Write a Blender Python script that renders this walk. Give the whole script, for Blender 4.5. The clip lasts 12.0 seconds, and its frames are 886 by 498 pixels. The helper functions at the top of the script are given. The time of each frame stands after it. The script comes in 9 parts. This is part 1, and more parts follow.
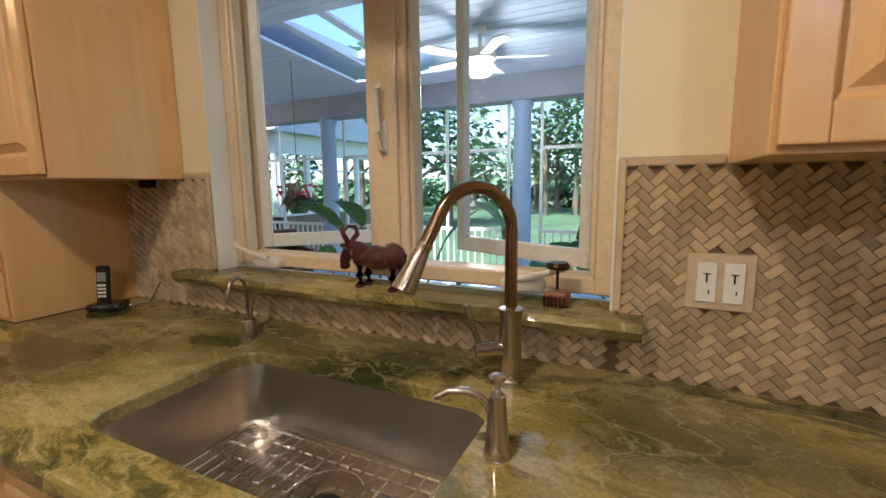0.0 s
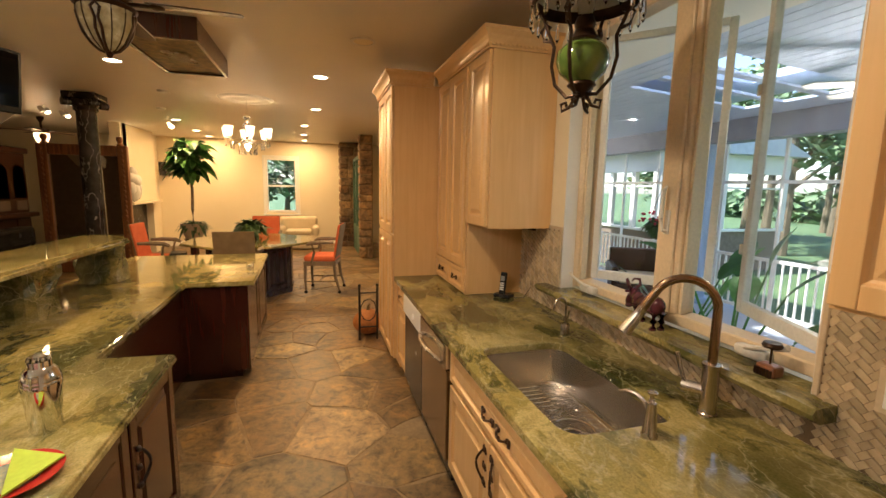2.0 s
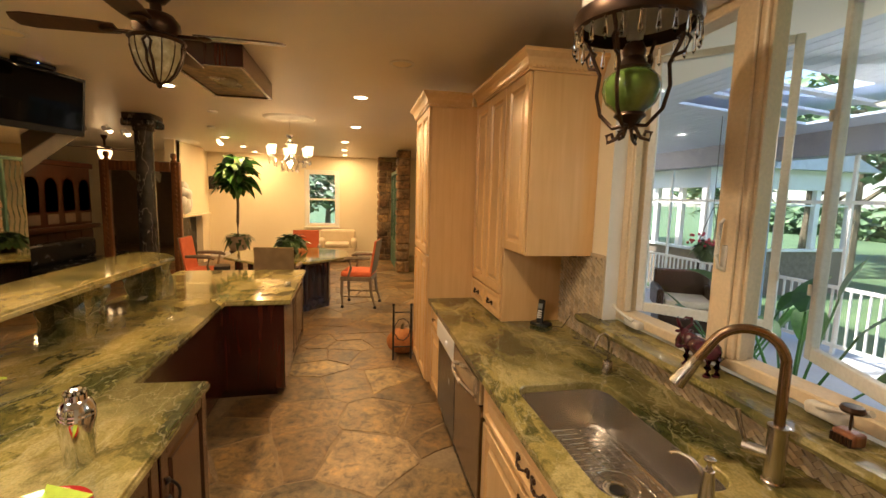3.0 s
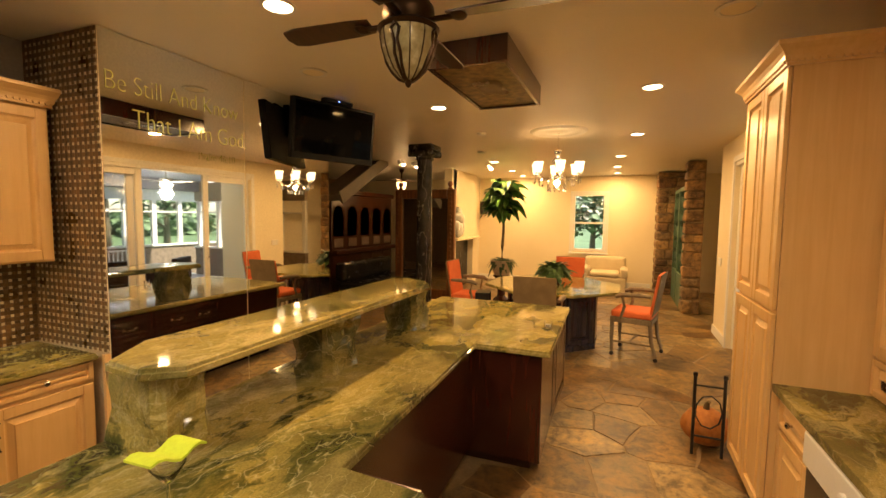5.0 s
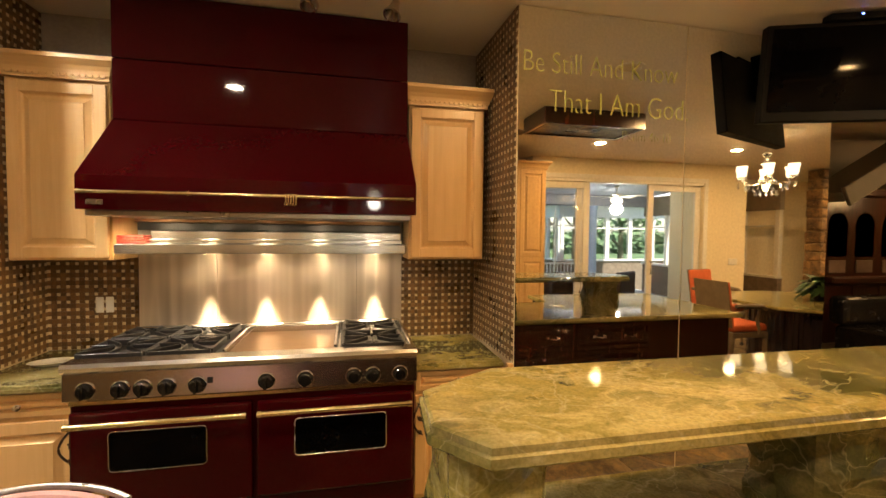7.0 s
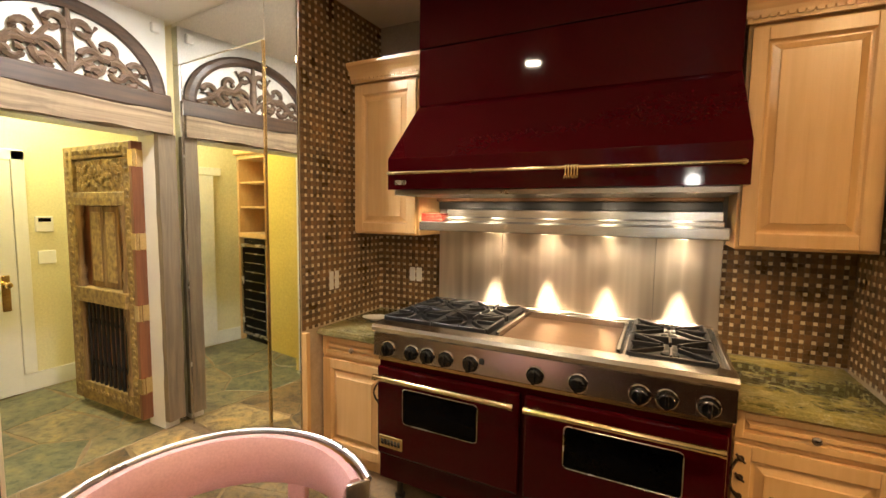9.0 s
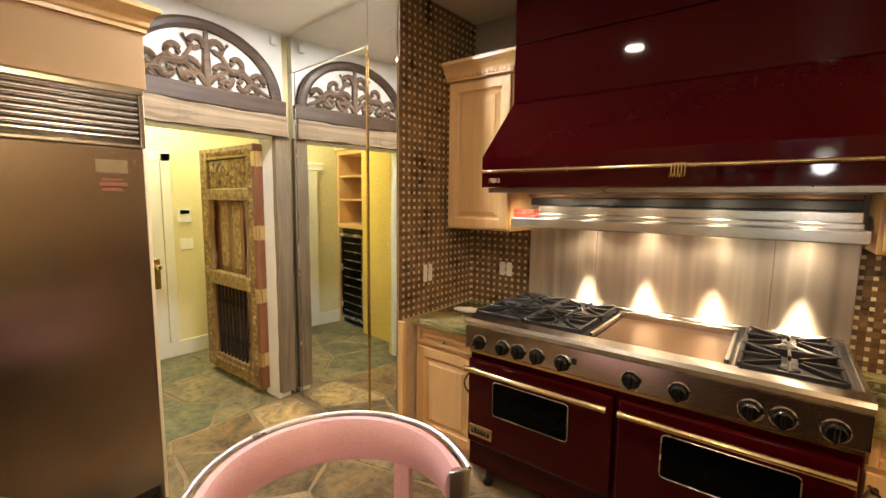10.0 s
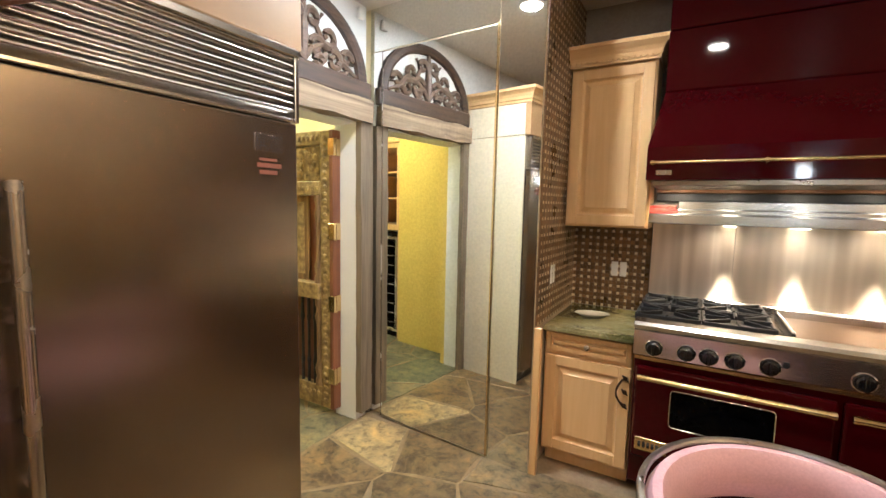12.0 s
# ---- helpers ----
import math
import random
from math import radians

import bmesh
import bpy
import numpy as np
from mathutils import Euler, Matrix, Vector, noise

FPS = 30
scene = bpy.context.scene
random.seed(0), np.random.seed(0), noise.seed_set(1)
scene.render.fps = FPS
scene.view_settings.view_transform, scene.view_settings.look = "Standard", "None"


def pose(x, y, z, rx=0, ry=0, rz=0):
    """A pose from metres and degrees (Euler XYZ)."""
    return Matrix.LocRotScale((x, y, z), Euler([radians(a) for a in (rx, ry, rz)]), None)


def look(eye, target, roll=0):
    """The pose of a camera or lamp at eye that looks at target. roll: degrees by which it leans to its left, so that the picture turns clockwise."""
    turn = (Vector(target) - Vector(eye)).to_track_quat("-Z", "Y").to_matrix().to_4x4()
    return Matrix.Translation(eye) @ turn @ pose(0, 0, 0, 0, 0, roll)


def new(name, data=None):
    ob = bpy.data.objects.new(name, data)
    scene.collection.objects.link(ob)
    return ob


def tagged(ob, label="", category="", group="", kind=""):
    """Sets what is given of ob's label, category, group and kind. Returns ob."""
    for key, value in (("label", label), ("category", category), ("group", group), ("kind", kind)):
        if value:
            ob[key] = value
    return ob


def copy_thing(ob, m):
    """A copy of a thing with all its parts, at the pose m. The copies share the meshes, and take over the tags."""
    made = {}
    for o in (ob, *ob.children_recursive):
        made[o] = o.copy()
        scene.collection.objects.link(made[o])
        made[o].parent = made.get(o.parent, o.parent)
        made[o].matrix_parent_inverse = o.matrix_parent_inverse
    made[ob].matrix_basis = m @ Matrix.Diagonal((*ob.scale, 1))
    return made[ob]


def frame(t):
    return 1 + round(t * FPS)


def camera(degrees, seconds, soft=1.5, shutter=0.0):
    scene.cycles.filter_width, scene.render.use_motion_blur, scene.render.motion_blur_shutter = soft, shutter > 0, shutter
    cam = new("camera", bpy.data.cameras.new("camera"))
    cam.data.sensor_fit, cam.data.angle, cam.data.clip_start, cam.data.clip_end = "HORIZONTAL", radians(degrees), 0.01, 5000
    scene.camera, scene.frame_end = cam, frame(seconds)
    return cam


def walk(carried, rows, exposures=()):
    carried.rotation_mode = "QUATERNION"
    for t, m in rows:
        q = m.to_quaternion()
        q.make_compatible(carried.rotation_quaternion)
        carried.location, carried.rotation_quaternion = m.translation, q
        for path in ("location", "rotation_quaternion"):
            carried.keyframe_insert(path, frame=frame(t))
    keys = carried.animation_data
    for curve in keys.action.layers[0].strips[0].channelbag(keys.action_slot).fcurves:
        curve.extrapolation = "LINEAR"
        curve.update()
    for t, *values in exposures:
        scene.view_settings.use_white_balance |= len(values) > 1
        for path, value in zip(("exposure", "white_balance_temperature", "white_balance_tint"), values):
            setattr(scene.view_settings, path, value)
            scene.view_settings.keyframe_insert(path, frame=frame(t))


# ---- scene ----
cam = camera(91.2, 12.0)
PATH = [
    (0, (0.371, -0.1, 1.433), (-0.481, 1.686, 1.145), -0.7),
    (0.5, (0.675, -0.237, 1.525), (-0.653, 1.234, 1.255), -0.3),
    (1, (0.969, -0.362, 1.634), (-0.696, 0.711, 1.355), -0.4),
    (1.5, (1.165, -0.441, 1.7), (-0.683, 0.274, 1.424), 0.2),
    (2, (1.263, -0.432, 1.747), (-0.639, 0.119, 1.467), 1.1),
    (2.5, (1.264, -0.395, 1.8), (-0.661, 0.074, 1.534), 1.4),
    (2.7, (1.241, -0.393, 1.82), (-0.693, 0.049, 1.57), 1.5),
    (4.3, (0.592, -0.501, 1.858), (-1.388, -0.695, 1.662), 0.7),
    (4.5, (0.454, -0.498, 1.851), (-1.507, -0.847, 1.67), 0.9),
    (5, (0.176, -0.56, 1.814), (-1.667, -1.323, 1.668), 0.7),
    (5.5, (-0.081, -0.707, 1.789), (-1.715, -1.853, 1.665), 0.7),
    (6, (-0.335, -0.873, 1.76), (-1.648, -2.378, 1.645), 0.8),
    (6.5, (-0.498, -1.038, 1.721), (-1.364, -2.837, 1.616), 0.6),
    (7, (-0.611, -1.233, 1.667), (-1.033, -3.187, 1.592), 0.6),
    (7.5, (-0.617, -1.432, 1.62), (-0.652, -3.431, 1.557), 0.8),
    (7.7, (-0.633, -1.496, 1.593), (-0.514, -3.492, 1.538), 0.8),
    (9.5, (-0.685, -1.643, 1.67), (0.398, -3.31, 1.451), 0.6),
    (10, (-0.667, -1.569, 1.696), (0.549, -3.139, 1.467), 0.7),
    (10.5, (-0.619, -1.425, 1.726), (0.68, -2.929, 1.503), 0.9),
    (11, (-0.458, -1.208, 1.749), (0.869, -2.689, 1.53), 1.1),
    (11.5, (-0.17, -1.05, 1.706), (1.098, -2.581, 1.485), 1.1),
    (12, (0.461, -1.137, 1.615), (1.458, -2.859, 1.409), 1.2),
]
walk(cam, [(t, look(eye, target, roll)) for t, eye, target, roll in PATH], [(0, 1.34, 5200, 9), (1, 1.48, 5900, 10), (2.5, 1.5, 5950, 10), (5, 1.58, 7250, 11), (7, 1.55, 6700, 10), (9.5, 1.52, 6000, 10), (11, 1.5, 5550, 9), (12, 1.58, 5150, 8)])

# ---- world, daylight and lamps ----
world = bpy.data.worlds.new("world")
scene.world = world
world.use_nodes = True
wn = world.node_tree
sky = wn.nodes.new("ShaderNodeTexSky")
sky.sky_type = "NISHITA"
sky.sun_disc = False
sky.sun_elevation = radians(58)
sky.sun_rotation = radians(188)
wn.nodes["Background"].inputs["Strength"].default_value = 0.15
wn.links.new(sky.outputs["Color"], wn.nodes["Background"].inputs["Color"])

sun = new("sun", bpy.data.lights.new("sun", "SUN"))
sun.data.energy = 5.0
sun.data.angle = radians(2)
sun.data.color = (1.0, 0.93, 0.82)
sun.matrix_world = look((0, 0, 0), (0.08, 0.55, -0.83))

H = 2.97           # ceiling height
WARM = (1.0, 0.60, 0.25)
CANS = [(-4.09, -0.37), (-6.34, -0.43), (-8.48, -0.66), (-10.18, -0.72), (-11.6, -0.75), (-4.13, -2.41), (-1.77, -2.37),
        (-8.65, -3.08), (-10.4, -3.13), (-11.7, -3.15), (0.4, -2.4), (-0.25, -0.45), (1.6, -3.05)]


def lamp(name, kind, m, watts, color=WARM, size=0.1, spot=100, blend=0.6):
    ob = new(name, bpy.data.lights.new(name, kind))
    ob.data.energy, ob.data.color = watts, color
    if kind == "AREA":
        ob.data.shape, ob.data.size = "DISK", size
    else:
        ob.data.shadow_soft_size = size
    if kind == "SPOT":
        ob.data.spot_size, ob.data.spot_blend = radians(spot), blend
    ob.matrix_world = m
    return ob


for cx, cy in CANS:
    tint = (1.0, 0.93, 0.84) if cx > 1 else (1.0, 0.80, 0.57) if cx > 0 else (1.0, 0.72, 0.44) if cx > -1 else WARM
    lamp("can_lamp", "AREA", pose(cx, cy, H - 0.012), 18 if cx > 1 else 7.5 if cx > 0 else 14.5 if cx > -1 else 12 if cx < -7 else 13.5, tint, 0.13)
# spots under the range hood
HOODSPOTS = [0.28, -0.064, -0.407, -0.784]
for hx in HOODSPOTS:
    lamp("hood_lamp", "SPOT", look((hx, -4.25, 1.508), (hx, -4.285, 1.0)), 330, (1.0, 0.74, 0.44), 0.012, 26, 0.6)
    # wide weak beam added next to each spot to brighten the back panel
    lamp("hood_lamp", "SPOT", look((hx, -4.20, 1.508), (hx, -4.26, 0.9)), 2.8, (1.0, 0.74, 0.44), 0.02, 155, 0.8)
    lamp("hood_lamp", "SPOT", look((hx, -3.97, 1.728), (hx, -4.12, 1.57)), 1.3, (1.0, 0.76, 0.46), 0.012, 120, 0.8)
lamp("hood_lamp", "SPOT", look((0.56, -3.97, 1.728), (0.56, -4.12, 1.57)), 3, (1.0, 0.76, 0.46), 0.012, 120, 0.8)
# chandelier over the dining table
CH = (-5.8, -1.40)
lamp("chandelier_lamp", "POINT", pose(CH[0], CH[1], 2.30), 11, (1.0, 0.62, 0.28), 0.035)
# hall beyond the carved doorway: unseen lamp without a fixture, added to light it
lamp("hall_fill", "AREA", pose(3.95, -3.2, H - 0.02), 20, (1.0, 0.88, 0.46), 0.7)
# uplight on the hearth wall and light over the porch
for px in (-1.17, -7.3):
    lamp("porch_lamp", "POINT", pose(px, 4.0, 2.32), 24, (1.0, 0.90, 0.78), 0.14)

# ---- materials ----
def nodes_of(name):
    m = bpy.data.materials.new(name)
    m.use_nodes = True
    nt = m.node_tree
    return m, nt, nt.nodes["Principled BSDF"]


def node(nt, kind, **inputs):
    n = nt.nodes.new(kind)
    for k, v in inputs.items():
        n.inputs[k.replace("_", " ")].default_value = v
    return n


def ramp(nt, fac, stops):
    r = nt.nodes.new("ShaderNodeValToRGB")
    els = r.color_ramp.elements
    while len(els) < len(stops):
        els.new(0.5)
    for e, (p, c) in zip(els, stops):
        e.position, e.color = p, (*c, 1)
    nt.links.new(fac, r.inputs["Fac"])
    return r.outputs["Color"]


def coords(nt, scale=(1, 1, 1)):
    t = nt.nodes.new("ShaderNodeTexCoord")
    mp = nt.nodes.new("ShaderNodeMapping")
    mp.inputs["Scale"].default_value = scale
    nt.links.new(t.outputs["Object"], mp.inputs["Vector"])
    return mp.outputs["Vector"]


def noise_fac(nt, vec, scale, detail=5.0, rough=0.55, distortion=0.0):
    n = node(nt, "ShaderNodeTexNoise", Scale=scale, Detail=detail, Roughness=rough, Distortion=distortion)
    nt.links.new(vec, n.inputs["Vector"])
    return n.outputs["Fac"]


def bump(nt, bsdf, fac, strength, dist=0.002):
    b = node(nt, "ShaderNodeBump", Strength=strength, Distance=dist)
    nt.links.new(fac, b.inputs["Height"])
    nt.links.new(b.outputs["Normal"], bsdf.inputs["Normal"])


def mixc(nt, fac, a, b, blend="MIX"):
    m = nt.nodes.new("ShaderNodeMix")
    m.data_type, m.blend_type = "RGBA", blend
    for sock, v in ((m.inputs[0], fac), (m.inputs[6], a), (m.inputs[7], b)):
        if isinstance(v, bpy.types.NodeSocket):
            nt.links.new(v, sock)
        elif isinstance(v, tuple):
            sock.default_value = (*v, 1)
        else:
            sock.default_value = v
    return m.outputs[2]


def plain(name, c1, c2, rough=0.5, metal=0.0, scale=6.0, stretch=(1, 1, 1), bumps=0.1, grain=60.0, coat=0.0, rvar=0.1, spread=0.0, mottle=0.86):
    """Two-tone surface: broad stains, fine grain in relief; spread varies it from piece to piece."""
    m, nt, b = nodes_of(name)
    v = coords(nt, stretch)
    f = noise_fac(nt, v, scale)
    g = noise_fac(nt, v, grain, 4)
    col = ramp(nt, f, [(0.3, c1), (0.7, c2)])
    fine = ramp(nt, g, [(0.3, (mottle,) * 3), (0.7, (1.0, 1.0, 1.0))])
    col = mixc(nt, 1.0, col, fine, "MULTIPLY")
    if spread:
        oi = nt.nodes.new("ShaderNodeObjectInfo")
        geo = nt.nodes.new("ShaderNodeNewGeometry")
        add = nt.nodes.new("ShaderNodeMath")
        add.operation = "ADD"
        nt.links.new(oi.outputs["Random"], add.inputs[0])
        nt.links.new(geo.outputs["Random Per Island"], add.inputs[1])
        fr = nt.nodes.new("ShaderNodeMath")
        fr.operation = "FRACT"
        nt.links.new(add.outputs[0], fr.inputs[0])
        tone = ramp(nt, fr.outputs[0], [(0.0, (1 - spread,) * 3), (1.0, (1.0, 1.0, 1.0))])
        col = mixc(nt, 1.0, col, tone, "MULTIPLY")
    nt.links.new(col, b.inputs["Base Color"])
    mr = nt.nodes.new("ShaderNodeMapRange")
    mr.inputs["To Min"].default_value, mr.inputs["To Max"].default_value = max(0.02, rough - rvar), min(1, rough + rvar)
    nt.links.new(f, mr.inputs["Value"])
    nt.links.new(mr.outputs[0], b.inputs["Roughness"])
    b.inputs["Metallic"].default_value = metal
    b.inputs["Coat Weight"].default_value = coat
    b.inputs["Coat Roughness"].default_value = 0.08
    if bumps:
        bump(nt, b, g, bumps)
    return m


def wood(name, c1, c2, rough=0.4, axis=2, coat=0.15, grain=26.0, bumps=0.08):
    st = [1.0, 1.0, 1.0]
    st[axis] = 0.06
    m, nt, b = nodes_of(name)
    v = coords(nt, tuple(st))
    f = noise_fac(nt, v, grain, 6, 0.6, 0.6)
    big = noise_fac(nt, coords(nt), 1.7, 3)
    col = ramp(nt, f, [(0.32, c1), (0.68, c2)])
    tone = ramp(nt, big, [(0.3, (0.9, 0.88, 0.85)), (0.7, (1, 1, 1))])
    nt.links.new(mixc(nt, 1.0, col, tone, "MULTIPLY"), b.inputs["Base Color"])
    b.inputs["Roughness"].default_value = rough
    b.inputs["Coat Weight"].default_value = coat
    b.inputs["Coat Roughness"].default_value = 0.2
    bump(nt, b, f, bumps)
    return m


def granite():
    m, nt, b = nodes_of("green_granite")
    v = coords(nt)
    tc = nt.nodes.new("ShaderNodeTexCoord")
    mp = nt.nodes.new("ShaderNodeMapping")
    mp.inputs["Rotation"].default_value = (0.2, 0.15, 0.55)
    mp.inputs["Scale"].default_value = (0.9, 1.5, 1.3)
    nt.links.new(tc.outputs["Object"], mp.inputs["Vector"])
    warp = node(nt, "ShaderNodeTexNoise", Scale=1.1, Detail=5.0, Roughness=0.6)
    nt.links.new(mp.outputs["Vector"], warp.inputs["Vector"])
    vm = nt.nodes.new("ShaderNodeVectorMath")
    vm.operation = "MULTIPLY_ADD"
    vm.inputs[1].default_value = (0.9, 0.9, 0.9)
    nt.links.new(warp.outputs["Color"], vm.inputs[0])
    nt.links.new(mp.outputs["Vector"], vm.inputs[2])
    w = vm.outputs[0]
    f = noise_fac(nt, w, 2.2, 8, 0.62, 0.4)
    base = ramp(nt, f, [(0.32, (0.030, 0.036, 0.012)), (0.42, (0.075, 0.078, 0.024)), (0.47, (0.17, 0.15, 0.045)), (0.50, (0.34, 0.275, 0.085)), (0.55, (0.28, 0.235, 0.075)), (0.61, (0.47, 0.39, 0.165)), (0.70, (0.27, 0.23, 0.085))])
    mp2 = nt.nodes.new("ShaderNodeMapping")
    mp2.inputs["Rotation"].default_value = (0.1, 0.1, -0.35)
    mp2.inputs["Scale"].default_value = (1.0, 1.9, 1.5)
    nt.links.new(w, mp2.inputs["Vector"])
    streak = noise_fac(nt, mp2.outputs["Vector"], 1.3, 10, 0.7, 1.2)
    col = mixc(nt, ramp(nt, streak, [(0.53, (0.0, 0.0, 0.0)), (0.60, (0.55, 0.55, 0.55)), (0.68, (0.1, 0.1, 0.1))]), base, (0.50, 0.43, 0.22))
    col = mixc(nt, ramp(nt, streak, [(0.33, (0.6, 0.6, 0.6)), (0.43, (0.0, 0.0, 0.0))]), col, (0.05, 0.07, 0.03))
    f2 = noise_fac(nt, w, 8.0, 9, 0.68, 0.6)
    col = mixc(nt, ramp(nt, f2, [(0.57, (0.0, 0.0, 0.0)), (0.68, (0.5, 0.5, 0.5))]), col, (0.50, 0.43, 0.22))
    f3 = noise_fac(nt, coords(nt), 1.4, 4, 0.5)
    col = mixc(nt, ramp(nt, f3, [(0.49, (0.0, 0.0, 0.0)), (0.62, (0.7, 0.7, 0.7))]), col, (0.045, 0.052, 0.020))
    f4 = noise_fac(nt, w, 0.9, 4, 0.5)
    col = mixc(nt, ramp(nt, f4, [(0.5, (0.0, 0.0, 0.0)), (0.64, (0.42, 0.42, 0.42))]), col, (0.42, 0.335, 0.135))
    vor = nt.nodes.new("ShaderNodeTexVoronoi")
    vor.feature = "DISTANCE_TO_EDGE"
    vor.inputs["Scale"].default_value = 5.0
    nt.links.new(vm.outputs[0], vor.inputs["Vector"])
    vein = ramp(nt, vor.outputs["Distance"], [(0.0, (0.4, 0.4, 0.4)), (0.012, (0.0, 0.0, 0.0))])
    col = mixc(nt, vein, col, (0.50, 0.46, 0.28))
    crack = nt.nodes.new("ShaderNodeTexVoronoi")
    crack.feature = "DISTANCE_TO_EDGE"
    crack.inputs["Scale"].default_value = 2.3
    nt.links.new(vm.outputs[0], crack.inputs["Vector"])
    col = mixc(nt, ramp(nt, crack.outputs["Distance"], [(0.0, (0.35, 0.35, 0.35)), (0.006, (0.15, 0.15, 0.15)), (0.014, (0.0, 0.0, 0.0))]), col, (0.58, 0.52, 0.34))
    sp = noise_fac(nt, v, 120.0, 3)
    col = mixc(nt, 1.0, col, ramp(nt, sp, [(0.3, (0.7, 0.72, 0.66)), (0.65, (1, 1, 1))]), "MULTIPLY")
    nt.links.new(col, b.inputs["Base Color"])
    b.inputs["Roughness"].default_value = 0.06
    b.inputs["Specular IOR Level"].default_value = 0.6
    bump(nt, b, f2, 0.03)
    return m


def stone(name, stops, rough=0.5, scale=2.2, bumps=0.5, spread=0.45):
    """Slate and fieldstone: every piece takes its own shade."""
    m, nt, b = nodes_of(name)
    v = coords(nt)
    oi = nt.nodes.new("ShaderNodeObjectInfo")
    geo = nt.nodes.new("ShaderNodeNewGeometry")
    add = nt.nodes.new("ShaderNodeMath")
    add.operation = "ADD"
    nt.links.new(oi.outputs["Random"], add.inputs[0])
    nt.links.new(geo.outputs["Random Per Island"], add.inputs[1])
    fr = nt.nodes.new("ShaderNodeMath")
    fr.operation = "FRACT"
    nt.links.new(add.outputs[0], fr.inputs[0])
    base = ramp(nt, fr.outputs[0], stops)
    f = noise_fac(nt, v, scale, 9, 0.68, 0.8)
    f2 = noise_fac(nt, v, 14.0, 8, 0.7, 0.4)
    shade = ramp(nt, f, [(0.36, (0.34, 0.29, 0.25)), (0.46, (0.78, 0.72, 0.64)), (0.54, (1.0, 0.95, 0.85)), (0.64, (1.35, 1.15, 0.82))])
    col = mixc(nt, 1.0, base, shade, "MULTIPLY")
    col = mixc(nt, 1.0, col, ramp(nt, f2, [(0.37, (0.40, 0.37, 0.34)), (0.48, (0.86, 0.83, 0.78)), (0.62, (1.2, 1.1, 0.95))]), "MULTIPLY")
    nt.links.new(col, b.inputs["Base Color"])
    mr = nt.nodes.new("ShaderNodeMapRange")
    mr.inputs["To Min"].default_value, mr.inputs["To Max"].default_value = rough - 0.15, rough + 0.2
    nt.links.new(f2, mr.inputs["Value"])
    nt.links.new(mr.outputs[0], b.inputs["Roughness"])
    bump(nt, b, f2, bumps, 0.006)
    return m


def steel(name, color, rough, axis, streak=0.12):
    st = [90.0, 90.0, 90.0]
    st[axis] = 0.7
    m, nt, b = nodes_of(name)
    f = noise_fac(nt, coords(nt, tuple(st)), 3.0, 4)
    smudge = noise_fac(nt, coords(nt), 2.5, 4)
    b.inputs["Base Color"].default_value = (*color, 1)
    b.inputs["Metallic"].default_value = 1.0
    mr = nt.nodes.new("ShaderNodeMapRange")
    mr.inputs["To Min"].default_value, mr.inputs["To Max"].default_value = rough - 0.03, rough + 0.03
    nt.links.new(smudge, mr.inputs["Value"])
    nt.links.new(mr.outputs[0], b.inputs["Roughness"])
    b.inputs["Anisotropic"].default_value = 0.55
    bump(nt, b, f, streak, 0.0006)
    return m


def clear(name, tint=(1, 1, 1), rough=0.0, ior=1.45):
    m, nt, b = nodes_of(name)
    b.inputs["Base Color"].default_value = (*tint, 1)
    b.inputs["Transmission Weight"].default_value = 1.0
    b.inputs["Roughness"].default_value = rough
    b.inputs["IOR"].default_value = ior
    return m


def pane_glass(name):
    """Thin window glass: mostly clear, with a faint mirror image."""
    m, nt, b = nodes_of(name)
    tr = nt.nodes.new("ShaderNodeBsdfTransparent")
    gl = node(nt, "ShaderNodeBsdfGlossy", Roughness=0.01)
    lw = node(nt, "ShaderNodeLayerWeight", Blend=0.5)
    pw = nt.nodes.new("ShaderNodeMath")
    pw.operation = "POWER"
    pw.inputs[1].default_value = 4.0
    nt.links.new(lw.outputs["Facing"], pw.inputs[0])
    fz = node(nt, "ShaderNodeMath")
    fz.operation = "MULTIPLY_ADD"
    fz.inputs[1].default_value, fz.inputs[2].default_value = 0.7, 0.03
    nt.links.new(pw.outputs[0], fz.inputs[0])
    mx = nt.nodes.new("ShaderNodeMixShader")
    nt.links.new(fz.outputs[0], mx.inputs[0])
    nt.links.new(tr.outputs[0], mx.inputs[1])
    nt.links.new(gl.outputs[0], mx.inputs[2])
    nt.links.new(mx.outputs[0], nt.nodes["Material Output"].inputs["Surface"])
    return m


def glow(name, color, strength):
    m, nt, b = nodes_of(name)
    b.inputs["Base Color"].default_value = (*color, 1)
    b.inputs["Emission Color"].default_value = (*color, 1)
    b.inputs["Emission Strength"].default_value = strength
    return m


M_GRAN = granite()
M_WALL = plain("cream_wall_paint", (0.78, 0.68, 0.47), (0.82, 0.73, 0.53), 0.6, scale=1.2, bumps=0.06, grain=90, mottle=0.965)
M_CEIL = plain("ceiling_paint", (0.74, 0.68, 0.58), (0.79, 0.73, 0.63), 0.42, scale=0.8, bumps=0.05, grain=110, mottle=0.965)
M_WHITE = plain("white_paint", (0.74, 0.73, 0.68), (0.80, 0.79, 0.75), 0.4, scale=3, bumps=0.04, mottle=0.965)
M_MAPLE = wood("maple", (0.67, 0.42, 0.175), (0.74, 0.49, 0.225), 0.34, bumps=0.03)
M_MAPLEX = wood("maple_cross", (0.67, 0.42, 0.175), (0.74, 0.49, 0.225), 0.34, axis=0, bumps=0.03)
M_CHERRY = wood("dark_cherry", (0.030, 0.0065, 0.004), (0.056, 0.014, 0.008), 0.22, coat=0.5)
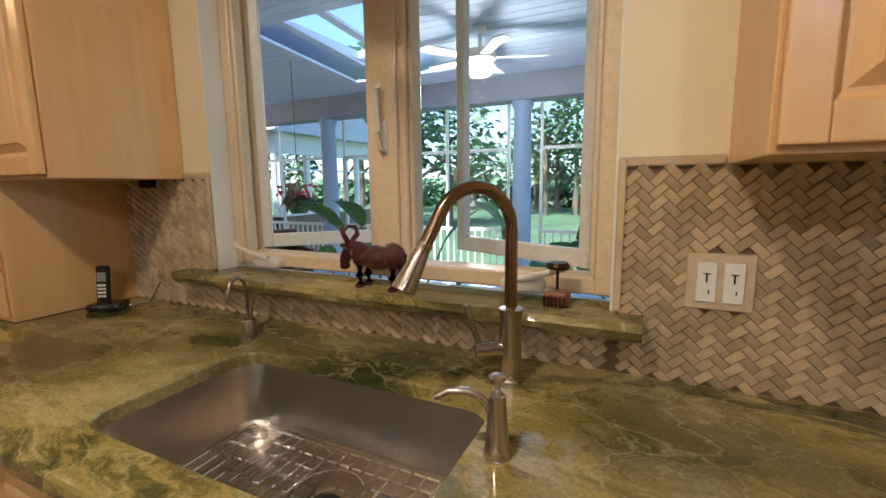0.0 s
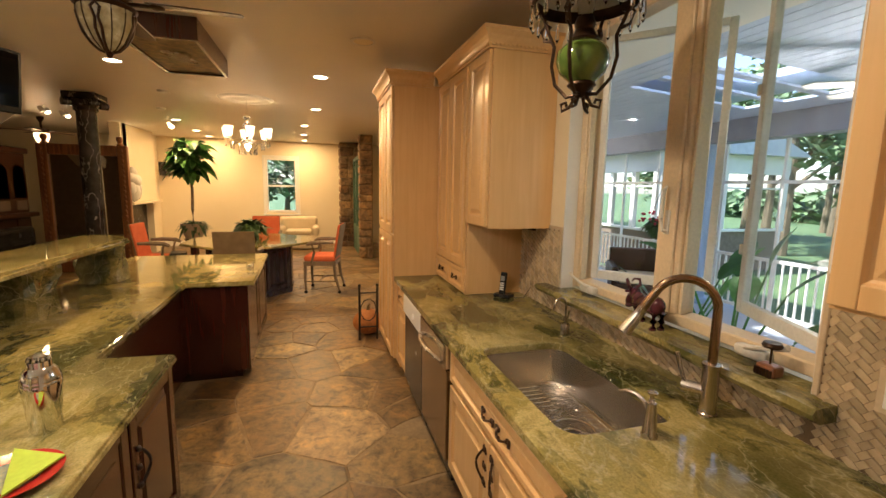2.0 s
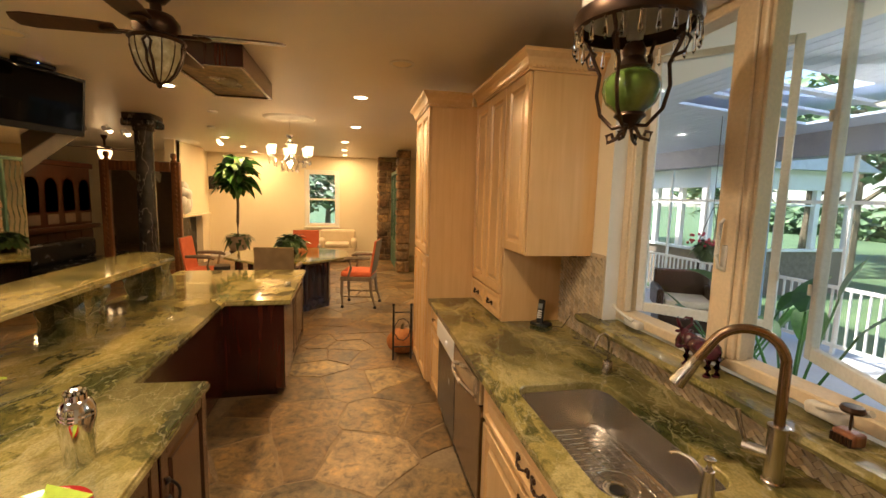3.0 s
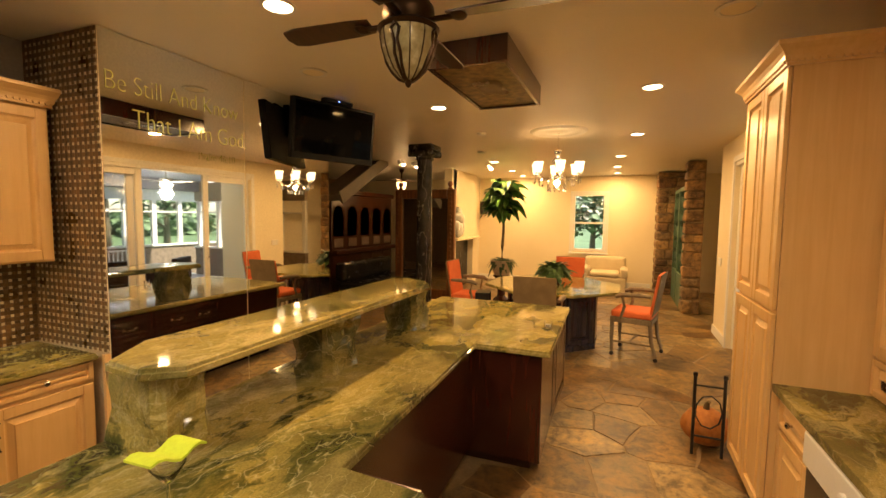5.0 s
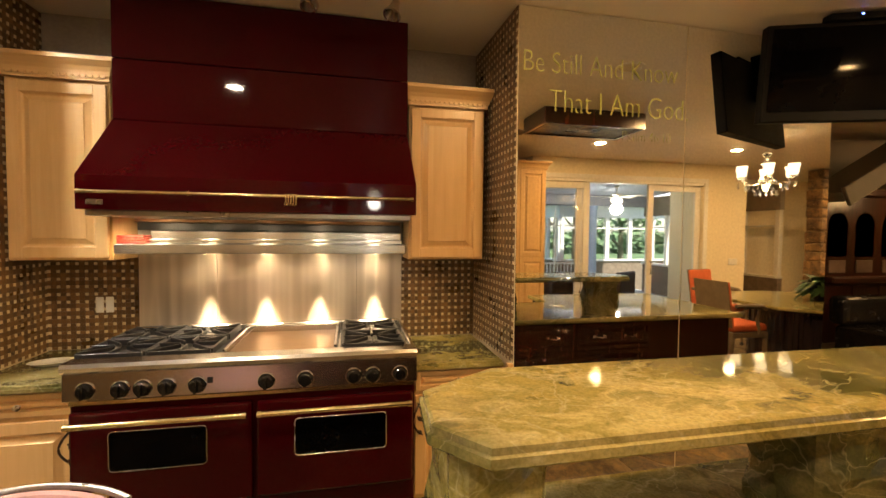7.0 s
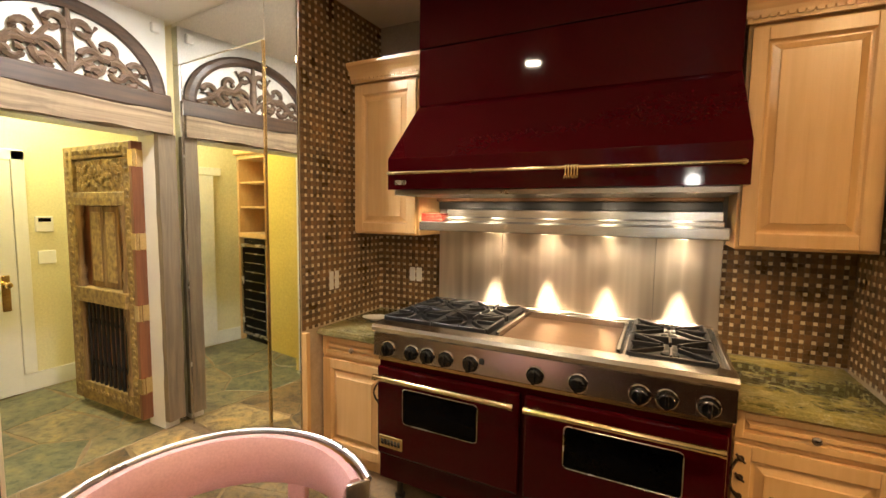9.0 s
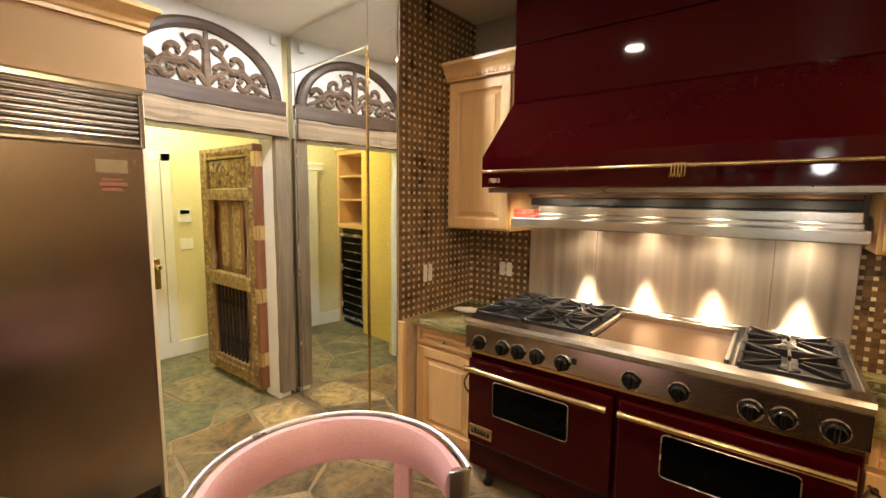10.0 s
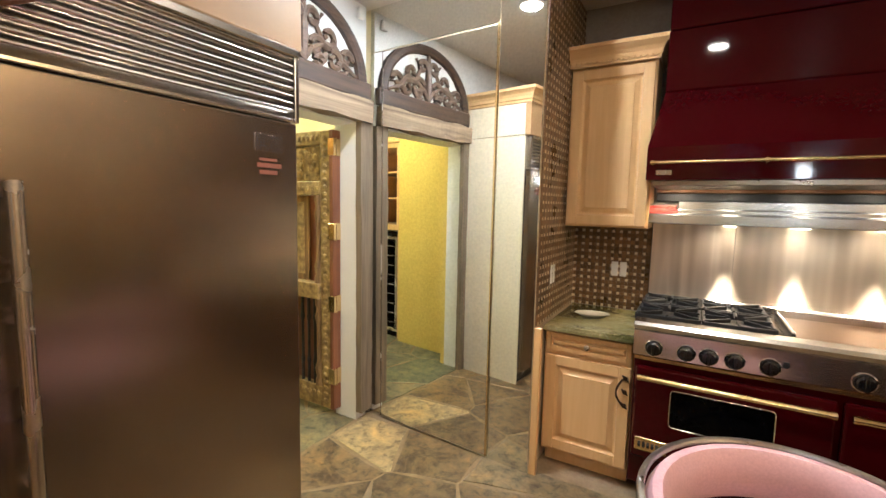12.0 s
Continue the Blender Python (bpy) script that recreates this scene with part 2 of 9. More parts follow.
M_BURG = plain("burgundy_enamel", (0.030, 0.0008, 0.0019), (0.036, 0.0010, 0.0024), 0.045, scale=1.5, bumps=0.0, rvar=0.01)
M_BURG.node_tree.nodes["Principled BSDF"].inputs["Specular IOR Level"].default_value = 0.24
M_STEEL = steel("brushed_steel_x", (0.58, 0.57, 0.55), 0.2, 0, 0.05)
# darker brown base colour stands in for the dark surroundings these doors reflect
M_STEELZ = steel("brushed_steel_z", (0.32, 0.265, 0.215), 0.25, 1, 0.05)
M_LOUVRE = steel("louvre_steel", (0.62, 0.58, 0.53), 0.22, 1)
M_SPLASH = steel("steel_splash", (0.74, 0.70, 0.64), 0.30, 2, 0.02)
M_SPLASH.node_tree.nodes["Principled BSDF"].inputs["Metallic"].default_value = 0.85
M_SPLASH.node_tree.nodes["Principled BSDF"].inputs["Anisotropic"].default_value = 0.0
# broad upright bands in the base colour stand in for bronze and pale reflections
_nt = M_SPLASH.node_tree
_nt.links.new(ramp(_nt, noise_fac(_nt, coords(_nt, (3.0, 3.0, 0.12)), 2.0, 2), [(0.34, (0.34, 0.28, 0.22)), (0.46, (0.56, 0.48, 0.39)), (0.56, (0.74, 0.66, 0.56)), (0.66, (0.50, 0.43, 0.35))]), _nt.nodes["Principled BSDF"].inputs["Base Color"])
M_SHELF = steel("scuffed_shelf_steel", (0.66, 0.64, 0.61), 0.22, 0, 0.03)
M_SHELF.node_tree.nodes["Principled BSDF"].inputs["Metallic"].default_value = 0.92
M_SHELF.node_tree.nodes["Principled BSDF"].inputs["Anisotropic"].default_value = 0.0
M_CHROME = plain("chrome", (0.7, 0.7, 0.7), (0.8, 0.8, 0.8), 0.08, 1.0, bumps=0.0, rvar=0.03)
M_ALU = plain("brushed_aluminium", (0.52, 0.50, 0.49), (0.60, 0.58, 0.57), 0.3, 1.0, bumps=0.02, grain=180)
M_PEACH = plain("peach_cream_paint", (0.37, 0.225, 0.095), (0.41, 0.25, 0.11), 0.5, scale=2, bumps=0.04, mottle=0.965)
M_NICKEL = plain("brushed_nickel", (0.50, 0.45, 0.40), (0.58, 0.53, 0.47), 0.26, 1.0, bumps=0.02, grain=200)
M_BRONZE = plain("bronzed_nickel", (0.27, 0.18, 0.11), (0.36, 0.25, 0.16), 0.25, 1.0, bumps=0.02, grain=200)
M_BRASS = plain("brass", (0.74, 0.55, 0.27), (0.8, 0.62, 0.34), 0.2, 1.0, bumps=0.02)
M_IRON = plain("cast_iron", (0.012, 0.012, 0.013), (0.03, 0.028, 0.027), 0.42, 0.3, bumps=0.2, grain=120)
M_BLACK = plain("black_plastic", (0.012, 0.012, 0.013), (0.022, 0.022, 0.024), 0.25, bumps=0.03)
M_SCREEN = plain("dark_screen", (0.0012, 0.0012, 0.0016), (0.002, 0.002, 0.0025), 0.05, bumps=0.0, rvar=0.005)
M_SCREEN.node_tree.nodes["Principled BSDF"].inputs["Specular IOR Level"].default_value = 0.06
M_BRONZEK = plain("dark_bronze", (0.035, 0.02, 0.012), (0.08, 0.045, 0.025), 0.38, 0.8, bumps=0.15, grain=80)
M_MIRROR = plain("mirror", (0.86, 0.86, 0.82), (0.88, 0.88, 0.84), 0.015, 1.0, bumps=0.0, rvar=0.005)
M_PANE = pane_glass("window_glass")
M_CRYSTAL = clear("crystal", (1, 1, 1), 0.0, 1.5)
M_FLOOR = stone("slate_flags", [(0.0, (0.15, 0.095, 0.045)), (0.25, (0.25, 0.175, 0.085)), (0.5, (0.16, 0.12, 0.07)), (0.72, (0.30, 0.22, 0.11)), (0.86, (0.20, 0.17, 0.115)), (1.0, (0.40, 0.32, 0.18))], 0.38, 3.2)
M_GROUT = plain("stone_grout", (0.20, 0.14, 0.08), (0.34, 0.25, 0.14), 0.8, scale=5, bumps=0.4, grain=40)
M_GREENSLATE = stone("green_slate", [(0.0, (0.13, 0.15, 0.09)), (0.5, (0.18, 0.19, 0.12)), (1.0, (0.22, 0.2, 0.12))], 0.45)
M_WEAVE = plain("woven_travertine", (0.54, 0.40, 0.22), (0.80, 0.65, 0.43), 0.38, scale=9, bumps=0.25, grain=50, spread=0.4)
M_TRAV = plain("travertine", (0.52, 0.40, 0.25), (0.62, 0.50, 0.33), 0.5, scale=12, bumps=0.3, grain=45)
M_MOSB = plain("brown_marble_mosaic", (0.13, 0.08, 0.036), (0.33, 0.175, 0.062), 0.3, scale=7, bumps=0.1, spread=0.6)
M_MOSC = plain("cream_marble_mosaic", (0.70, 0.58, 0.37), (0.80, 0.69, 0.48), 0.3, scale=14, bumps=0.1, spread=0.2)
M_MOSG = plain("mosaic_grout", (0.10, 0.07, 0.045), (0.16, 0.12, 0.08), 0.8, scale=12, bumps=0.2)
M_COPPER = plain("patinated_copper", (0.13, 0.06, 0.022), (0.27, 0.14, 0.055), 0.5, 0.4, scale=7, bumps=0.2)
M_PINK = plain("pink_leather", (0.60, 0.36, 0.40), (0.68, 0.43, 0.47), 0.38, scale=4, bumps=0.12, grain=140)
M_CORAL = plain("coral_fabric", (0.62, 0.12, 0.035), (0.72, 0.17, 0.06), 0.8, scale=8, bumps=0.3, grain=200)
M_OLIVE = plain("taupe_woven_fabric", (0.17, 0.12, 0.06), (0.24, 0.17, 0.09), 0.85, scale=8, bumps=0.4, grain=160)
M_GREYWOOD = wood("greyed_wood", (0.13, 0.10, 0.065), (0.25, 0.19, 0.12), 0.6, coat=0.0, bumps=0.3)
M_OLDWOOD = wood("old_carved_teak", (0.10, 0.055, 0.02), (0.37, 0.23, 0.085), 0.6, coat=0.0, bumps=0.4, grain=18)
M_REDWOOD = wood("red_brown_timber", (0.13, 0.045, 0.018), (0.25, 0.095, 0.038), 0.4, coat=0.1)
M_BEAM = wood("weathered_beam", (0.11, 0.07, 0.04), (0.46, 0.35, 0.22), 0.75, axis=1, coat=0.0, bumps=0.5, grain=14)
M_ARCH = wood("dark_arch_wood", (0.035, 0.02, 0.013), (0.10, 0.056, 0.032), 0.5, axis=1, coat=0.1, bumps=0.3)
M_FRET = wood("carved_fret_wood", (0.085, 0.055, 0.035), (0.19, 0.125, 0.08), 0.55, axis=1, coat=0.0, bumps=0.3)
M_YELLOW = plain("yellow_wall_paint", (0.72, 0.53, 0.10), (0.78, 0.59, 0.14), 0.6, scale=1.5, bumps=0.05)
M_LEAF = plain("leaf", (0.035, 0.13, 0.02), (0.09, 0.27, 0.045), 0.42, scale=9, bumps=0.1, spread=0.45)
M_FERN = plain("fern_leaf", (0.025, 0.07, 0.012), (0.06, 0.13, 0.03), 0.5, scale=9, bumps=0.1, spread=0.5)
M_TRUNK = plain("bark", (0.12, 0.09, 0.05), (0.24, 0.2, 0.13), 0.8, scale=12, bumps=0.5)
M_POT = plain("clay_pot", (0.36, 0.28, 0.2), (0.5, 0.42, 0.32), 0.7, scale=8, bumps=0.2)
M_BMARBLE = plain("black_marble", (0.012, 0.011, 0.011), (0.05, 0.045, 0.042), 0.15, scale=4, bumps=0.0)
_nt = M_BMARBLE.node_tree
_w = node(_nt, "ShaderNodeTexWave", Scale=1.6, Distortion=14.0, Detail=4.0)
_nt.links.new(coords(_nt, (3, 3, 1.6)), _w.inputs["Vector"])
_b = _nt.nodes["Principled BSDF"]
_old = _b.inputs["Base Color"].links[0].from_socket
_nt.links.new(mixc(_nt, ramp(_nt, _w.outputs["Fac"], [(0.97, (0, 0, 0)), (1.0, (0.28, 0.28, 0.28))]), _old, (0.5, 0.46, 0.4)), _b.inputs["Base Color"])
M_PURPLE = plain("glazed_plum_ceramic", (0.05, 0.012, 0.02), (0.09, 0.02, 0.03), 0.12, scale=9, bumps=0.05, coat=0.5)
M_GILT = wood("carved_gilt_frame", (0.10, 0.035, 0.012), (0.30, 0.12, 0.035), 0.4, coat=0.2, bumps=0.5)
M_HUTCH = wood("mahogany_hutch", (0.03, 0.008, 0.004), (0.075, 0.02, 0.009), 0.3, coat=0.4)
M_CREAMFAB = plain("cream_upholstery", (0.62, 0.52, 0.34), (0.7, 0.6, 0.42), 0.8, scale=5, bumps=0.2, grain=120)
M_LAMPGREEN = plain("green_glass_font", (0.05, 0.10, 0.015), (0.16, 0.24, 0.05), 0.12, scale=7, bumps=0.02, coat=0.6)
M_PORCH = plain("blue_white_porch_paint", (0.54, 0.61, 0.74), (0.60, 0.67, 0.80), 0.5, scale=2, bumps=0.05)
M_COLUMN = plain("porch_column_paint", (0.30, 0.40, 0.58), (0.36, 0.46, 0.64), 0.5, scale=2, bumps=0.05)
M_GRASS = plain("lawn", (0.055, 0.11, 0.045), (0.125, 0.20, 0.08), 0.9, scale=0.7, bumps=0.6, grain=30)
M_TREELEAF = plain("tree_foliage", (0.09, 0.17, 0.075), (0.22, 0.34, 0.16), 0.6, scale=1.5, bumps=0.2, spread=0.35)
M_FLOWER = plain("red_petal", (0.4, 0.02, 0.05), (0.55, 0.05, 0.1), 0.6)
M_LIME = plain("lime_paper", (0.42, 0.58, 0.04), (0.48, 0.64, 0.06), 0.6, bumps=0.02)
M_STONEWALL = stone("fieldstone", [(0.0, (0.16, 0.10, 0.06)), (0.3, (0.30, 0.20, 0.11)), (0.6, (0.22, 0.17, 0.12)), (1.0, (0.40, 0.28, 0.15))], 0.7, bumps=0.9)
M_VERDI = plain("verdigris_paint", (0.035, 0.09, 0.06), (0.08, 0.16, 0.10), 0.5, scale=8, bumps=0.3)

# ---- building helpers ----
def box(bm, a, b, bevel=0.0, seg=1, m=None):
    """Adds a box between two corners, its edges eased by bevel."""
    a, b = Vector(a), Vector(b)
    r = bmesh.ops.create_cube(bm, size=1.0)
    vs = r["verts"]
    for v in vs:
        v.co = Vector([(a[i] + b[i]) / 2 + v.co[i] * abs(b[i] - a[i]) for i in range(3)])
    if bevel > 0:
        es = list({e for v in vs for e in v.link_edges})
        r2 = bmesh.ops.bevel(bm, geom=es, offset=min(bevel, 0.45 * min(abs(b[i] - a[i]) for i in range(3))), segments=seg, affect="EDGES", profile=0.5)
        vs = list({v for v in r2["verts"]} | {v for v in vs if v.is_valid})
    if m is not None:
        bmesh.ops.transform(bm, matrix=m, verts=vs)
    return vs


def lathe(bm, prof, seg=24, m=None):
    """Turns a profile of (radius, height) round z."""
    rings = []
    for r, z in prof:
        if r < 1e-5:
            rings.append([bm.verts.new((0, 0, z))])
        else:
            rings.append([bm.verts.new((r * math.cos(2 * math.pi * i / seg), r * math.sin(2 * math.pi * i / seg), z)) for i in range(seg)])
    for p, q in zip(rings, rings[1:]):
        for i in range(seg):
            j = (i + 1) % seg
            if len(p) == 1 and len(q) == 1:
                continue
            if len(p) == 1:
                bm.faces.new((p[0], q[j], q[i]))
            elif len(q) == 1:
                bm.faces.new((p[i], p[j], q[0]))
            else:
                bm.faces.new((p[i], p[j], q[j], q[i]))
    vs = [v for ring in rings for v in ring]
    if m is not None:
        bmesh.ops.transform(bm, matrix=m, verts=vs)
    return vs


def tube(bm, pts, r, seg=8, close=True):
    """A round rod along a line of points; r may be one radius or one for each point."""
    pts = [Vector(p) for p in pts]
    rr = r if isinstance(r, (list, tuple)) else [r] * len(pts)
    rings = []
    up = Vector((0, 0, 1))
    for i, p in enumerate(pts):
        d = (pts[min(i + 1, len(pts) - 1)] - pts[max(i - 1, 0)]).normalized()
        s = d.cross(up)
        if s.length < 0.05:
            s = d.cross(Vector((1, 0, 0)))
        s.normalize()
        u = s.cross(d)
        rings.append([bm.verts.new(p + rr[i] * (math.cos(2 * math.pi * k / seg) * s + math.sin(2 * math.pi * k / seg) * u)) for k in range(seg)])
    for a, b in zip(rings, rings[1:]):
        for k in range(seg):
            j = (k + 1) % seg
            bm.faces.new((a[k], a[j], b[j], b[k]))
    if close:
        bm.faces.new(rings[0][::-1])
        bm.faces.new(rings[-1])
    return [v for ring in rings for v in ring]


def prism(bm, poly, z0, z1, m=None):
    """A flat polygon of (x, y) given thickness in z."""
    lo = [bm.verts.new((x, y, z0)) for x, y in poly]
    hi = [bm.verts.new((x, y, z1)) for x, y in poly]
    bm.faces.new(lo[::-1])
    bm.faces.new(hi)
    n = len(poly)
    for i in range(n):
        j = (i + 1) % n
        bm.faces.new((lo[i], lo[j], hi[j], hi[i]))
    vs = lo + hi
    if m is not None:
        bmesh.ops.transform(bm, matrix=m, verts=vs)
    return vs


def sweep(bm, prof, path):
    """A moulding: a profile of (out, up) carried along a plan path of (x, y, nx, ny, z), n pointing out and mitred."""
    rings = [[bm.verts.new((x + nx * o, y + ny * o, z + u)) for o, u in prof] for x, y, nx, ny, z in path]
    n = len(prof)
    for a, b in zip(rings, rings[1:]):
        for i in range(n):
            j = (i + 1) % n
            bm.faces.new((a[i], a[j], b[j], b[i]))
    bm.faces.new(rings[0])
    bm.faces.new(rings[-1][::-1])


def mesh_of(name, bm, material, smooth=False):
    bmesh.ops.recalc_face_normals(bm, faces=bm.faces)
    me = bpy.data.meshes.new(name)
    bm.to_mesh(me)
    bm.free()
    if smooth:
        for p in me.polygons:
            p.use_smooth = True
        me.set_sharp_from_angle(angle=radians(40))
    me.materials.append(material)
    return me


def part(name, bm, material, parent, label="", smooth=False):
    ob = new(name, mesh_of(name, bm, material, smooth))
    ob.parent = parent
    return tagged(ob, label)


def thing(name, label, category, at=(0, 0, 0), rz=0, group=""):
    ob = new(name)
    ob.empty_display_size = 0.05
    ob.matrix_world = pose(*at, 0, 0, rz)
    return tagged(ob, label, category, group)


def built(name, bm, material, label, smooth=False):
    return tagged(new(name, mesh_of(name, bm, material, smooth)), label, kind="structure")


def single(name, bm, material, label, category, at=(0, 0, 0), rz=0, group="", smooth=False):
    ob = new(name, mesh_of(name, bm, material, smooth))
    ob.matrix_world = pose(*at, 0, 0, rz)
    return tagged(ob, label, category, group)


def BM():
    return bmesh.new()


def boxes(name, material, parent, lst, bevel=0.0, label="", seg=1):
    bm = BM()
    for a, b in lst:
        box(bm, a, b, bevel, seg)
    return part(name, bm, material, parent, label)


# ---- walls, floors, ceilings ----
def wall(name, lst, material, label):
    bm = BM()
    for a, b in lst:
        box(bm, a, b)
    return built(name, bm, material, label)


YN = 1.15          # kitchen window wall
WX0, WX1, WZ0, WZ1 = -1.30, 0.29, 1.06, 2.76
wall("wall_north", [((-3.6, YN, 0), (WX0, 1.37, H)), ((WX1, YN, 0), (3.0, 1.37, H)), ((WX0, YN, 0), (WX1, 1.37, WZ0)), ((WX0, YN, WZ1), (WX1, 1.37, H))],
     M_WALL, "cream painted kitchen wall with a deep window opening")
YD = 0.85          # dining side wall with the sliding doors
DX0, DX1, DZ = -6.98, -3.62, 2.62
wall("wall_dining", [((DX1, YD, 0), (-3.6, 1.37, H)), ((-7.92, YD, 0), (DX0, 1.07, H)), ((DX0, YD, DZ), (DX1, 1.07, H))], M_WALL,
     "cream painted dining wall with an opening for glass doors")
wall("wall_far", [((-12.5, -9.0, 0), (-12.3, -1.86, H)), ((-12.5, -1.0, 0), (-12.3, 2.6, H)), ((-12.5, -1.86, 0), (-12.3, -1.0, 0.93)), ((-12.5, -1.86, 2.50), (-12.3, -1.0, H))],
     M_WALL, "cream painted end wall with a sash window")
wall("wall_gallery", [((-12.3, 2.4, 0), (-7.92, 2.6, H)), ((-7.92, 1.07, 0), (-7.72, 2.6, H))], M_WALL, "cream painted wall of the stone passage")
wall("wall_living", [((-12.5, -9.2, 0), (-1.6, -9.0, H)), ((-1.65, -9.0, 0), (-1.55, -4.5, H))], plain("umber_wall_paint", (0.16, 0.11, 0.07), (0.2, 0.14, 0.09), 0.7), "dark umber wall of the living room")
wall("wall_hearth", [((-12.3, -4.75, 0), (-11.2, -4.55, H)), ((-11.4, -4.55, 1.25), (-9.6, -4.35, H)), ((-9.8, -4.55, 0), (-9.5, -4.35, H)), ((-11.4, -4.55, 0), (-11.1, -4.35, 1.25))], M_WALL,
     "cream hearth wall with a black firebox opening")
wall("wall_south", [((-1.65, -4.5, 0), (1.33, -4.36, H))], plain("grey_beige_paint", (0.34, 0.30, 0.26), (0.40, 0.36, 0.31), 0.6), "greige painted wall behind the range")
wall("wall_mirror", [((-3.83, -3.74, 0), (-1.55, -3.606, H))], M_WALL, "wall that carries the mirror panels")
bm = BM()
prism(bm, [(1.33, -3.566), (1.33, -4.5), (2.75, -4.5), (2.75, -3.673)], 0, H)
built("wall_mirror_door", bm, M_WALL, "slightly angled wall that carries the mirrored door")
for poly in ([(-1.55, -3.606), (-1.55, -4.36), (-1.525, -4.36)], [(1.232, -3.559), (1.33, -3.566), (1.33, -4.36), (1.218, -4.36)]):
    bm = BM()
    prism(bm, poly, 0, H)
    built("wall_return", bm, M_TRAV, "short splayed wall beside the range alcove")
wall("wall_east", [((2.55, -2.46, 0), (2.75, 1.15, H)), ((2.55, -3.606, 0), (2.75, -3.53, H)), ((2.55, -3.53, 2.16), (2.75, -2.46, H))], M_WHITE, "white painted wall with the carved doorway")
wall("wall_hall", [((4.3, -4.6, 0), (4.45, -1.2, H)), ((2.75, -1.35, 0), (4.3, -1.2, H)), ((2.75, -4.6, 0), (4.3, -4.5, H))],
     plain("pale_yellow_paint", (0.74, 0.68, 0.40), (0.80, 0.73, 0.45), 0.6, scale=1.5), "pale yellow hall wall")
bm = BM()
box(bm, (-12.5, -9.2, H), (4.45, 2.6, H + 0.15))
built("ceiling", bm, M_CEIL, "off-white painted ceiling with a soft sheen")
bm = BM()
box(bm, (-12.5, -9.2, -0.15), (4.45, 1.37, -0.004))
box(bm, (-12.5, 1.37, -0.15), (-7.72, 2.6, -0.006))
floor = built("floor", bm, M_GROUT, "irregular brown slate flagstone floor with grout joints")
bm = BM()
for a, b in (((-12.3, -1.95, 0), (-12.27, 0.15, 0.14)), ((-12.3, -4.55, 0), (-12.27, -1.95, 0.14)), ((-7.92, YD - 0.018, 0), (DX0 - 0.06, YD, 0.14)), ((-7.94, YD - 0.018, 0), (-7.92, 1.07, 0.14)),
             ((4.28, -4.5, 0), (4.3, -1.35, 0.16))):
    box(bm, a, b, 0.004)
built("baseboard", bm, M_WHITE, "white painted baseboard")

# ---- window over the sink ----
def moulded_frame(bm, x0, x1, z0, z1, y0, y1, w, bevel=0.006):
    box(bm, (x0, y0, z0), (x0 + w, y1, z1), bevel)
    box(bm, (x1 - w, y0, z0), (x1, y1, z1), bevel)
    box(bm, (x0 + w - 0.002, y0 + 0.001, z1 - w), (x1 - w + 0.002, y1 - 0.001, z1 - 0.001), bevel)
    box(bm, (x0 + w - 0.002, y0 + 0.001, z0 + 0.001), (x1 - w + 0.002, y1 - 0.001, z0 + w), bevel)


win = tagged(new("window_1"), "cream wooden casement window with both sashes ajar", kind="structure")
M_WINWOOD = plain("cream_window_paint", (0.70, 0.56, 0.36), (0.76, 0.62, 0.42), 0.38, scale=3, bumps=0.06)
M_SASH = plain("white_sash_vinyl", (0.66, 0.64, 0.58), (0.72, 0.70, 0.64), 0.35, scale=3, bumps=0.03)
bm = BM()
moulded_frame(bm, WX0 + 0.002, WX1 - 0.002, 1.10, WZ1 - 0.002, 1.24, 1.36, 0.055)
box(bm, (-0.56, 1.235, 1.15), (-0.40, 1.355, WZ1 - 0.055), 0.012, 2)
box(bm, (-0.53, 1.218, 1.15), (-0.43, 1.236, WZ1 - 0.055), 0.008, 2)
for x in (WX0 + 0.057, -0.40, -0.575, WX1 - 0.075):
    box(bm, (x, 1.25, 1.155), (x + 0.018, 1.30, WZ1 - 0.06), 0.005)
part("window_frame", bm, M_WINWOOD, win)


def sash(width, hinge_x, angle, flip):
    """One casement leaf, hinged at its outer stile and swung outwards."""
    s = 1 if not flip else -1
    bm = BM()
    z0, z1 = 1.165, WZ1 - 0.062
    w, x0, x1 = 0.042, 0.0, width
    for a, b in (((x0, -0.02, z0), (x0 + w, 0.02, z1)), ((x1 - w, -0.02, z0), (x1, 0.02, z1)), ((x0 + w, -0.019, z0), (x1 - w, 0.019, z0 + 0.06)), ((x0 + w, -0.019, z1 - w), (x1 - w, 0.019, z1))):
        box(bm, (s * a[0], a[1], a[2]), (s * b[0], b[1], b[2]), 0.006, 2)
    ob = part("sash", bm, M_SASH, win)
    ob.matrix_world = pose(hinge_x, 1.335, 0, 0, 0, angle * s)
    bm = BM()
    box(bm, (s * w, -0.003, z0 + 0.06), (s * (x1 - w), 0.003, z1 - w))
    g = part("pane", bm, M_PANE, ob)
    g.visible_shadow = False
    bm = BM()
    for z in (1.45, 2.2):
        box(bm, (s * (x1 - 0.012), -0.034, z), (s * (x1 + 0.004), -0.02, z + 0.05), 0.003)
    part("latch_keeper", bm, M_SASH, ob)
    return ob


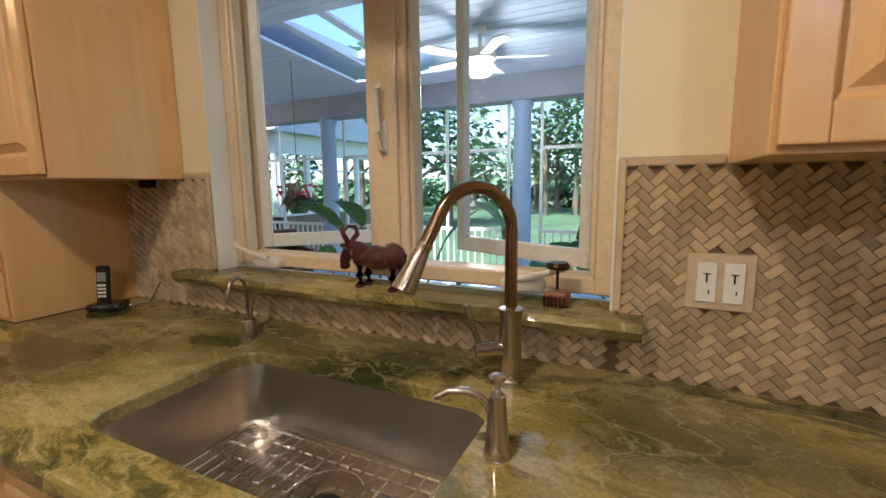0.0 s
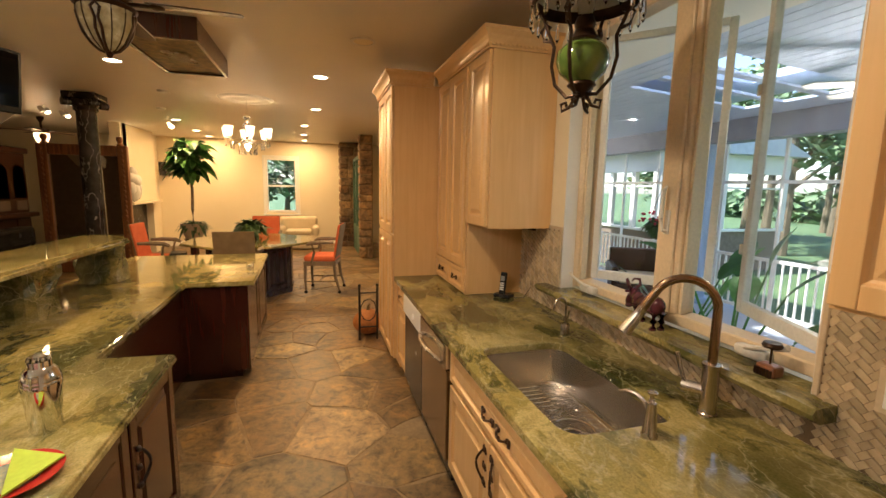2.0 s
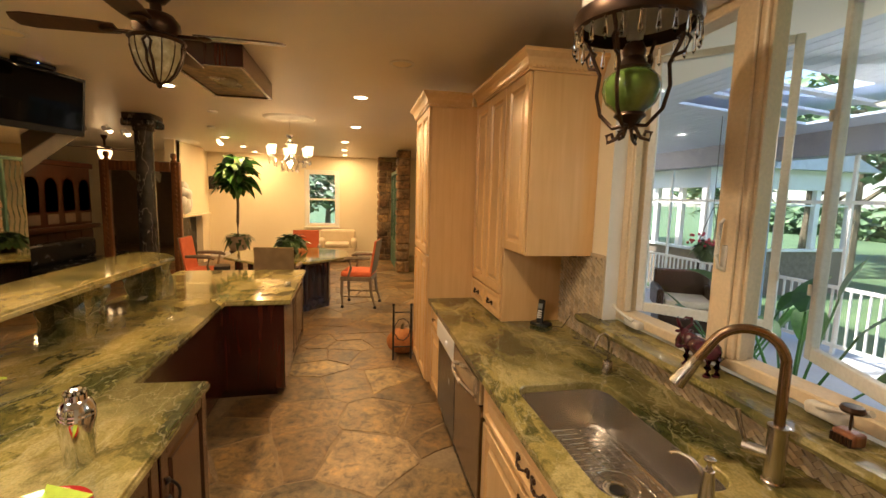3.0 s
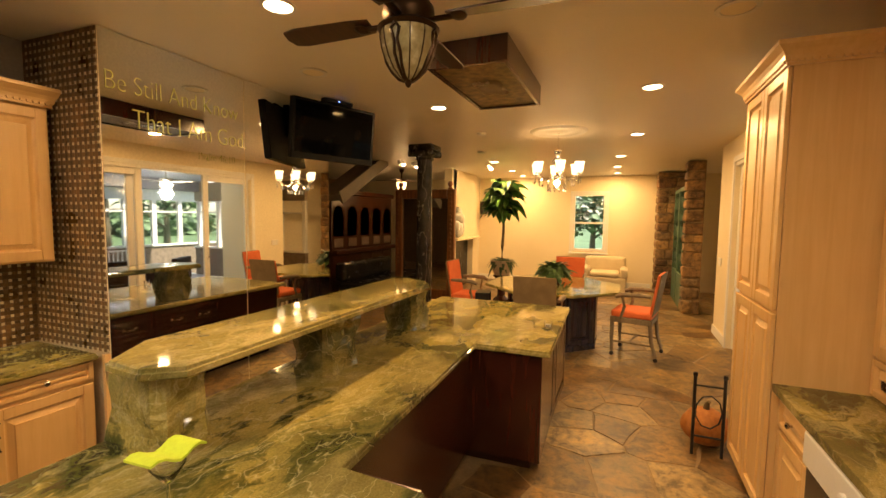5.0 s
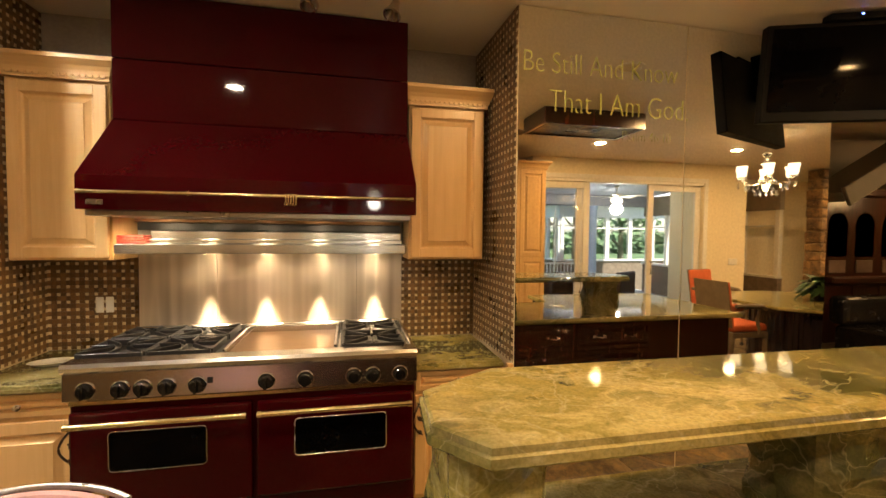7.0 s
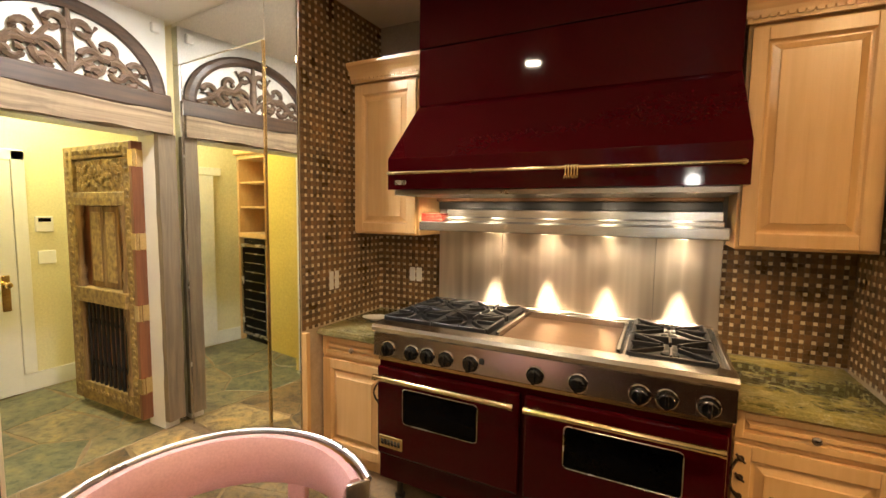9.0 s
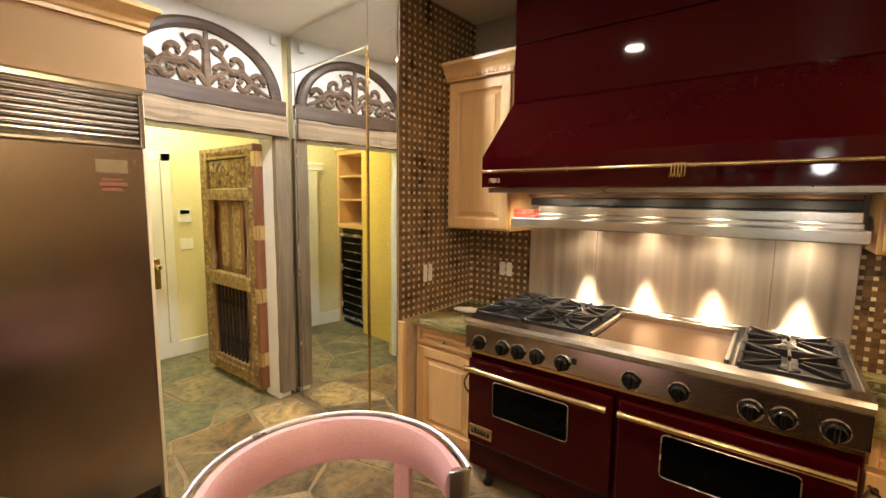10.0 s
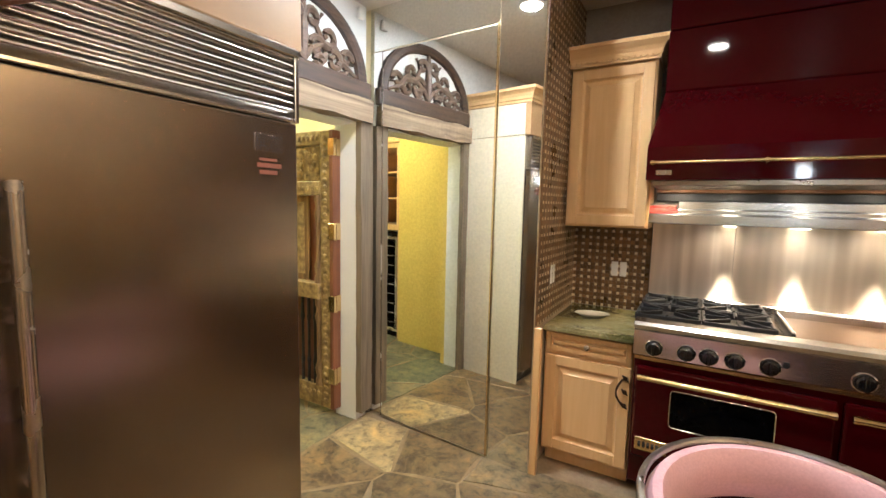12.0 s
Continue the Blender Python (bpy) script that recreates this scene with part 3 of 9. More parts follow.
sash(0.69, WX0 + 0.075, 41, False)
sash(0.62, WX1 - 0.075, 24, True)
for x in (-0.48,):
    bm = BM()
    tube(bm, [(x, 1.222, 1.55), (x, 1.19, 1.56), (x - 0.004, 1.18, 1.62), (x, 1.185, 1.76), (x, 1.2, 1.775)], [0.009, 0.009, 0.011, 0.010, 0.007], 8)
    box(bm, (x - 0.016, 1.213, 1.54), (x + 0.016, 1.222, 1.66), 0.003)
    part("sash_lock", bm, M_SASH, win, "cream lever lock", True)
for x, s in ((-1.08, 1), (0.02, -1)):
    bm = BM()
    box(bm, (x - 0.07, 1.195, 1.098), (x + 0.07, 1.245, 1.145), 0.014, 3)
    tube(bm, [(x + 0.02 * s, 1.20, 1.14), (x - 0.05 * s, 1.185, 1.16), (x - 0.13 * s, 1.18, 1.185), (x - 0.155 * s, 1.18, 1.20)], [0.012, 0.010, 0.008, 0.012], 8)
    part("crank_operator", bm, M_SASH, win, "cream folding crank operator", True)

# jamb lining seen as pale plaster reveals
bm = BM()
for a, b in (((WX0 - 0.001, YN - 0.001, WZ0 + 0.02), (WX0 + 0.006, 1.24, WZ1)), ((WX1 - 0.006, YN - 0.001, WZ0 + 0.02), (WX1 + 0.001, 1.24, WZ1)), ((WX0 + 0.006, YN, WZ1 - 0.006), (WX1 - 0.006, 1.24, WZ1))):
    box(bm, a, b)
built("trim", bm, M_WHITE, "white painted window reveal")


# rough stone sill
def rough_slab(bm, x0, x1, y0, y1, z0, z1, n, amp):
    """A slab whose front edge is left broken and uneven."""
    rows = []
    for i in range(n + 1):
        x = x0 + (x1 - x0) * i / n
        k = [noise.noise(Vector((x * 9, j * 3.1, 7))) * amp for j in range(4)]
        rows.append([bm.verts.new(p) for p in ((x, y1, z0), (x, y1, z1), (x, y0 + 0.012 + k[0] * 0.6, z1), (x, y0 + k[1], z1 - (z1 - z0) * 0.35), (x, y0 + 0.01 + k[2], z0 + (z1 - z0) * 0.3), (x, y0 + 0.035 + k[3], z0))])
    for a, b in zip(rows, rows[1:]):
        for i in range(6):
            j = (i + 1) % 6
            bm.faces.new((a[i], b[i], b[j], a[j]))
    bm.faces.new(rows[0])
    bm.faces.new(rows[-1][::-1])


bm = BM()
rough_slab(bm, -1.46, 0.37, 1.035, 1.149, 1.03, 1.085, 90, 0.016)
rough_slab(bm, WX0 + 0.007, WX1 - 0.007, 1.1495, 1.25, 1.062, 1.085, 20, 0.0)
single("window_sill", bm, M_GRAN, "green granite window sill with a broken rough edge", "sill")


# ---- cabinets ----
def raised_panel(bm, x0, x1, z0, z1, y, d=0.022, rail=0.062):
    """A door or drawer front facing -y: frame, sunk bevel and raised field."""
    box(bm, (x0, y, z0), (x0 + rail, y + d, z1), 0.004, 2)
    box(bm, (x1 - rail, y, z0), (x1, y + d, z1), 0.004, 2)
    box(bm, (x0 + rail, y + 0.0005, z0), (x1 - rail, y + d, z0 + rail), 0.004, 2)
    box(bm, (x0 + rail, y + 0.0005, z1 - rail), (x1 - rail, y + d, z1), 0.004, 2)
    a, b, c, e = x0 + rail, x1 - rail, z0 + rail, z1 - rail
    steps = [(0.0, 0.004), (0.005, 0.014), (0.012, 0.019), (0.018, 0.019), (0.044, 0.006), (0.048, 0.001)]
    if min(b - a, e - c) < 0.11:
        k = max(0.2, min(b - a, e - c) / 0.13)
        steps = [(o * k, h) for o, h in steps]
    rings = [[bm.verts.new(p) for p in ((a + o, y + h, c + o), (b - o, y + h, c + o), (b - o, y + h, e - o), (a + o, y + h, e - o))] for o, h in steps]
    for p, q in zip(rings, rings[1:]):
        for i in range(4):
            j = (i + 1) % 4
            bm.faces.new((p[i], p[j], q[j], q[i]))
    bm.faces.new(rings[-1])


def pull_leaf(bm, x, y, z):
    """A cast leaf-and-ring pull, seen from -y."""
    lathe(bm, [(0.0, 0), (0.011, 0.002), (0.013, 0.008), (0.006, 0.016), (0.0, 0.017)], 10, pose(x - 0.045, y, z, 90) )
    lathe(bm, [(0.0, 0), (0.011, 0.002), (0.013, 0.008), (0.006, 0.016), (0.0, 0.017)], 10, pose(x + 0.045, y, z, 90))
    for s in (-1, 1):
        tube(bm, [(x + s * 0.045, y - 0.012, z), (x + s * 0.03, y - 0.022, z - 0.006), (x + s * 0.012, y - 0.026, z - 0.012), (x, y - 0.026, z - 0.006)], [0.006, 0.005, 0.007, 0.008], 7)
        for k in range(4):
            box(bm, (x + s * 0.052, y - 0.012, z - 0.02 + 0.008 * k), (x + s * 0.068, y - 0.002, z - 0.013 + 0.009 * k), 0.002)


def pull_drop(bm, x, y, z, side=1):
    """An upright twisted vine pull for a door."""
    pts = []
    for i in range(13):
        a = i / 12
        pts.append((x + side * (0.012 + 0.03 * math.sin(math.pi * a)), y - 0.008 - 0.022 * math.sin(math.pi * a), z + 0.075 - 0.15 * a))
    tube(bm, pts, 0.006, 7)
    for zz in (z + 0.08, z, z - 0.08):
        lathe(bm, [(0, 0), (0.014, 0.003), (0.012, 0.010), (0, 0.014)], 9, pose(x, y, zz, 90))
        tube(bm, [(x - 0.016, y - 0.004, zz + 0.016), (x, y - 0.012, zz), (x + 0.016, y - 0.004, zz - 0.016)], 0.005, 6)


CROWN = [(0, 0), (0.012, 0), (0.012, 0.02), (0.02, 0.028), (0.024, 0.05), (0.036, 0.072), (0.058, 0.094), (0.064, 0.1), (0.064, 0.122), (0, 0.122)]


def dentils(bm, x0, x1, y, z, n, nx=0, ny=-1):
    for i in range(n):
        a = x0 + (x1 - x0) * (i + 0.15) / n
        b = x0 + (x1 - x0) * (i + 0.85) / n
        if ny:
            box(bm, (a, y + ny * 0.006, z), (b, y + ny * 0.022, z + 0.018))
        else:
            box(bm, (y + nx * 0.006, a, z), (y + nx * 0.022, b, z + 0.018))


def cabinet(name, label, x0, x1, y0, y1, z0, z1, doors, drawers=(), material=None, toe=0.0, pulls=None, panel_mat=None):
    """A unit whose front is at y0 and back at y1, facing either way. doors, drawers: (x0, x1, z0, z1)."""
    turned, front = y1 < y0, y0
    if turned:
        y0, y1 = 0.0, y0 - y1
        mx = x0 + x1
        doors = [(mx - d[1], mx - d[0], *d[2:]) for d in doors]
        drawers = [(mx - d[1], mx - d[0], *d[2:]) for d in drawers]
        pulls = [(mx - p[0], p[1], -p[2]) for p in pulls] if pulls else None
    material = material or M_MAPLE
    cab = thing(name, label, "cabinet")
    bm = BM()
    box(bm, (x0, y0 + 0.024, z0 + toe), (x1, y1, z1), 0.002)
    if toe:
        box(bm, (x0 + 0.01, y0 + 0.09, z0), (x1 - 0.01, y1, z0 + toe))
    part("body", bm, material, cab)
    for i, d in enumerate(doors):
        bm = BM()
        raised_panel(bm, d[0] + 0.003, d[1] - 0.003, d[2] + 0.003, d[3] - 0.003, y0)
        dr = part("door", bm, panel_mat or material, cab)
        if pulls and i < len(pulls) and pulls[i]:
            bm = BM()
            px, pz, side = pulls[i]
            pull_drop(bm, px, y0 + 0.001, pz, side)
            part("handle", bm, M_BRONZEK, dr, "dark bronze vine handle", True)
    for d in drawers:
        bm = BM()
        raised_panel(bm, d[0] + 0.003, d[1] - 0.003, d[2] + 0.003, d[3] - 0.003, y0, rail=0.03)
        dr = part("drawer", bm, panel_mat or material, cab)
        bm = BM()
        if d[1] - d[0] < 0.62 and len(d) == 4:
            lathe(bm, [(0.006, 0), (0.006, 0.012), (0.016, 0.018), (0.017, 0.025), (0.009, 0.031), (0, 0.032)], 14, pose((d[0] + d[1]) / 2, y0 + 0.001, (d[2] + d[3]) / 2, 90))
            part("knob", bm, M_NICKEL, dr, "nickel knob", True)
        else:
            pull_leaf(bm, (d[0] + d[1]) / 2, y0 + 0.001, (d[2] + d[3]) / 2)
            part("handle", bm, M_BRONZEK, dr, "dark bronze leaf pull", True)
    if turned:
        cab.matrix_world = pose(x0 + x1, front, 0, 0, 0, 180)
    return cab


def crown_on(cab, path, z, dent):
    bm = BM()
    sweep(bm, CROWN, [(*p, z) for p in path])
    for d in dent:
        dentils(bm, *d)
    return part("crown", bm, M_MAPLEX, cab, "dentil crown moulding")


# tall pantry, hutch units and upper cabinets on the window wall
TX0, TX1, TY = -3.55, -2.72, 0.22
c = cabinet("tall_pantry_cabinet", "tall maple pantry cabinet with raised panel doors", TX0, TX1, TY, 1.148, 0, 2.66,
            [(TX0, -3.135, 0.12, 1.3), (-3.135, TX1, 0.12, 1.3), (TX0, -3.135, 1.32, 2.64), (-3.135, TX1, 1.32, 2.64)], toe=0.1)
crown_on(c, [(TX0, 1.14, -1, 0), (TX0, TY, -1, -1), (TX1, TY, 1, -1), (TX1, 0.60, 1, 0)], 2.64, [(TX0, TX1, TY, 2.655, 26), (TY, 0.6, TX1, 2.655, 12, 1, 0)])
HY, HX1, UX1 = 0.65, -1.895, -1.47
c = cabinet("counter_hutch", "maple cabinet on the counter with two drawers", -2.718, HX1, HY, 1.148, 0.912, 2.66,
            [(-2.7, -2.31, 1.13, 2.64), (-2.31, -1.915, 1.13, 2.64)], [(-2.7, -2.31, 0.93, 1.12, 0), (-2.31, -1.915, 0.93, 1.12, 0)])
crown_on(c, [(-2.652, HY, 0, -1), (HX1, HY, 0, -1)], 2.64, [(-2.64, HX1, HY, 2.655, 26)])
c = cabinet("wall_cabinet", "maple wall cabinet with a raised panel door", HX1 + 0.002, UX1, HY, 1.148, 1.475, 2.66, [(HX1 + 0.012, UX1 - 0.008, 1.485, 2.64)])
crown_on(c, [(HX1 + 0.001, HY, 0, -1), (UX1, HY, 1, -1), (UX1, 1.148, 1, 0)], 2.64, [(HX1, UX1, HY, 2.655, 15), (HY, 1.14, UX1, 2.655, 17, 1, 0)])
cabinet("wall_cabinet", "maple wall cabinet with a raised panel door beside the window", 0.535, 1.45, 0.735, 1.148, 1.475, 2.70, [(0.54, 1.0, 1.485, 2.68), (1.0, 1.445, 1.485, 2.68)])

# base run under the sink counter
BY = 0.275
cabinet("drawer_cabinet", "maple base cabinet with a drawer and a door", -2.716, -2.26, BY, 1.148, 0, 0.868, [(-2.71, -2.265, 0.12, 0.66)], [(-2.71, -2.265, 0.68, 0.86)], toe=0.1)
cabinet("sink_cabinet", "maple sink cabinet with paired doors and bronze pulls", -1.0, 0.24, BY, 1.148, 0, 0.64, [(-0.99, -0.38, 0.12, 0.63), (-0.38, 0.23, 0.12, 0.63)], (),
        toe=0.1, pulls=[(-0.42, 0.50, -1), (-0.34, 0.50, 1)])
sk = thing("sink_apron", "maple false drawer front under the sink rim", "cabinet")
bm = BM()
box(bm, (-1.0, BY + 0.024, 0.641), (0.24, BY + 0.07, 0.868))
part("body", bm, M_MAPLE, sk)
bm = BM()
raised_panel(bm, -0.99, 0.23, 0.655, 0.855, BY, rail=0.03)
dr = part("drawer", bm, M_MAPLE, sk)
for px in (-0.40, -0.24):
    bm = BM()
    pull_leaf(bm, px, BY + 0.001, 0.755)
    part("handle", bm, M_BRONZEK, dr, "dark bronze leaf pull", True)
cabinet("drawer_cabinet", "maple base cabinet with drawers under the counter", 0.86, 1.88, BY, 1.148, 0, 0.868, [(0.87, 1.37, 0.12, 0.66), (1.37, 1.875, 0.12, 0.66)], [(0.87, 1.37, 0.68, 0.86), (1.37, 1.875, 0.68, 0.86)], toe=0.1)


def dishwasher(x0, x1, label, door, panel, bowed):
    d = thing("dishwasher", label, "dishwasher")
    boxes("tub", M_BLACK, d, [((x0 + 0.004, BY + 0.05, 0.0), (x1 - 0.004, 1.1, 0.866))])
    boxes("door_panel", door, d, [((x0 + 0.006, BY - 0.012, 0.13), (x1 - 0.006, BY + 0.05, 0.70))], 0.006, seg=2)
    boxes("control_panel", panel, d, [((x0 + 0.006, BY - 0.03, 0.705), (x1 - 0.006, BY + 0.05, 0.862))], 0.012, seg=2)
    boxes("kick_plate", M_BLACK, d, [((x0 + 0.01, BY + 0.03, 0.0), (x1 - 0.01, BY + 0.05, 0.125))])
    bm = BM()
    if bowed:
        pts = [(x0 + 0.05 + (x1 - x0 - 0.1) * i / 12, BY - 0.035 - 0.05 * math.sin(math.pi * i / 12), 0.74 + 0.02 * math.sin(math.pi * i / 12)) for i in range(13)]
        tube(bm, pts, 0.013, 10)
        part("handle", bm, M_NICKEL, d, "bowed nickel handle", True)
    else:
        lathe(bm, [(0.02, 0), (0.02, 0.014), (0.014, 0.018), (0, 0.018)], 16, pose(x0 + 0.42, BY - 0.03, 0.78, 90))
        part("knob", bm, M_WHITE, d, "white dial", True)
    return d


dishwasher(-2.256, -1.632, "black dishwasher with a white control panel", M_BLACK, M_WHITE, False)
dishwasher(-1.628, -1.004, "brushed steel dishwasher with a bowed handle", M_STEELZ, M_STEEL, True)
dishwasher(0.244, 0.856, "brushed steel dishwasher under the counter", M_STEEL, M_STEEL, True)

# ---- sink counter, with the basin hole cut as a frame of rounded corners ----
SX0, SX1, SY0, SY1 = -0.795, 0.058, 0.372, 0.855


def rrect(x0, x1, y0, y1, r, n=6):
    pts = []
    for cx, cy, a0 in ((x1 - r, y1 - r, 0), (x0 + r, y1 - r, 90), (x0 + r, y0 + r, 180), (x1 - r, y0 + r, 270)):
        for i in range(n + 1):
            a = radians(a0 + 90 * i / n)
            pts.append((cx + r * math.cos(a), cy + r * math.sin(a)))
    return pts


def slab_with_hole(bm, x0, x1, y0, y1, z0, z1, hole):
    n = len(hole)
    cx, cy = (SX0 + SX1) / 2, (SY0 + SY1) / 2
    outer = []
    for hx, hy in hole:
        dx, dy = hx - cx, hy - cy
        t = min(((x1 - cx) / dx if dx > 1e-6 else (x0 - cx) / dx if dx < -1e-6 else 1e9), ((y1 - cy) / dy if dy > 1e-6 else (y0 - cy) / dy if dy < -1e-6 else 1e9))
        outer.append((cx + dx * t, cy + dy * t))
    for corner in ((x1, y1), (x0, y1), (x0, y0), (x1, y0)):
        k = min(range(n), key=lambda i: (outer[i][0] - corner[0]) ** 2 + (outer[i][1] - corner[1]) ** 2)
        outer[k] = corner
    e = 0.006
    loops = []
    for pts, zz in (([(x, y) for x, y in hole], z0), ([(x, y) for x, y in hole], z1 - e), ([(cx + (x - cx) * 1.012, cy + (y - cy) * 1.012) for x, y in hole], z1)):
        loops.append([bm.verts.new((x, y, zz)) for x, y in pts])
    for pts, zz in (([(cx + (x - cx) * 1.0, cy + (y - cy) * (0.985 if y < cy else 1.0)) for x, y in outer], z1), (outer, z1 - e), (outer, z0)):
        loops.append([bm.verts.new((x, y, zz)) for x, y in pts])
    for a, b in zip(loops, loops[1:] + loops[:1]):
        for i in range(n):
            j = (i + 1) % n
            bm.faces.new((a[i], a[j], b[j], b[i]))


bm = BM()
slab_with_hole(bm, -1.15, 0.405, 0.245, 1.147, 0.87, 0.91, rrect(SX0, SX1, SY0, SY1, 0.09))
for sx0, sx1 in ((-2.718, -1.1502), (0.4052, 1.9)):
    box(bm, (sx0, 0.245, 0.87), (sx1, 1.147, 0.91))
single("sink_countertop", bm, M_GRAN, "polished green granite countertop with gold veining", "countertop")

# undermount basin with a wire grid
basin = thing("kitchen_sink", "undermount brushed steel sink with a wire grid", "sink", ((SX0 + SX1) / 2, (SY0 + SY1) / 2, 0.655))
bm = BM()
w2, d2 = (SX1 - SX0) / 2 + 0.008, (SY1 - SY0) / 2 + 0.008
loops = []
for k, (inset, z, r) in enumerate([(-0.02, 0.2135, 0.10), (0.0, 0.2135, 0.095), (0.006, 0.03, 0.085), (0.014, 0.012, 0.08), (0.035, 0.002, 0.065), (0.07, 0.0, 0.05)]):
    loops.append([bm.verts.new((x, y, z)) for x, y in rrect(-w2 + inset, w2 - inset, -d2 + inset, d2 - inset, r)])
for a, b in zip(loops, loops[1:]):
    for i in range(len(a)):
        j = (i + 1) % len(a)
        bm.faces.new((a[i], a[j], b[j], b[i]))
bm.faces.new(loops[-1])
M_SINK = steel("sink_steel", (0.60, 0.56, 0.51), 0.23, 0, 0.04)
part("basin", bm, M_SINK, basin, smooth=True)
bm = BM()
lathe(bm, [(0.062, 0.003), (0.058, 0.008), (0.05, 0.008), (0.046, 0.003), (0.030, 0.0025), (0.0, 0.0022)], 28, pose(0.055, 0.04, 0))
part("drain", bm, M_CHROME, basin, "chrome drain ring", True)
bm = BM()
lathe(bm, [(0.032, 0.004), (0.03, 0.006), (0.0, 0.005)], 20, pose(0.055, 0.04, 0))
part("drain_hole", bm, M_IRON, basin, "dark drain opening")
bm = BM()
for i in range(19):
    x = -w2 + 0.06 + (2 * w2 - 0.12) * i / 18
    if abs(x - 0.055) > 0.085:
        tube(bm, [(x, -d2 + 0.05, 0.028), (x, d2 - 0.05, 0.028)], 0.003, 5)
    else:
        tube(bm, [(x, -d2 + 0.05, 0.028), (x, 0.04 - 0.09, 0.028)], 0.003, 5)
        tube(bm, [(x, 0.04 + 0.09, 0.028), (x, d2 - 0.05, 0.028)], 0.003, 5)
for i in range(9):
    y = -d2 + 0.05 + (2 * d2 - 0.1) * i / 8
    if abs(y - 0.04) > 0.085:
        tube(bm, [(-w2 + 0.06, y, 0.024), (w2 - 0.06, y, 0.024)], 0.0034, 5)
    else:
        tube(bm, [(-w2 + 0.06, y, 0.024), (0.055 - 0.09, y, 0.024)], 0.0034, 5)
        tube(bm, [(0.055 + 0.09, y, 0.024), (w2 - 0.06, y, 0.024)], 0.0034, 5)
tube(bm, [(0.055 + 0.09 * math.cos(a * math.pi / 12), 0.04 + 0.09 * math.sin(a * math.pi / 12), 0.028) for a in range(25)], 0.003, 5)
for sx in (-1, 1):
    for sy in (-1, 1):
        lathe(bm, [(0.008, 0), (0.008, 0.02), (0.004, 0.024)], 8, pose(sx * (w2 - 0.08), sy * (d2 - 0.07), 0.002))
tagged(part("wire_grid", bm, M_CHROME, basin), "chrome wire sink grid", kind="stuff")

# ---- island: cherry base, stepped granite top, raised bar on stone blocks ----
ISL = [(-1.07, -1.12), (0.06, -1.10), (0.06, -1.82), (-0.52, -2.44), (-4.38, -2.46), (-4.40, -1.03), (-2.76, -0.98), (-2.75, -1.51), (-1.09, -1.46)]


def slab_top(bm, poly, z0, z1, e=0.012):
    """A polygon slab whose upper edge is cut in two steps."""
    def inset(d):
        n = len(poly)
        out = []
        area = sum(poly[i][0] * poly[(i + 1) % n][1] - poly[(i + 1) % n][0] * poly[i][1] for i in range(n))
        sg = 1 if area > 0 else -1
        for i in range(n):
            p0, p1, p2 = (Vector(poly[(i + k - 1) % n]) for k in range(3))
            a, b = (p1 - p0).normalized(), (p2 - p1).normalized()
            na, nb = Vector((-a.y, a.x)) * sg, Vector((-b.y, b.x)) * sg
            m = (na + nb) / max(0.3, 1 + na.dot(nb))
            out.append(p1 + m * d)
        return out
    rings = [(inset(0.006), z0), (inset(0.0), z0 + 0.006), (inset(0.0), z0 + (z1 - z0) * 0.55), (inset(e * 0.5), z0 + (z1 - z0) * 0.62), (inset(e * 0.6), z1 - 0.004), (inset(e), z1)]
    loops = [[bm.verts.new((p[0], p[1], z)) for p in pts] for pts, z in rings]
    n = len(poly)
    bm.faces.new(loops[0][::-1])
    bm.faces.new(loops[-1])
    for a, b in zip(loops, loops[1:]):
        for i in range(n):
            j = (i + 1) % n
            bm.faces.new((a[i], a[j], b[j], b[i]))


bm = BM()
slab_top(bm, ISL, 0.868, 0.91)
single("island_countertop", bm, M_GRAN, "stepped green granite island countertop with polished edge", "countertop")

isl = thing("kitchen_island", "dark cherry island cabinets under green granite", "island")
bm = BM()
prism(bm, [(-1.13, -1.17), (-0.02, -1.15), (-0.02, -1.74), (-0.55, -2.36), (-4.30, -2.38), (-4.32, -1.09), (-2.80, -1.04), (-2.79, -1.56), (-1.14, -1.52)], 0.09, 0.867)
prism(bm, [(-1.19, -1.23), (-0.08, -1.21), (-0.08, -1.70), (-0.58, -2.28), (-4.22, -2.30), (-4.24, -1.16), (-2.87, -1.12), (-2.85, -1.63), (-1.2, -1.60)], 0.0, 0.09)
part("body", bm, M_CHERRY, isl)
for x0, x1 in ((-1.1, -0.58), (-0.56, -0.04)):
    bm = BM()
    raised_panel(bm, x0, x1, 0.12, 0.85, 0.0)
    d = part("door", bm, M_CHERRY, isl)
    d.matrix_world = pose(0, -1.152, 0, 0, 0, 180) @ pose(-(x0 + x1), 0, 0)
    bm = BM()
    pull_drop(bm, x0 + 0.05, 0.001, 0.6, 1)
    part("handle", bm, M_IRON, d, "black iron drop handle", True)
for x0, x1 in ((-4.28, -3.56), (-3.54, -2.84)):
    bm = BM()
    raised_panel(bm, x0, x1, 0.12, 0.85, 0.0)
    d = part("panel", bm, M_CHERRY, isl)
    d.matrix_world = pose(0, -1.055, 0, 0, 0, 180) @ pose(-(x0 + x1), 0, 0)
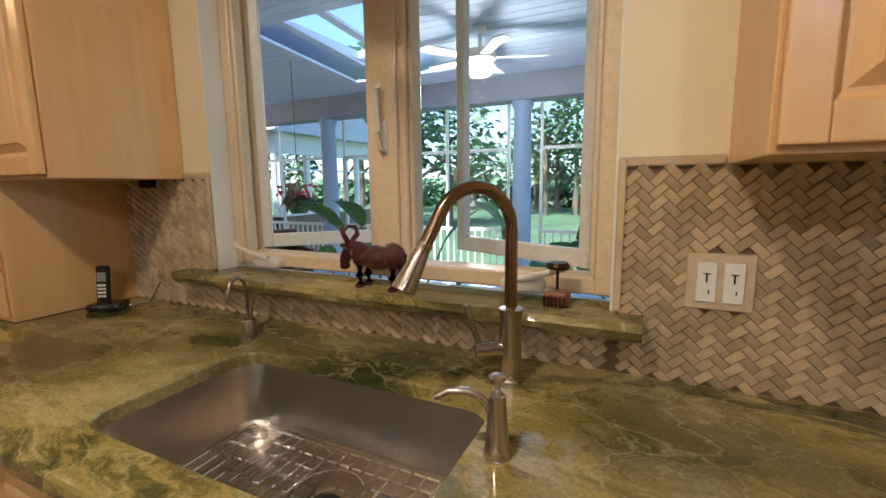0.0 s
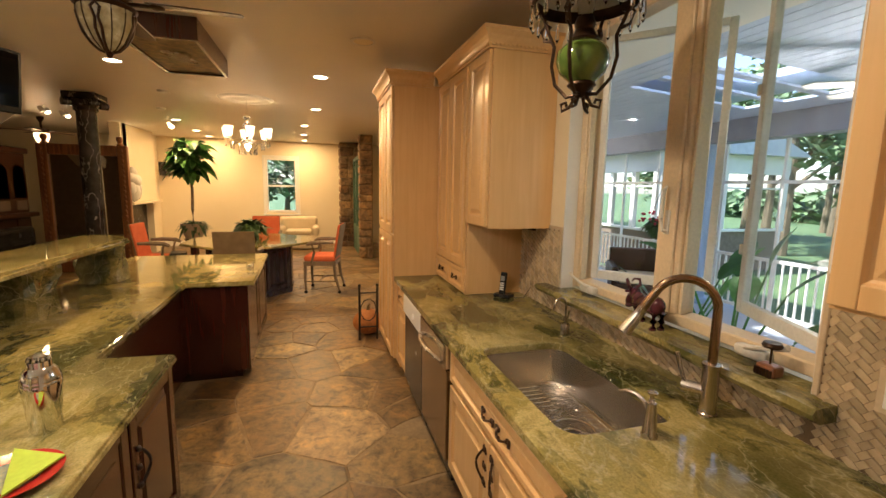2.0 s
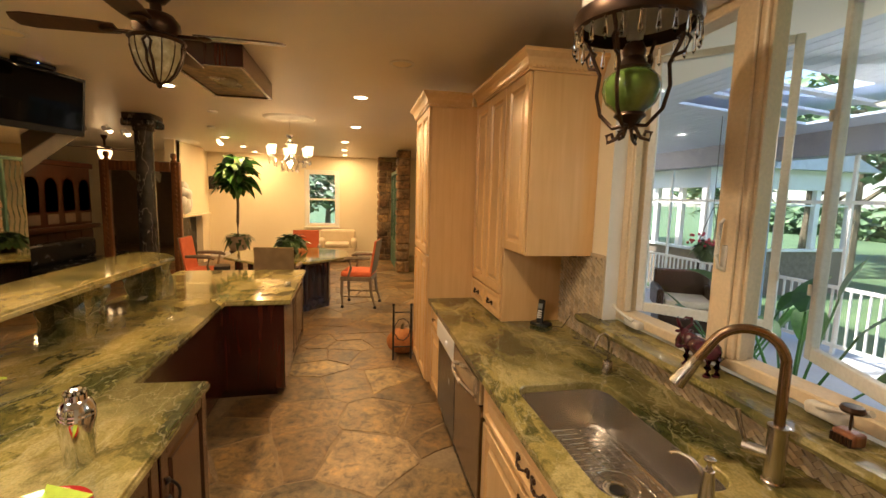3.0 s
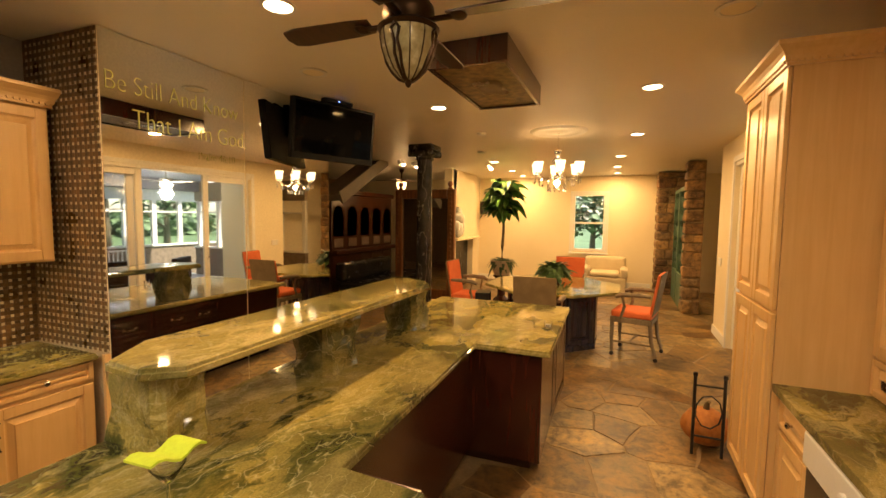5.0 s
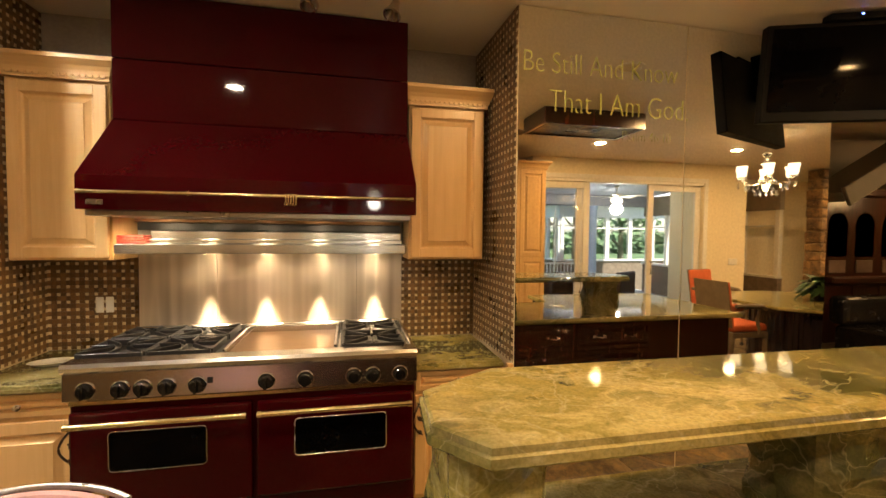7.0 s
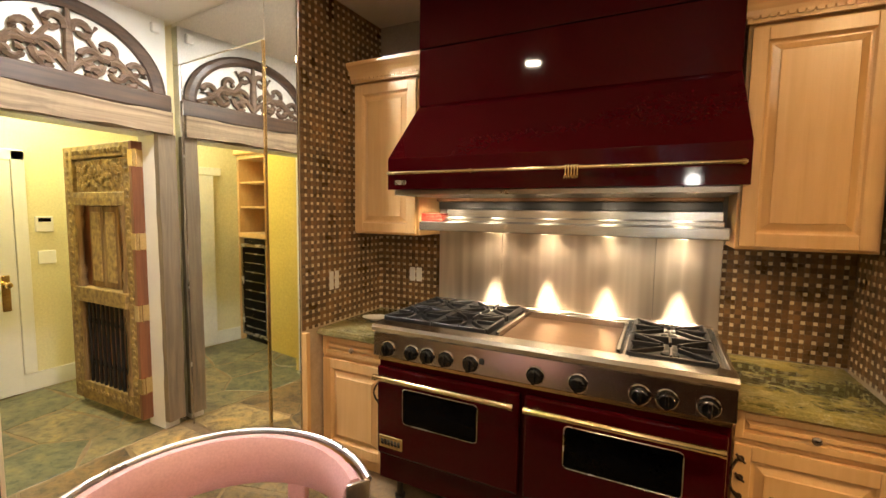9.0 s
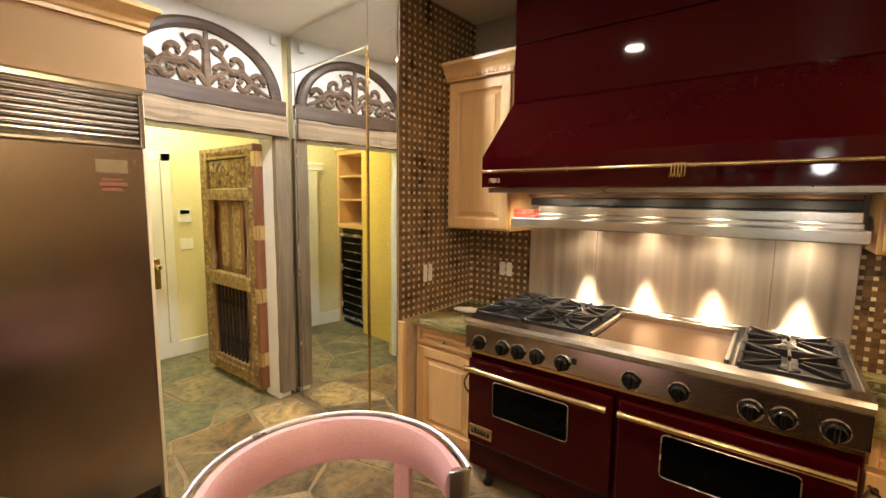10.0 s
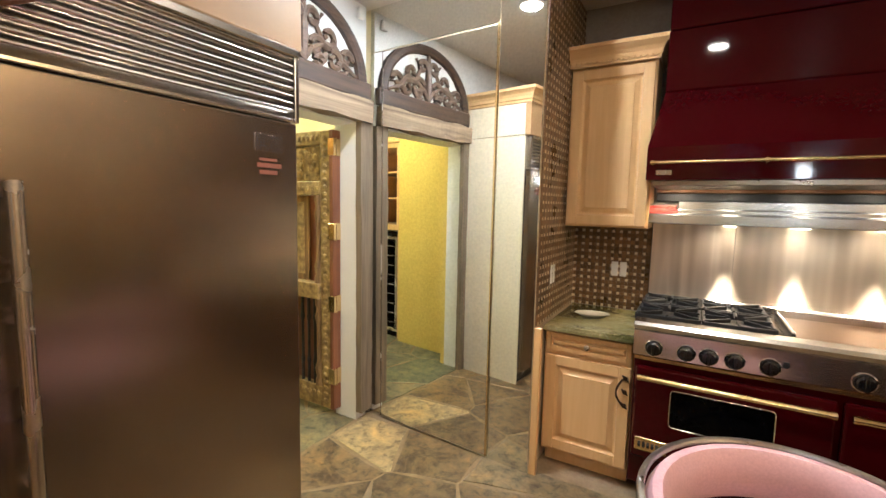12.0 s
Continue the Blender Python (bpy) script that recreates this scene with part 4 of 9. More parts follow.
for x0, x1, n in ((-1.68, -0.75, 3), (-2.62, -1.70, 3), (-3.4, -2.64, 3)):
    for k in range(n):
        bm = BM()
        raised_panel(bm, x0, x1, 0.11 + 0.25 * k, 0.35 + 0.25 * k, 0.0, rail=0.035)
        d = part("drawer", bm, M_CHERRY, isl)
        d.matrix_world = pose(0, -2.403, 0)
        for px in (x0 + 0.22, x1 - 0.22):
            bm = BM()
            pull_leaf(bm, px, 0.001, 0.23 + 0.25 * k)
            part("handle", bm, M_CHROME, d, "polished metal pull", True)

bm = BM()
slab_top(bm, [(-0.78, -2.28), (-0.765, -2.08), (-0.86, -1.96), (-2.95, -1.96), (-3.12, -2.08), (-3.22, -2.30), (-3.15, -2.42), (-1.0, -2.42)], 1.235, 1.28, 0.016)
single("raised_bar_top", bm, M_GRAN, "raised green granite bar shelf with an ogee edge", "countertop")


def rough_block(cx, cy, sx, sy, z0, z1, seed):
    """A split stone block: flat ends, uneven chiselled sides."""
    bm = BM()
    n, rows = 20, []
    for k in range(9):
        z = z0 + (z1 - z0) * k / 8
        ring = []
        for i in range(n):
            a = 2 * math.pi * i / n
            c, s = math.cos(a), math.sin(a)
            q = max(abs(c), abs(s))
            j = 1 + 0.22 * noise.noise(Vector((c * 1.6 + seed, s * 1.6, z * 9)))
            ring.append(bm.verts.new((cx + sx * c / q * j, cy + sy * s / q * j, z)))
        rows.append(ring)
    for a, b in zip(rows, rows[1:]):
        for i in range(n):
            j = (i + 1) % n
            bm.faces.new((a[i], a[j], b[j], b[i]))
    bm.faces.new(rows[0][::-1])
    bm.faces.new(rows[-1])
    return single("stone_bar_block", bm, M_GRAN, "rough split green stone block under the bar shelf", "stone support", group="bar blocks")


rough_block(-0.93, -2.22, 0.11, 0.16, 0.911, 1.234, 3.0)
rough_block(-1.92, -2.17, 0.17, 0.13, 0.911, 1.234, 8.0)
rough_block(-2.98, -2.19, 0.13, 0.15, 0.911, 1.234, 13.0)

# ---- range alcove ----
RX0, RX1, RY = -0.972, 0.696, -3.60      # range, front of its body
AY = -4.36


def knob(bm, x, y, z, r=0.034):
    lathe(bm, [(r * 1.15, 0), (r * 1.15, 0.006), (r, 0.008), (r * 0.93, 0.03), (r * 0.8, 0.034), (0, 0.034)], 20, pose(x, y, z, -90))
    box(bm, (x - 0.008, y + 0.03, z - r * 0.9), (x + 0.008, y + 0.048, z + r * 0.9), 0.003)


rng = thing("range_cooker", "wide burgundy enamel range with steel top and brass rails", "range", (0, 0, 0))
boxes("body", M_BURG, rng, [((RX0 + 0.004, RY, 0.13), (RX1 - 0.004, AY + 0.03, 0.86))], 0.006)
bm = BM()
prof = [(RY + 0.025, 0.845), (RY + 0.05, 0.86), (RY + 0.045, 0.985), (RY + 0.065, 1.0), (RY + 0.072, 1.02), (RY + 0.06, 1.037), (RY - 0.03, 1.04), (RY - 0.03, 0.845)]
a = [bm.verts.new((RX0, y, z)) for y, z in prof]
b = [bm.verts.new((RX1, y, z)) for y, z in prof]
bm.faces.new(a)
bm.faces.new(b[::-1])
for i in range(len(prof)):
    j = (i + 1) % len(prof)
    bm.faces.new((a[i], a[j], b[j], b[i]))
part("control_panel", bm, M_STEEL, rng, "brushed steel control panel with bullnose")
boxes("top_plate", M_STEEL, rng, [((RX0, RY - 0.03, 0.97), (RX1, AY + 0.03, 0.995)), ((RX0, RY - 0.03, 0.995), (RX0 + 0.02, AY + 0.03, 1.035)), ((RX1 - 0.02, RY - 0.03, 0.995), (RX1, AY + 0.03, 1.035)),
                                  ((RX0 + 0.02, AY + 0.03, 0.995), (RX1 - 0.02, AY + 0.075, 1.05))], 0.003)
boxes("brass_trim", M_BRASS, rng, [((RX0 + 0.004, RY + 0.012, 0.822), (RX1 - 0.004, RY - 0.01, 0.842))], 0.002, "thin brass trim strip")
M_KNOB = plain("gloss_black_knob", (0.004, 0.004, 0.004), (0.007, 0.007, 0.007), 0.14, bumps=0.0)
for kx in (0.60, 0.455, 0.36, 0.255, 0.12, -0.20, -0.39, -0.635, -0.735, -0.88):
    bm = BM()
    knob(bm, kx, RY + 0.046, 0.905)
    k = part("knob", bm, M_KNOB, rng, "black control knob", True)
    bm = BM()
    lathe(bm, [(0.043, 0), (0.043, 0.005), (0.040, 0.007), (0.039, 0.004)], 22, pose(kx, RY + 0.046, 0.905, -90))
    part("bezel", bm, M_CHROME, k, "steel ring", True)
boxes("indicator", M_BLACK, rng, [((0.05, RY + 0.052, 0.91), (0.075, RY + 0.046, 0.94))], 0.002)
for x0, x1 in ((-0.135, RX1 - 0.012), (RX0 + 0.012, -0.145)):
    bm = BM()
    box(bm, (x0 + 0.006, RY + 0.045, 0.30), (x1 - 0.006, RY + 0.002, 0.80), 0.012, 2)
    d = part("oven_door", bm, M_BURG, rng)
    cx = (x0 + x1) / 2
    hw = 0.215 if x0 > -0.2 else 0.235
    off = 0.02 if x0 > -0.2 else -0.02
    bm = BM()
    prism(bm, rrect(cx + off - hw, cx + off + hw, 0.505, 0.70, 0.02, 3), 0.0, 0.004, pose(0, RY + 0.046, 0, 90))
    part("oven_window", bm, M_SCREEN, d, "black oven window")
    bm = BM()
    tube(bm, [(p[0], RY + 0.049, p[1]) for p in rrect(cx + off - hw, cx + off + hw, 0.505, 0.70, 0.02, 3) + rrect(cx + off - hw, cx + off + hw, 0.505, 0.70, 0.02, 3)[:1]], 0.0028, 6)
    part("window_trim", bm, M_NICKEL, d, "thin steel window trim", True)
    bm = BM()
    tube(bm, [(x0 + 0.03, RY + 0.10, 0.755), (x1 - 0.03, RY + 0.10, 0.755)], 0.014, 12)
    for hx in (x0 + 0.07, x1 - 0.07):
        tube(bm, [(hx, RY + 0.04, 0.755), (hx, RY + 0.10, 0.755)], 0.011, 10)
    for hx in (x0 + 0.03, x1 - 0.03):
        lathe(bm, [(0, -0.012), (0.017, -0.01), (0.017, 0.01), (0, 0.012)], 12, pose(hx, RY + 0.10, 0.755, 0, 90))
    part("handle", bm, M_BRASS, d, "polished brass rail handle", True)
bm = BM()
box(bm, (0.51, RY + 0.051, 0.345), (0.66, RY + 0.044, 0.415), 0.003)
nm = part("name_plate", bm, M_BRASS, rng, "brass name plate with dark bars")
bm = BM()
for i in range(6):
    box(bm, (0.525 + 0.021 * i, RY + 0.054, 0.365), (0.539 + 0.021 * i, RY + 0.051, 0.395))
part("name_bars", bm, M_BLACK, nm)
boxes("kick_panel", M_BURG, rng, [((RX0 + 0.03, RY - 0.015, 0.135), (RX1 - 0.03, RY - 0.03, 0.295))], 0.003)
for i in range(9):
    boxes("vent_slot", M_BLACK, rng, [((RX0 + 0.12 + 0.17 * i, RY - 0.016, z), (RX0 + 0.22 + 0.17 * i, RY - 0.008, z + 0.008)) for z in (0.19, 0.225)], 0.0)
for lx in (RX0 + 0.1, RX1 - 0.1):
    for ly in (RY - 0.07, AY + 0.15):
        bm = BM()
        lathe(bm, [(0.03, 0), (0.03, 0.015), (0.018, 0.02), (0.018, 0.13), (0, 0.131)], 12, pose(lx, ly, 0))
        part("leg", bm, M_IRON, rng, "black adjustable foot", True)
# griddle
GX0, GX1 = -0.545, 0.035
boxes("griddle", plain("seasoned_griddle", (0.20, 0.11, 0.055), (0.32, 0.19, 0.10), 0.32, 0.75, scale=3, bumps=0.03), rng, [((GX0 + 0.02, RY - 0.07, 0.995), (GX1 - 0.02, AY + 0.14, 1.022))], 0.003, "brown seasoned griddle plate")
boxes("griddle_frame", M_STEEL, rng, [((GX0, RY - 0.05, 0.995), (GX1, RY - 0.07, 1.03)), ((GX0, RY - 0.07, 0.995), (GX0 + 0.018, AY + 0.16, 1.05)), ((GX1 - 0.018, RY - 0.07, 0.995), (GX1, AY + 0.16, 1.05)), ((GX0, AY + 0.16, 0.995), (GX1, AY + 0.2, 1.06))], 0.004)


def burner(cx, cy, half):
    bm = BM()
    lathe(bm, [(0.055, 0.996), (0.055, 1.008), (0.04, 1.01), (0.038, 1.02), (0.03, 1.024), (0, 1.024)], 20, pose(cx, cy, 0))
    bn = part("burner", bm, M_IRON, rng, "black burner cap", True)
    bm = BM()
    z0, z1 = 1.036, 1.052
    for s in (-1, 1):
        box(bm, (cx - half, cy + s * half - 0.008, z0 - 0.02), (cx + half, cy + s * half + 0.008, z1), 0.003)
        box(bm, (cx + s * half - 0.008, cy - half + 0.009, z0 - 0.02), (cx + s * half + 0.008, cy + half - 0.009, z1 - 0.001), 0.003)
    for k in range(8):
        a = radians(45 * k)
        r1 = (half if k % 2 == 0 else half * 1.38)
        box(bm, (0.042, -0.006, z0), (r1, 0.006, z1 + 0.006), 0.003, 1, pose(cx, cy, 0, 0, 0, 45 * k))
    part("grate", bm, M_IRON, bn, "cast iron pan grate")


for bx in (0.24, 0.555):
    for by in (RY - 0.215, AY + 0.21):
        burner(bx, by, 0.148)
for by in (RY - 0.215, AY + 0.21):
    burner(-0.745, by, 0.165)
boxes("drip_tray", M_IRON, rng, [((0.06, RY - 0.05, 0.9955), (0.71, AY + 0.09, 1.0))])
boxes("drip_tray", M_IRON, rng, [((-0.93, RY - 0.05, 0.9955), (-0.56, AY + 0.09, 1.0))])

# steel back panel with a warming shelf
bk = thing("backsplash_shelf", "brushed steel back panel with a lit warming shelf", "backsplash")
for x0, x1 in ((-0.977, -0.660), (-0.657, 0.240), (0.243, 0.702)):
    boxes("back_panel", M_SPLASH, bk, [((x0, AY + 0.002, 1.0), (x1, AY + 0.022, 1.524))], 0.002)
boxes("shelf", M_SHELF, bk, [((-0.972, AY + 0.002, 1.525), (0.722, -4.06, 1.585))], 0.006, "brushed steel warming shelf", 2)
boxes("shelf_riser", M_SHELF, bk, [((-0.955, AY + 0.002, 1.586), (0.56, -4.13, 1.612))], 0.004, "steel riser on the shelf", 2)
boxes("lamp_fascia", M_SHELF, bk, [((-0.95, AY + 0.002, 1.613), (0.555, -4.145, 1.66))], 0.004, "steel lamp fascia", 2)
for hx in HOODSPOTS:
    bm = BM()
    lathe(bm, [(0.033, 0), (0.03, 0.006), (0, 0.006)], 18, pose(hx, -4.25, 1.517))
    part("spot_light", bm, glow("hood_bulb", (1.0, 0.78, 0.45), 9.0), bk, "lit halogen spot")
boxes("copper_band", M_COPPER, bk, [((-0.96, AY + 0.002, 1.715), (0.69, AY + 0.10, 1.762))], 0.004, "streaked copper band")
# no real plate: black strip put in for the shade of the open gap
boxes("gap_shade_strip", M_IRON, bk, [((-0.96, AY + 0.002, 1.664), (0.69, AY + 0.06, 1.713))], 0.003, "black strip standing in for the shaded gap under the copper band")

hood = thing("range_hood", "large burgundy enamel range hood with a brass rail", "range hood")
bm = BM()
hx0, hx1 = -0.984, 0.706
lo = [(hx0, -3.70, 1.765), (hx1, -3.70, 1.765), (hx1, AY + 0.002, 1.765), (hx0, AY + 0.002, 1.765)]
mid = [(x, y, 1.935) for x, y, z in lo]
rings = [lo, mid]
for k in range(1, 9):
    s = k / 8
    y = -3.70 - 0.26 * s
    z = 1.935 + 0.335 * s
    e, f = 0.020 * s, 0.049 * s
    rings.append([(hx0 + e, y, z), (hx1 - f, y, z), (hx1 - f, AY + 0.002, z), (hx0 + e, AY + 0.002, z)])
vr = [[bm.verts.new(p) for p in r] for r in rings]
for a, b in zip(vr, vr[1:]):
    for i in range(4):
        j = (i + 1) % 4
        bm.faces.new((a[i], a[j], b[j], b[i]))
bm.faces.new(vr[0][::-1])
bm.faces.new(vr[-1])
part("canopy", bm, M_BURG, hood)
bm = BM()
box(bm, (-0.964, -3.955, 2.271), (0.657, AY + 0.002, 2.60), 0.004)
part("lower_duct_cover", bm, M_BURG, hood)
bm = BM()
box(bm, (-0.962, -3.95, 2.603), (0.655, AY + 0.002, 2.96), 0.004)
part("upper_duct_cover", bm, M_BURG, hood)
boxes("lip", plain("hood_lip_steel", (0.3, 0.25, 0.2), (0.36, 0.3, 0.24), 0.3, 1.0), hood, [((hx0 + 0.03, -3.72, 1.735), (hx1 - 0.03, AY + 0.01, 1.764))], 0.003)
bm = BM()
tube(bm, [(hx0 + 0.02, -3.665, 1.852), (hx1 - 0.02, -3.665, 1.852)], 0.009, 10)
for x in (hx0 + 0.03, 0.19, -0.32, hx1 - 0.03):
    lathe(bm, [(0.014, 0), (0.010, 0.012), (0.012, 0.036), (0, 0.04)], 12, pose(x, -3.70, 1.852, -90))
part("utensil_rail", bm, M_BRASS, hood, "polished brass utensil rail", True)
for i in range(5):
    x = -0.335 + 0.013 * i
    bm = BM()
    tube(bm, [(x, -3.654, 1.862), (x, -3.648, 1.84), (x, -3.65, 1.805 + 0.004 * (i % 2)), (x + 0.004, -3.638, 1.80), (x, -3.632, 1.815)], 0.0035, 6)
    part("rail_hook", bm, M_BRASS, hood, "brass utensil hook", True)
boxes("maker_plate", M_NICKEL, hood, [((0.585, -3.70, 1.79), (0.66, -3.696, 1.815))], 0.001)

# upper and base cabinets flanking the range
for x0, x1, lab in ((0.71, 1.212, "maple wall cabinet beside the range hood and mosaic"), (-1.495, -0.988, "maple wall cabinet beside the hood and the mirror")):
    c = cabinet("wall_cabinet", lab, x0, x1, -4.03, AY + 0.002, 1.49, 2.50, [(x0 + 0.01, x1 - 0.01, 1.50, 2.475)])
    bm = BM()
    sweep(bm, CROWN, [(x0, 0.32, -1, 0, 2.485), (x0, 0.0, -1, -1, 2.485), (x1, 0.0, 1, -1, 2.485), (x1, 0.32, 1, 0, 2.485)])
    dentils(bm, x0, x1, 0.0, 2.50, 16)
    part("crown", bm, M_MAPLEX, c, "dentil crown moulding")
for x0, x1 in ((0.70, 1.212), (-1.515, -0.976)):
    cabinet("base_cabinet", "maple base cabinet with one drawer beside the range", x0, x1, -3.70, AY + 0.002, 0, 0.868,
            [(x0 + 0.01, x1 - 0.01, 0.12, 0.72)], [(x0 + 0.01, x1 - 0.01, 0.74, 0.86)], toe=0.1, pulls=[(x0 + 0.04 if x0 > 0 else x1 - 0.04, 0.58, 1)])
    bm = BM()
    slab_top(bm, [(x0, -3.665), (x0, AY + 0.002), (x1, AY + 0.002), (x1, -3.665)], 0.87, 0.91)
    single("side_countertop", bm, M_GRAN, "short green granite countertop beside the range", "countertop")

# ---- mirrors ----
ANGLED = pose(1.26, -3.555, 0, 0, 0, -4.3) @ pose(-1.26, 3.603, 0)      # the wall with the mirrored door


def mirror_panel(name, label, x0, x1, z0, z1, y=-3.603):
    bm = BM()
    box(bm, (x0, y - 0.002, z0), (x1, y + 0.004, z1), 0.0015)
    ob = single(name, bm, M_MIRROR, label, "mirror")
    if x0 > 0:
        ob.matrix_world = ANGLED
    return ob


mirror_panel("wall_mirror", "tall frameless wall mirror panel above the counter", -2.665, -1.553, 0.0, H - 0.004)
mirror_panel("wall_mirror", "tall frameless wall mirror panel at the wall's end", -3.825, -2.671, 0.0, H - 0.004)
mirror_panel("wall_mirror", "narrow frameless mirror strip beside the mosaic", 1.236, 1.515, 0.0, H - 0.004)
mirror_panel("wall_mirror", "frameless mirror panel above the mirrored door", 1.519, 2.545, 2.672, H - 0.004)
mirror_panel("wall_mirror", "thin mirror strip in the corner by the post", 2.43, 2.545, 0.0, 2.668)
md = thing("mirrored_door", "full height mirrored door with thin gilt edges", "door")
md.matrix_world = ANGLED
bm = BM()
box(bm, (1.53, -3.604, 0.012), (2.425, -3.594, 2.66), 0.002)
part("mirror_leaf", bm, M_MIRROR, md)
bm = BM()
box(bm, (1.518, -3.604, 0.012), (1.53, -3.588, 2.665), 0.002)
part("edge_strip", bm, M_BRASS, md, "thin gilt edge strip")
boxes("edge_strip", M_NICKEL, md, [((2.425, -3.604, 0.012), (2.43, -3.59, 2.665))])

# painted verse on the mirror: letters in pale green
M_LETTER = plain("pale_green_paint", (0.34, 0.36, 0.08), (0.42, 0.43, 0.12), 0.5, bumps=0.0)


def lettering(words, x, z, size, label, name="mirror_lettering"):
    cu = bpy.data.curves.new("letters", "FONT")
    cu.body, cu.size, cu.extrude, cu.align_x = words, size, 0.001, "LEFT"
    cu.offset = -0.0035
    tmp = new("letters", cu)
    dg = bpy.context.evaluated_depsgraph_get()
    me = bpy.data.meshes.new_from_object(tmp.evaluated_get(dg))
    bpy.data.objects.remove(tmp)
    me.materials.clear()
    me.materials.append(M_LETTER)
    ob = new(name, me)
    ob.matrix_world = pose(x, -3.597, z, 90, 0, 180)
    ob.scale = (0.9, 1.15, 1)
    return tagged(ob, label, "lettering")


lettering("Be Still And Know", -1.57, 2.60, 0.155, "pale green painted words on the mirror")
lettering("That I Am God.", -1.74, 2.38, 0.165, "pale green painted words on the mirror glass")
lettering("Psalm 46:10", -2.22, 2.235, 0.08, "small pale green painted citation on the mirror")

# ---- refrigerator wall ----
FX = 1.915
fr = thing("refrigerator", "wide built-in brushed steel refrigerator with louvred grille", "refrigerator")
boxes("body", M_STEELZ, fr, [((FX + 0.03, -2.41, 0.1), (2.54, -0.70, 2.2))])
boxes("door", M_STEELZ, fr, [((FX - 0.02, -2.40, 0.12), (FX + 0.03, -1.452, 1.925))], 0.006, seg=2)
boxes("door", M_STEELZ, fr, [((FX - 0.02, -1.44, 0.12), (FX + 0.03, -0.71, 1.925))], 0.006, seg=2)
boxes("kick_plate", M_BLACK, fr, [((FX + 0.05, -2.40, 0.0), (2.5, -0.71, 0.1))])
bm = BM()
box(bm, (FX - 0.03, -2.412, 2.185), (FX + 0.03, -0.70, 2.215), 0.004)
box(bm, (FX - 0.025, -2.412, 1.93), (FX + 0.03, -2.392, 2.185), 0.003)
box(bm, (FX - 0.025, -2.39, 1.93), (FX + 0.03, -0.71, 1.945), 0.003)
part("grille_frame", bm, M_LOUVRE, fr)
for i in range(8):
    bm = BM()
    box(bm, (-0.026, -0.84, -0.009), (0.026, 0.84, 0.009), 0.006, 2, pose(FX + 0.002, -1.55, 1.965 + 0.029 * i, 0, 38))
    part("louvre", bm, M_LOUVRE, fr, "steel louvre slat")
for hy in (-1.375, -1.515):
    bm = BM()
    tube(bm, [(FX - 0.075, hy, 0.80), (FX - 0.078, hy, 1.0), (FX - 0.078, hy, 1.45), (FX - 0.075, hy, 1.65)], 0.018, 12)
    for z in (0.88, 1.57):
        tube(bm, [(FX - 0.02, hy, z), (FX - 0.075, hy, z)], 0.012, 10)
    part("handle", bm, M_NICKEL, fr, "long tubular steel handle", True)
boxes("badge", M_STEEL, fr, [((FX - 0.024, -2.33, 1.80), (FX - 0.02, -2.20, 1.865))], 0.001)
bm = BM()
for a0, a1, b0, b1 in ((-2.30, -2.22, 1.765, 1.775), (-2.32, -2.21, 1.74, 1.757), (-2.30, -2.22, 1.715, 1.73)):
    box(bm, (FX - 0.0225, a0, b0), (FX - 0.0205, a1, b1))
part("sticker", bm, plain("red_sticker", (0.20, 0.06, 0.03), (0.26, 0.09, 0.05), 0.5), fr, "small red and bronze sticker")

oc = thing("fridge_cabinet", "cream painted housing above and beside the refrigerator", "cabinet")
boxes("body", M_PEACH, oc, [((FX - 0.02, -2.432, 2.22), (2.549, -0.65, 2.50))], 0.003)
boxes("side_panel", M_WALL, oc, [((FX + 0.03, -2.432, 0.0), (2.549, -2.415, 2.219))], 0.002, "off-white side panel")
boxes("side_panel", M_WALL, oc, [((FX + 0.03, -2.438, 2.221), (2.549, -2.4325, 2.485))], 0.001, "off-white upper side panel")
boxes("side_panel", M_PEACH, oc, [((FX - 0.02, -0.695, 0), (2.549, -0.65, 2.219))], 0.003)
bm = BM()
sweep(bm, CROWN, [(2.54, -2.434, 0, -1, 2.49), (FX - 0.02, -2.434, -1, -1, 2.49), (FX - 0.02, -0.65, -1, 1, 2.49), (2.54, -0.65, 0, 1, 2.49)])
part("crown", bm, M_MAPLEX, oc, "dentil crown moulding")

# oval wall clock with a glass front
clk = thing("wall_clock", "round mahogany wall clock with a brass skeleton dial", "clock", (FX - 0.022, -1.43, 2.29), -90)
bm = BM()
lathe(bm, [(0.0, 0), (0.245, 0.0), (0.262, 0.012), (0.265, 0.035), (0.25, 0.055), (0.225, 0.062), (0.205, 0.05), (0.2, 0.03), (0, 0.03)], 48, pose(0, 0, 0, 90))
part("case", bm, wood("mahogany", (0.07, 0.022, 0.012), (0.14, 0.05, 0.025), 0.2, coat=0.6), clk, smooth=True)
bm = BM()
lathe(bm, [(0.0, 0.032), (0.2, 0.032), (0.2, 0.035), (0.0, 0.035)], 40, pose(0, 0, 0, 90))
part("backplate", bm, plain("gilt_backplate", (0.14, 0.08, 0.025), (0.34, 0.22, 0.08), 0.3, 0.7, scale=20), clk, "gilt back plate")
bm = BM()
lathe(bm, [(0.075, 0.037), (0.13, 0.037), (0.13, 0.042), (0.075, 0.042), (0.075, 0.037)], 40, pose(0, 0, 0.035, 90))
dl = part("dial", bm, plain("dial_champagne", (0.46, 0.38, 0.26), (0.56, 0.47, 0.33), 0.35, 0.2), clk, "champagne chapter ring")
bm = BM()
lathe(bm, [(0.0, 0.0365), (0.074, 0.0365), (0.074, 0.0395), (0.0, 0.0395)], 36, pose(0, 0, 0.035, 90))
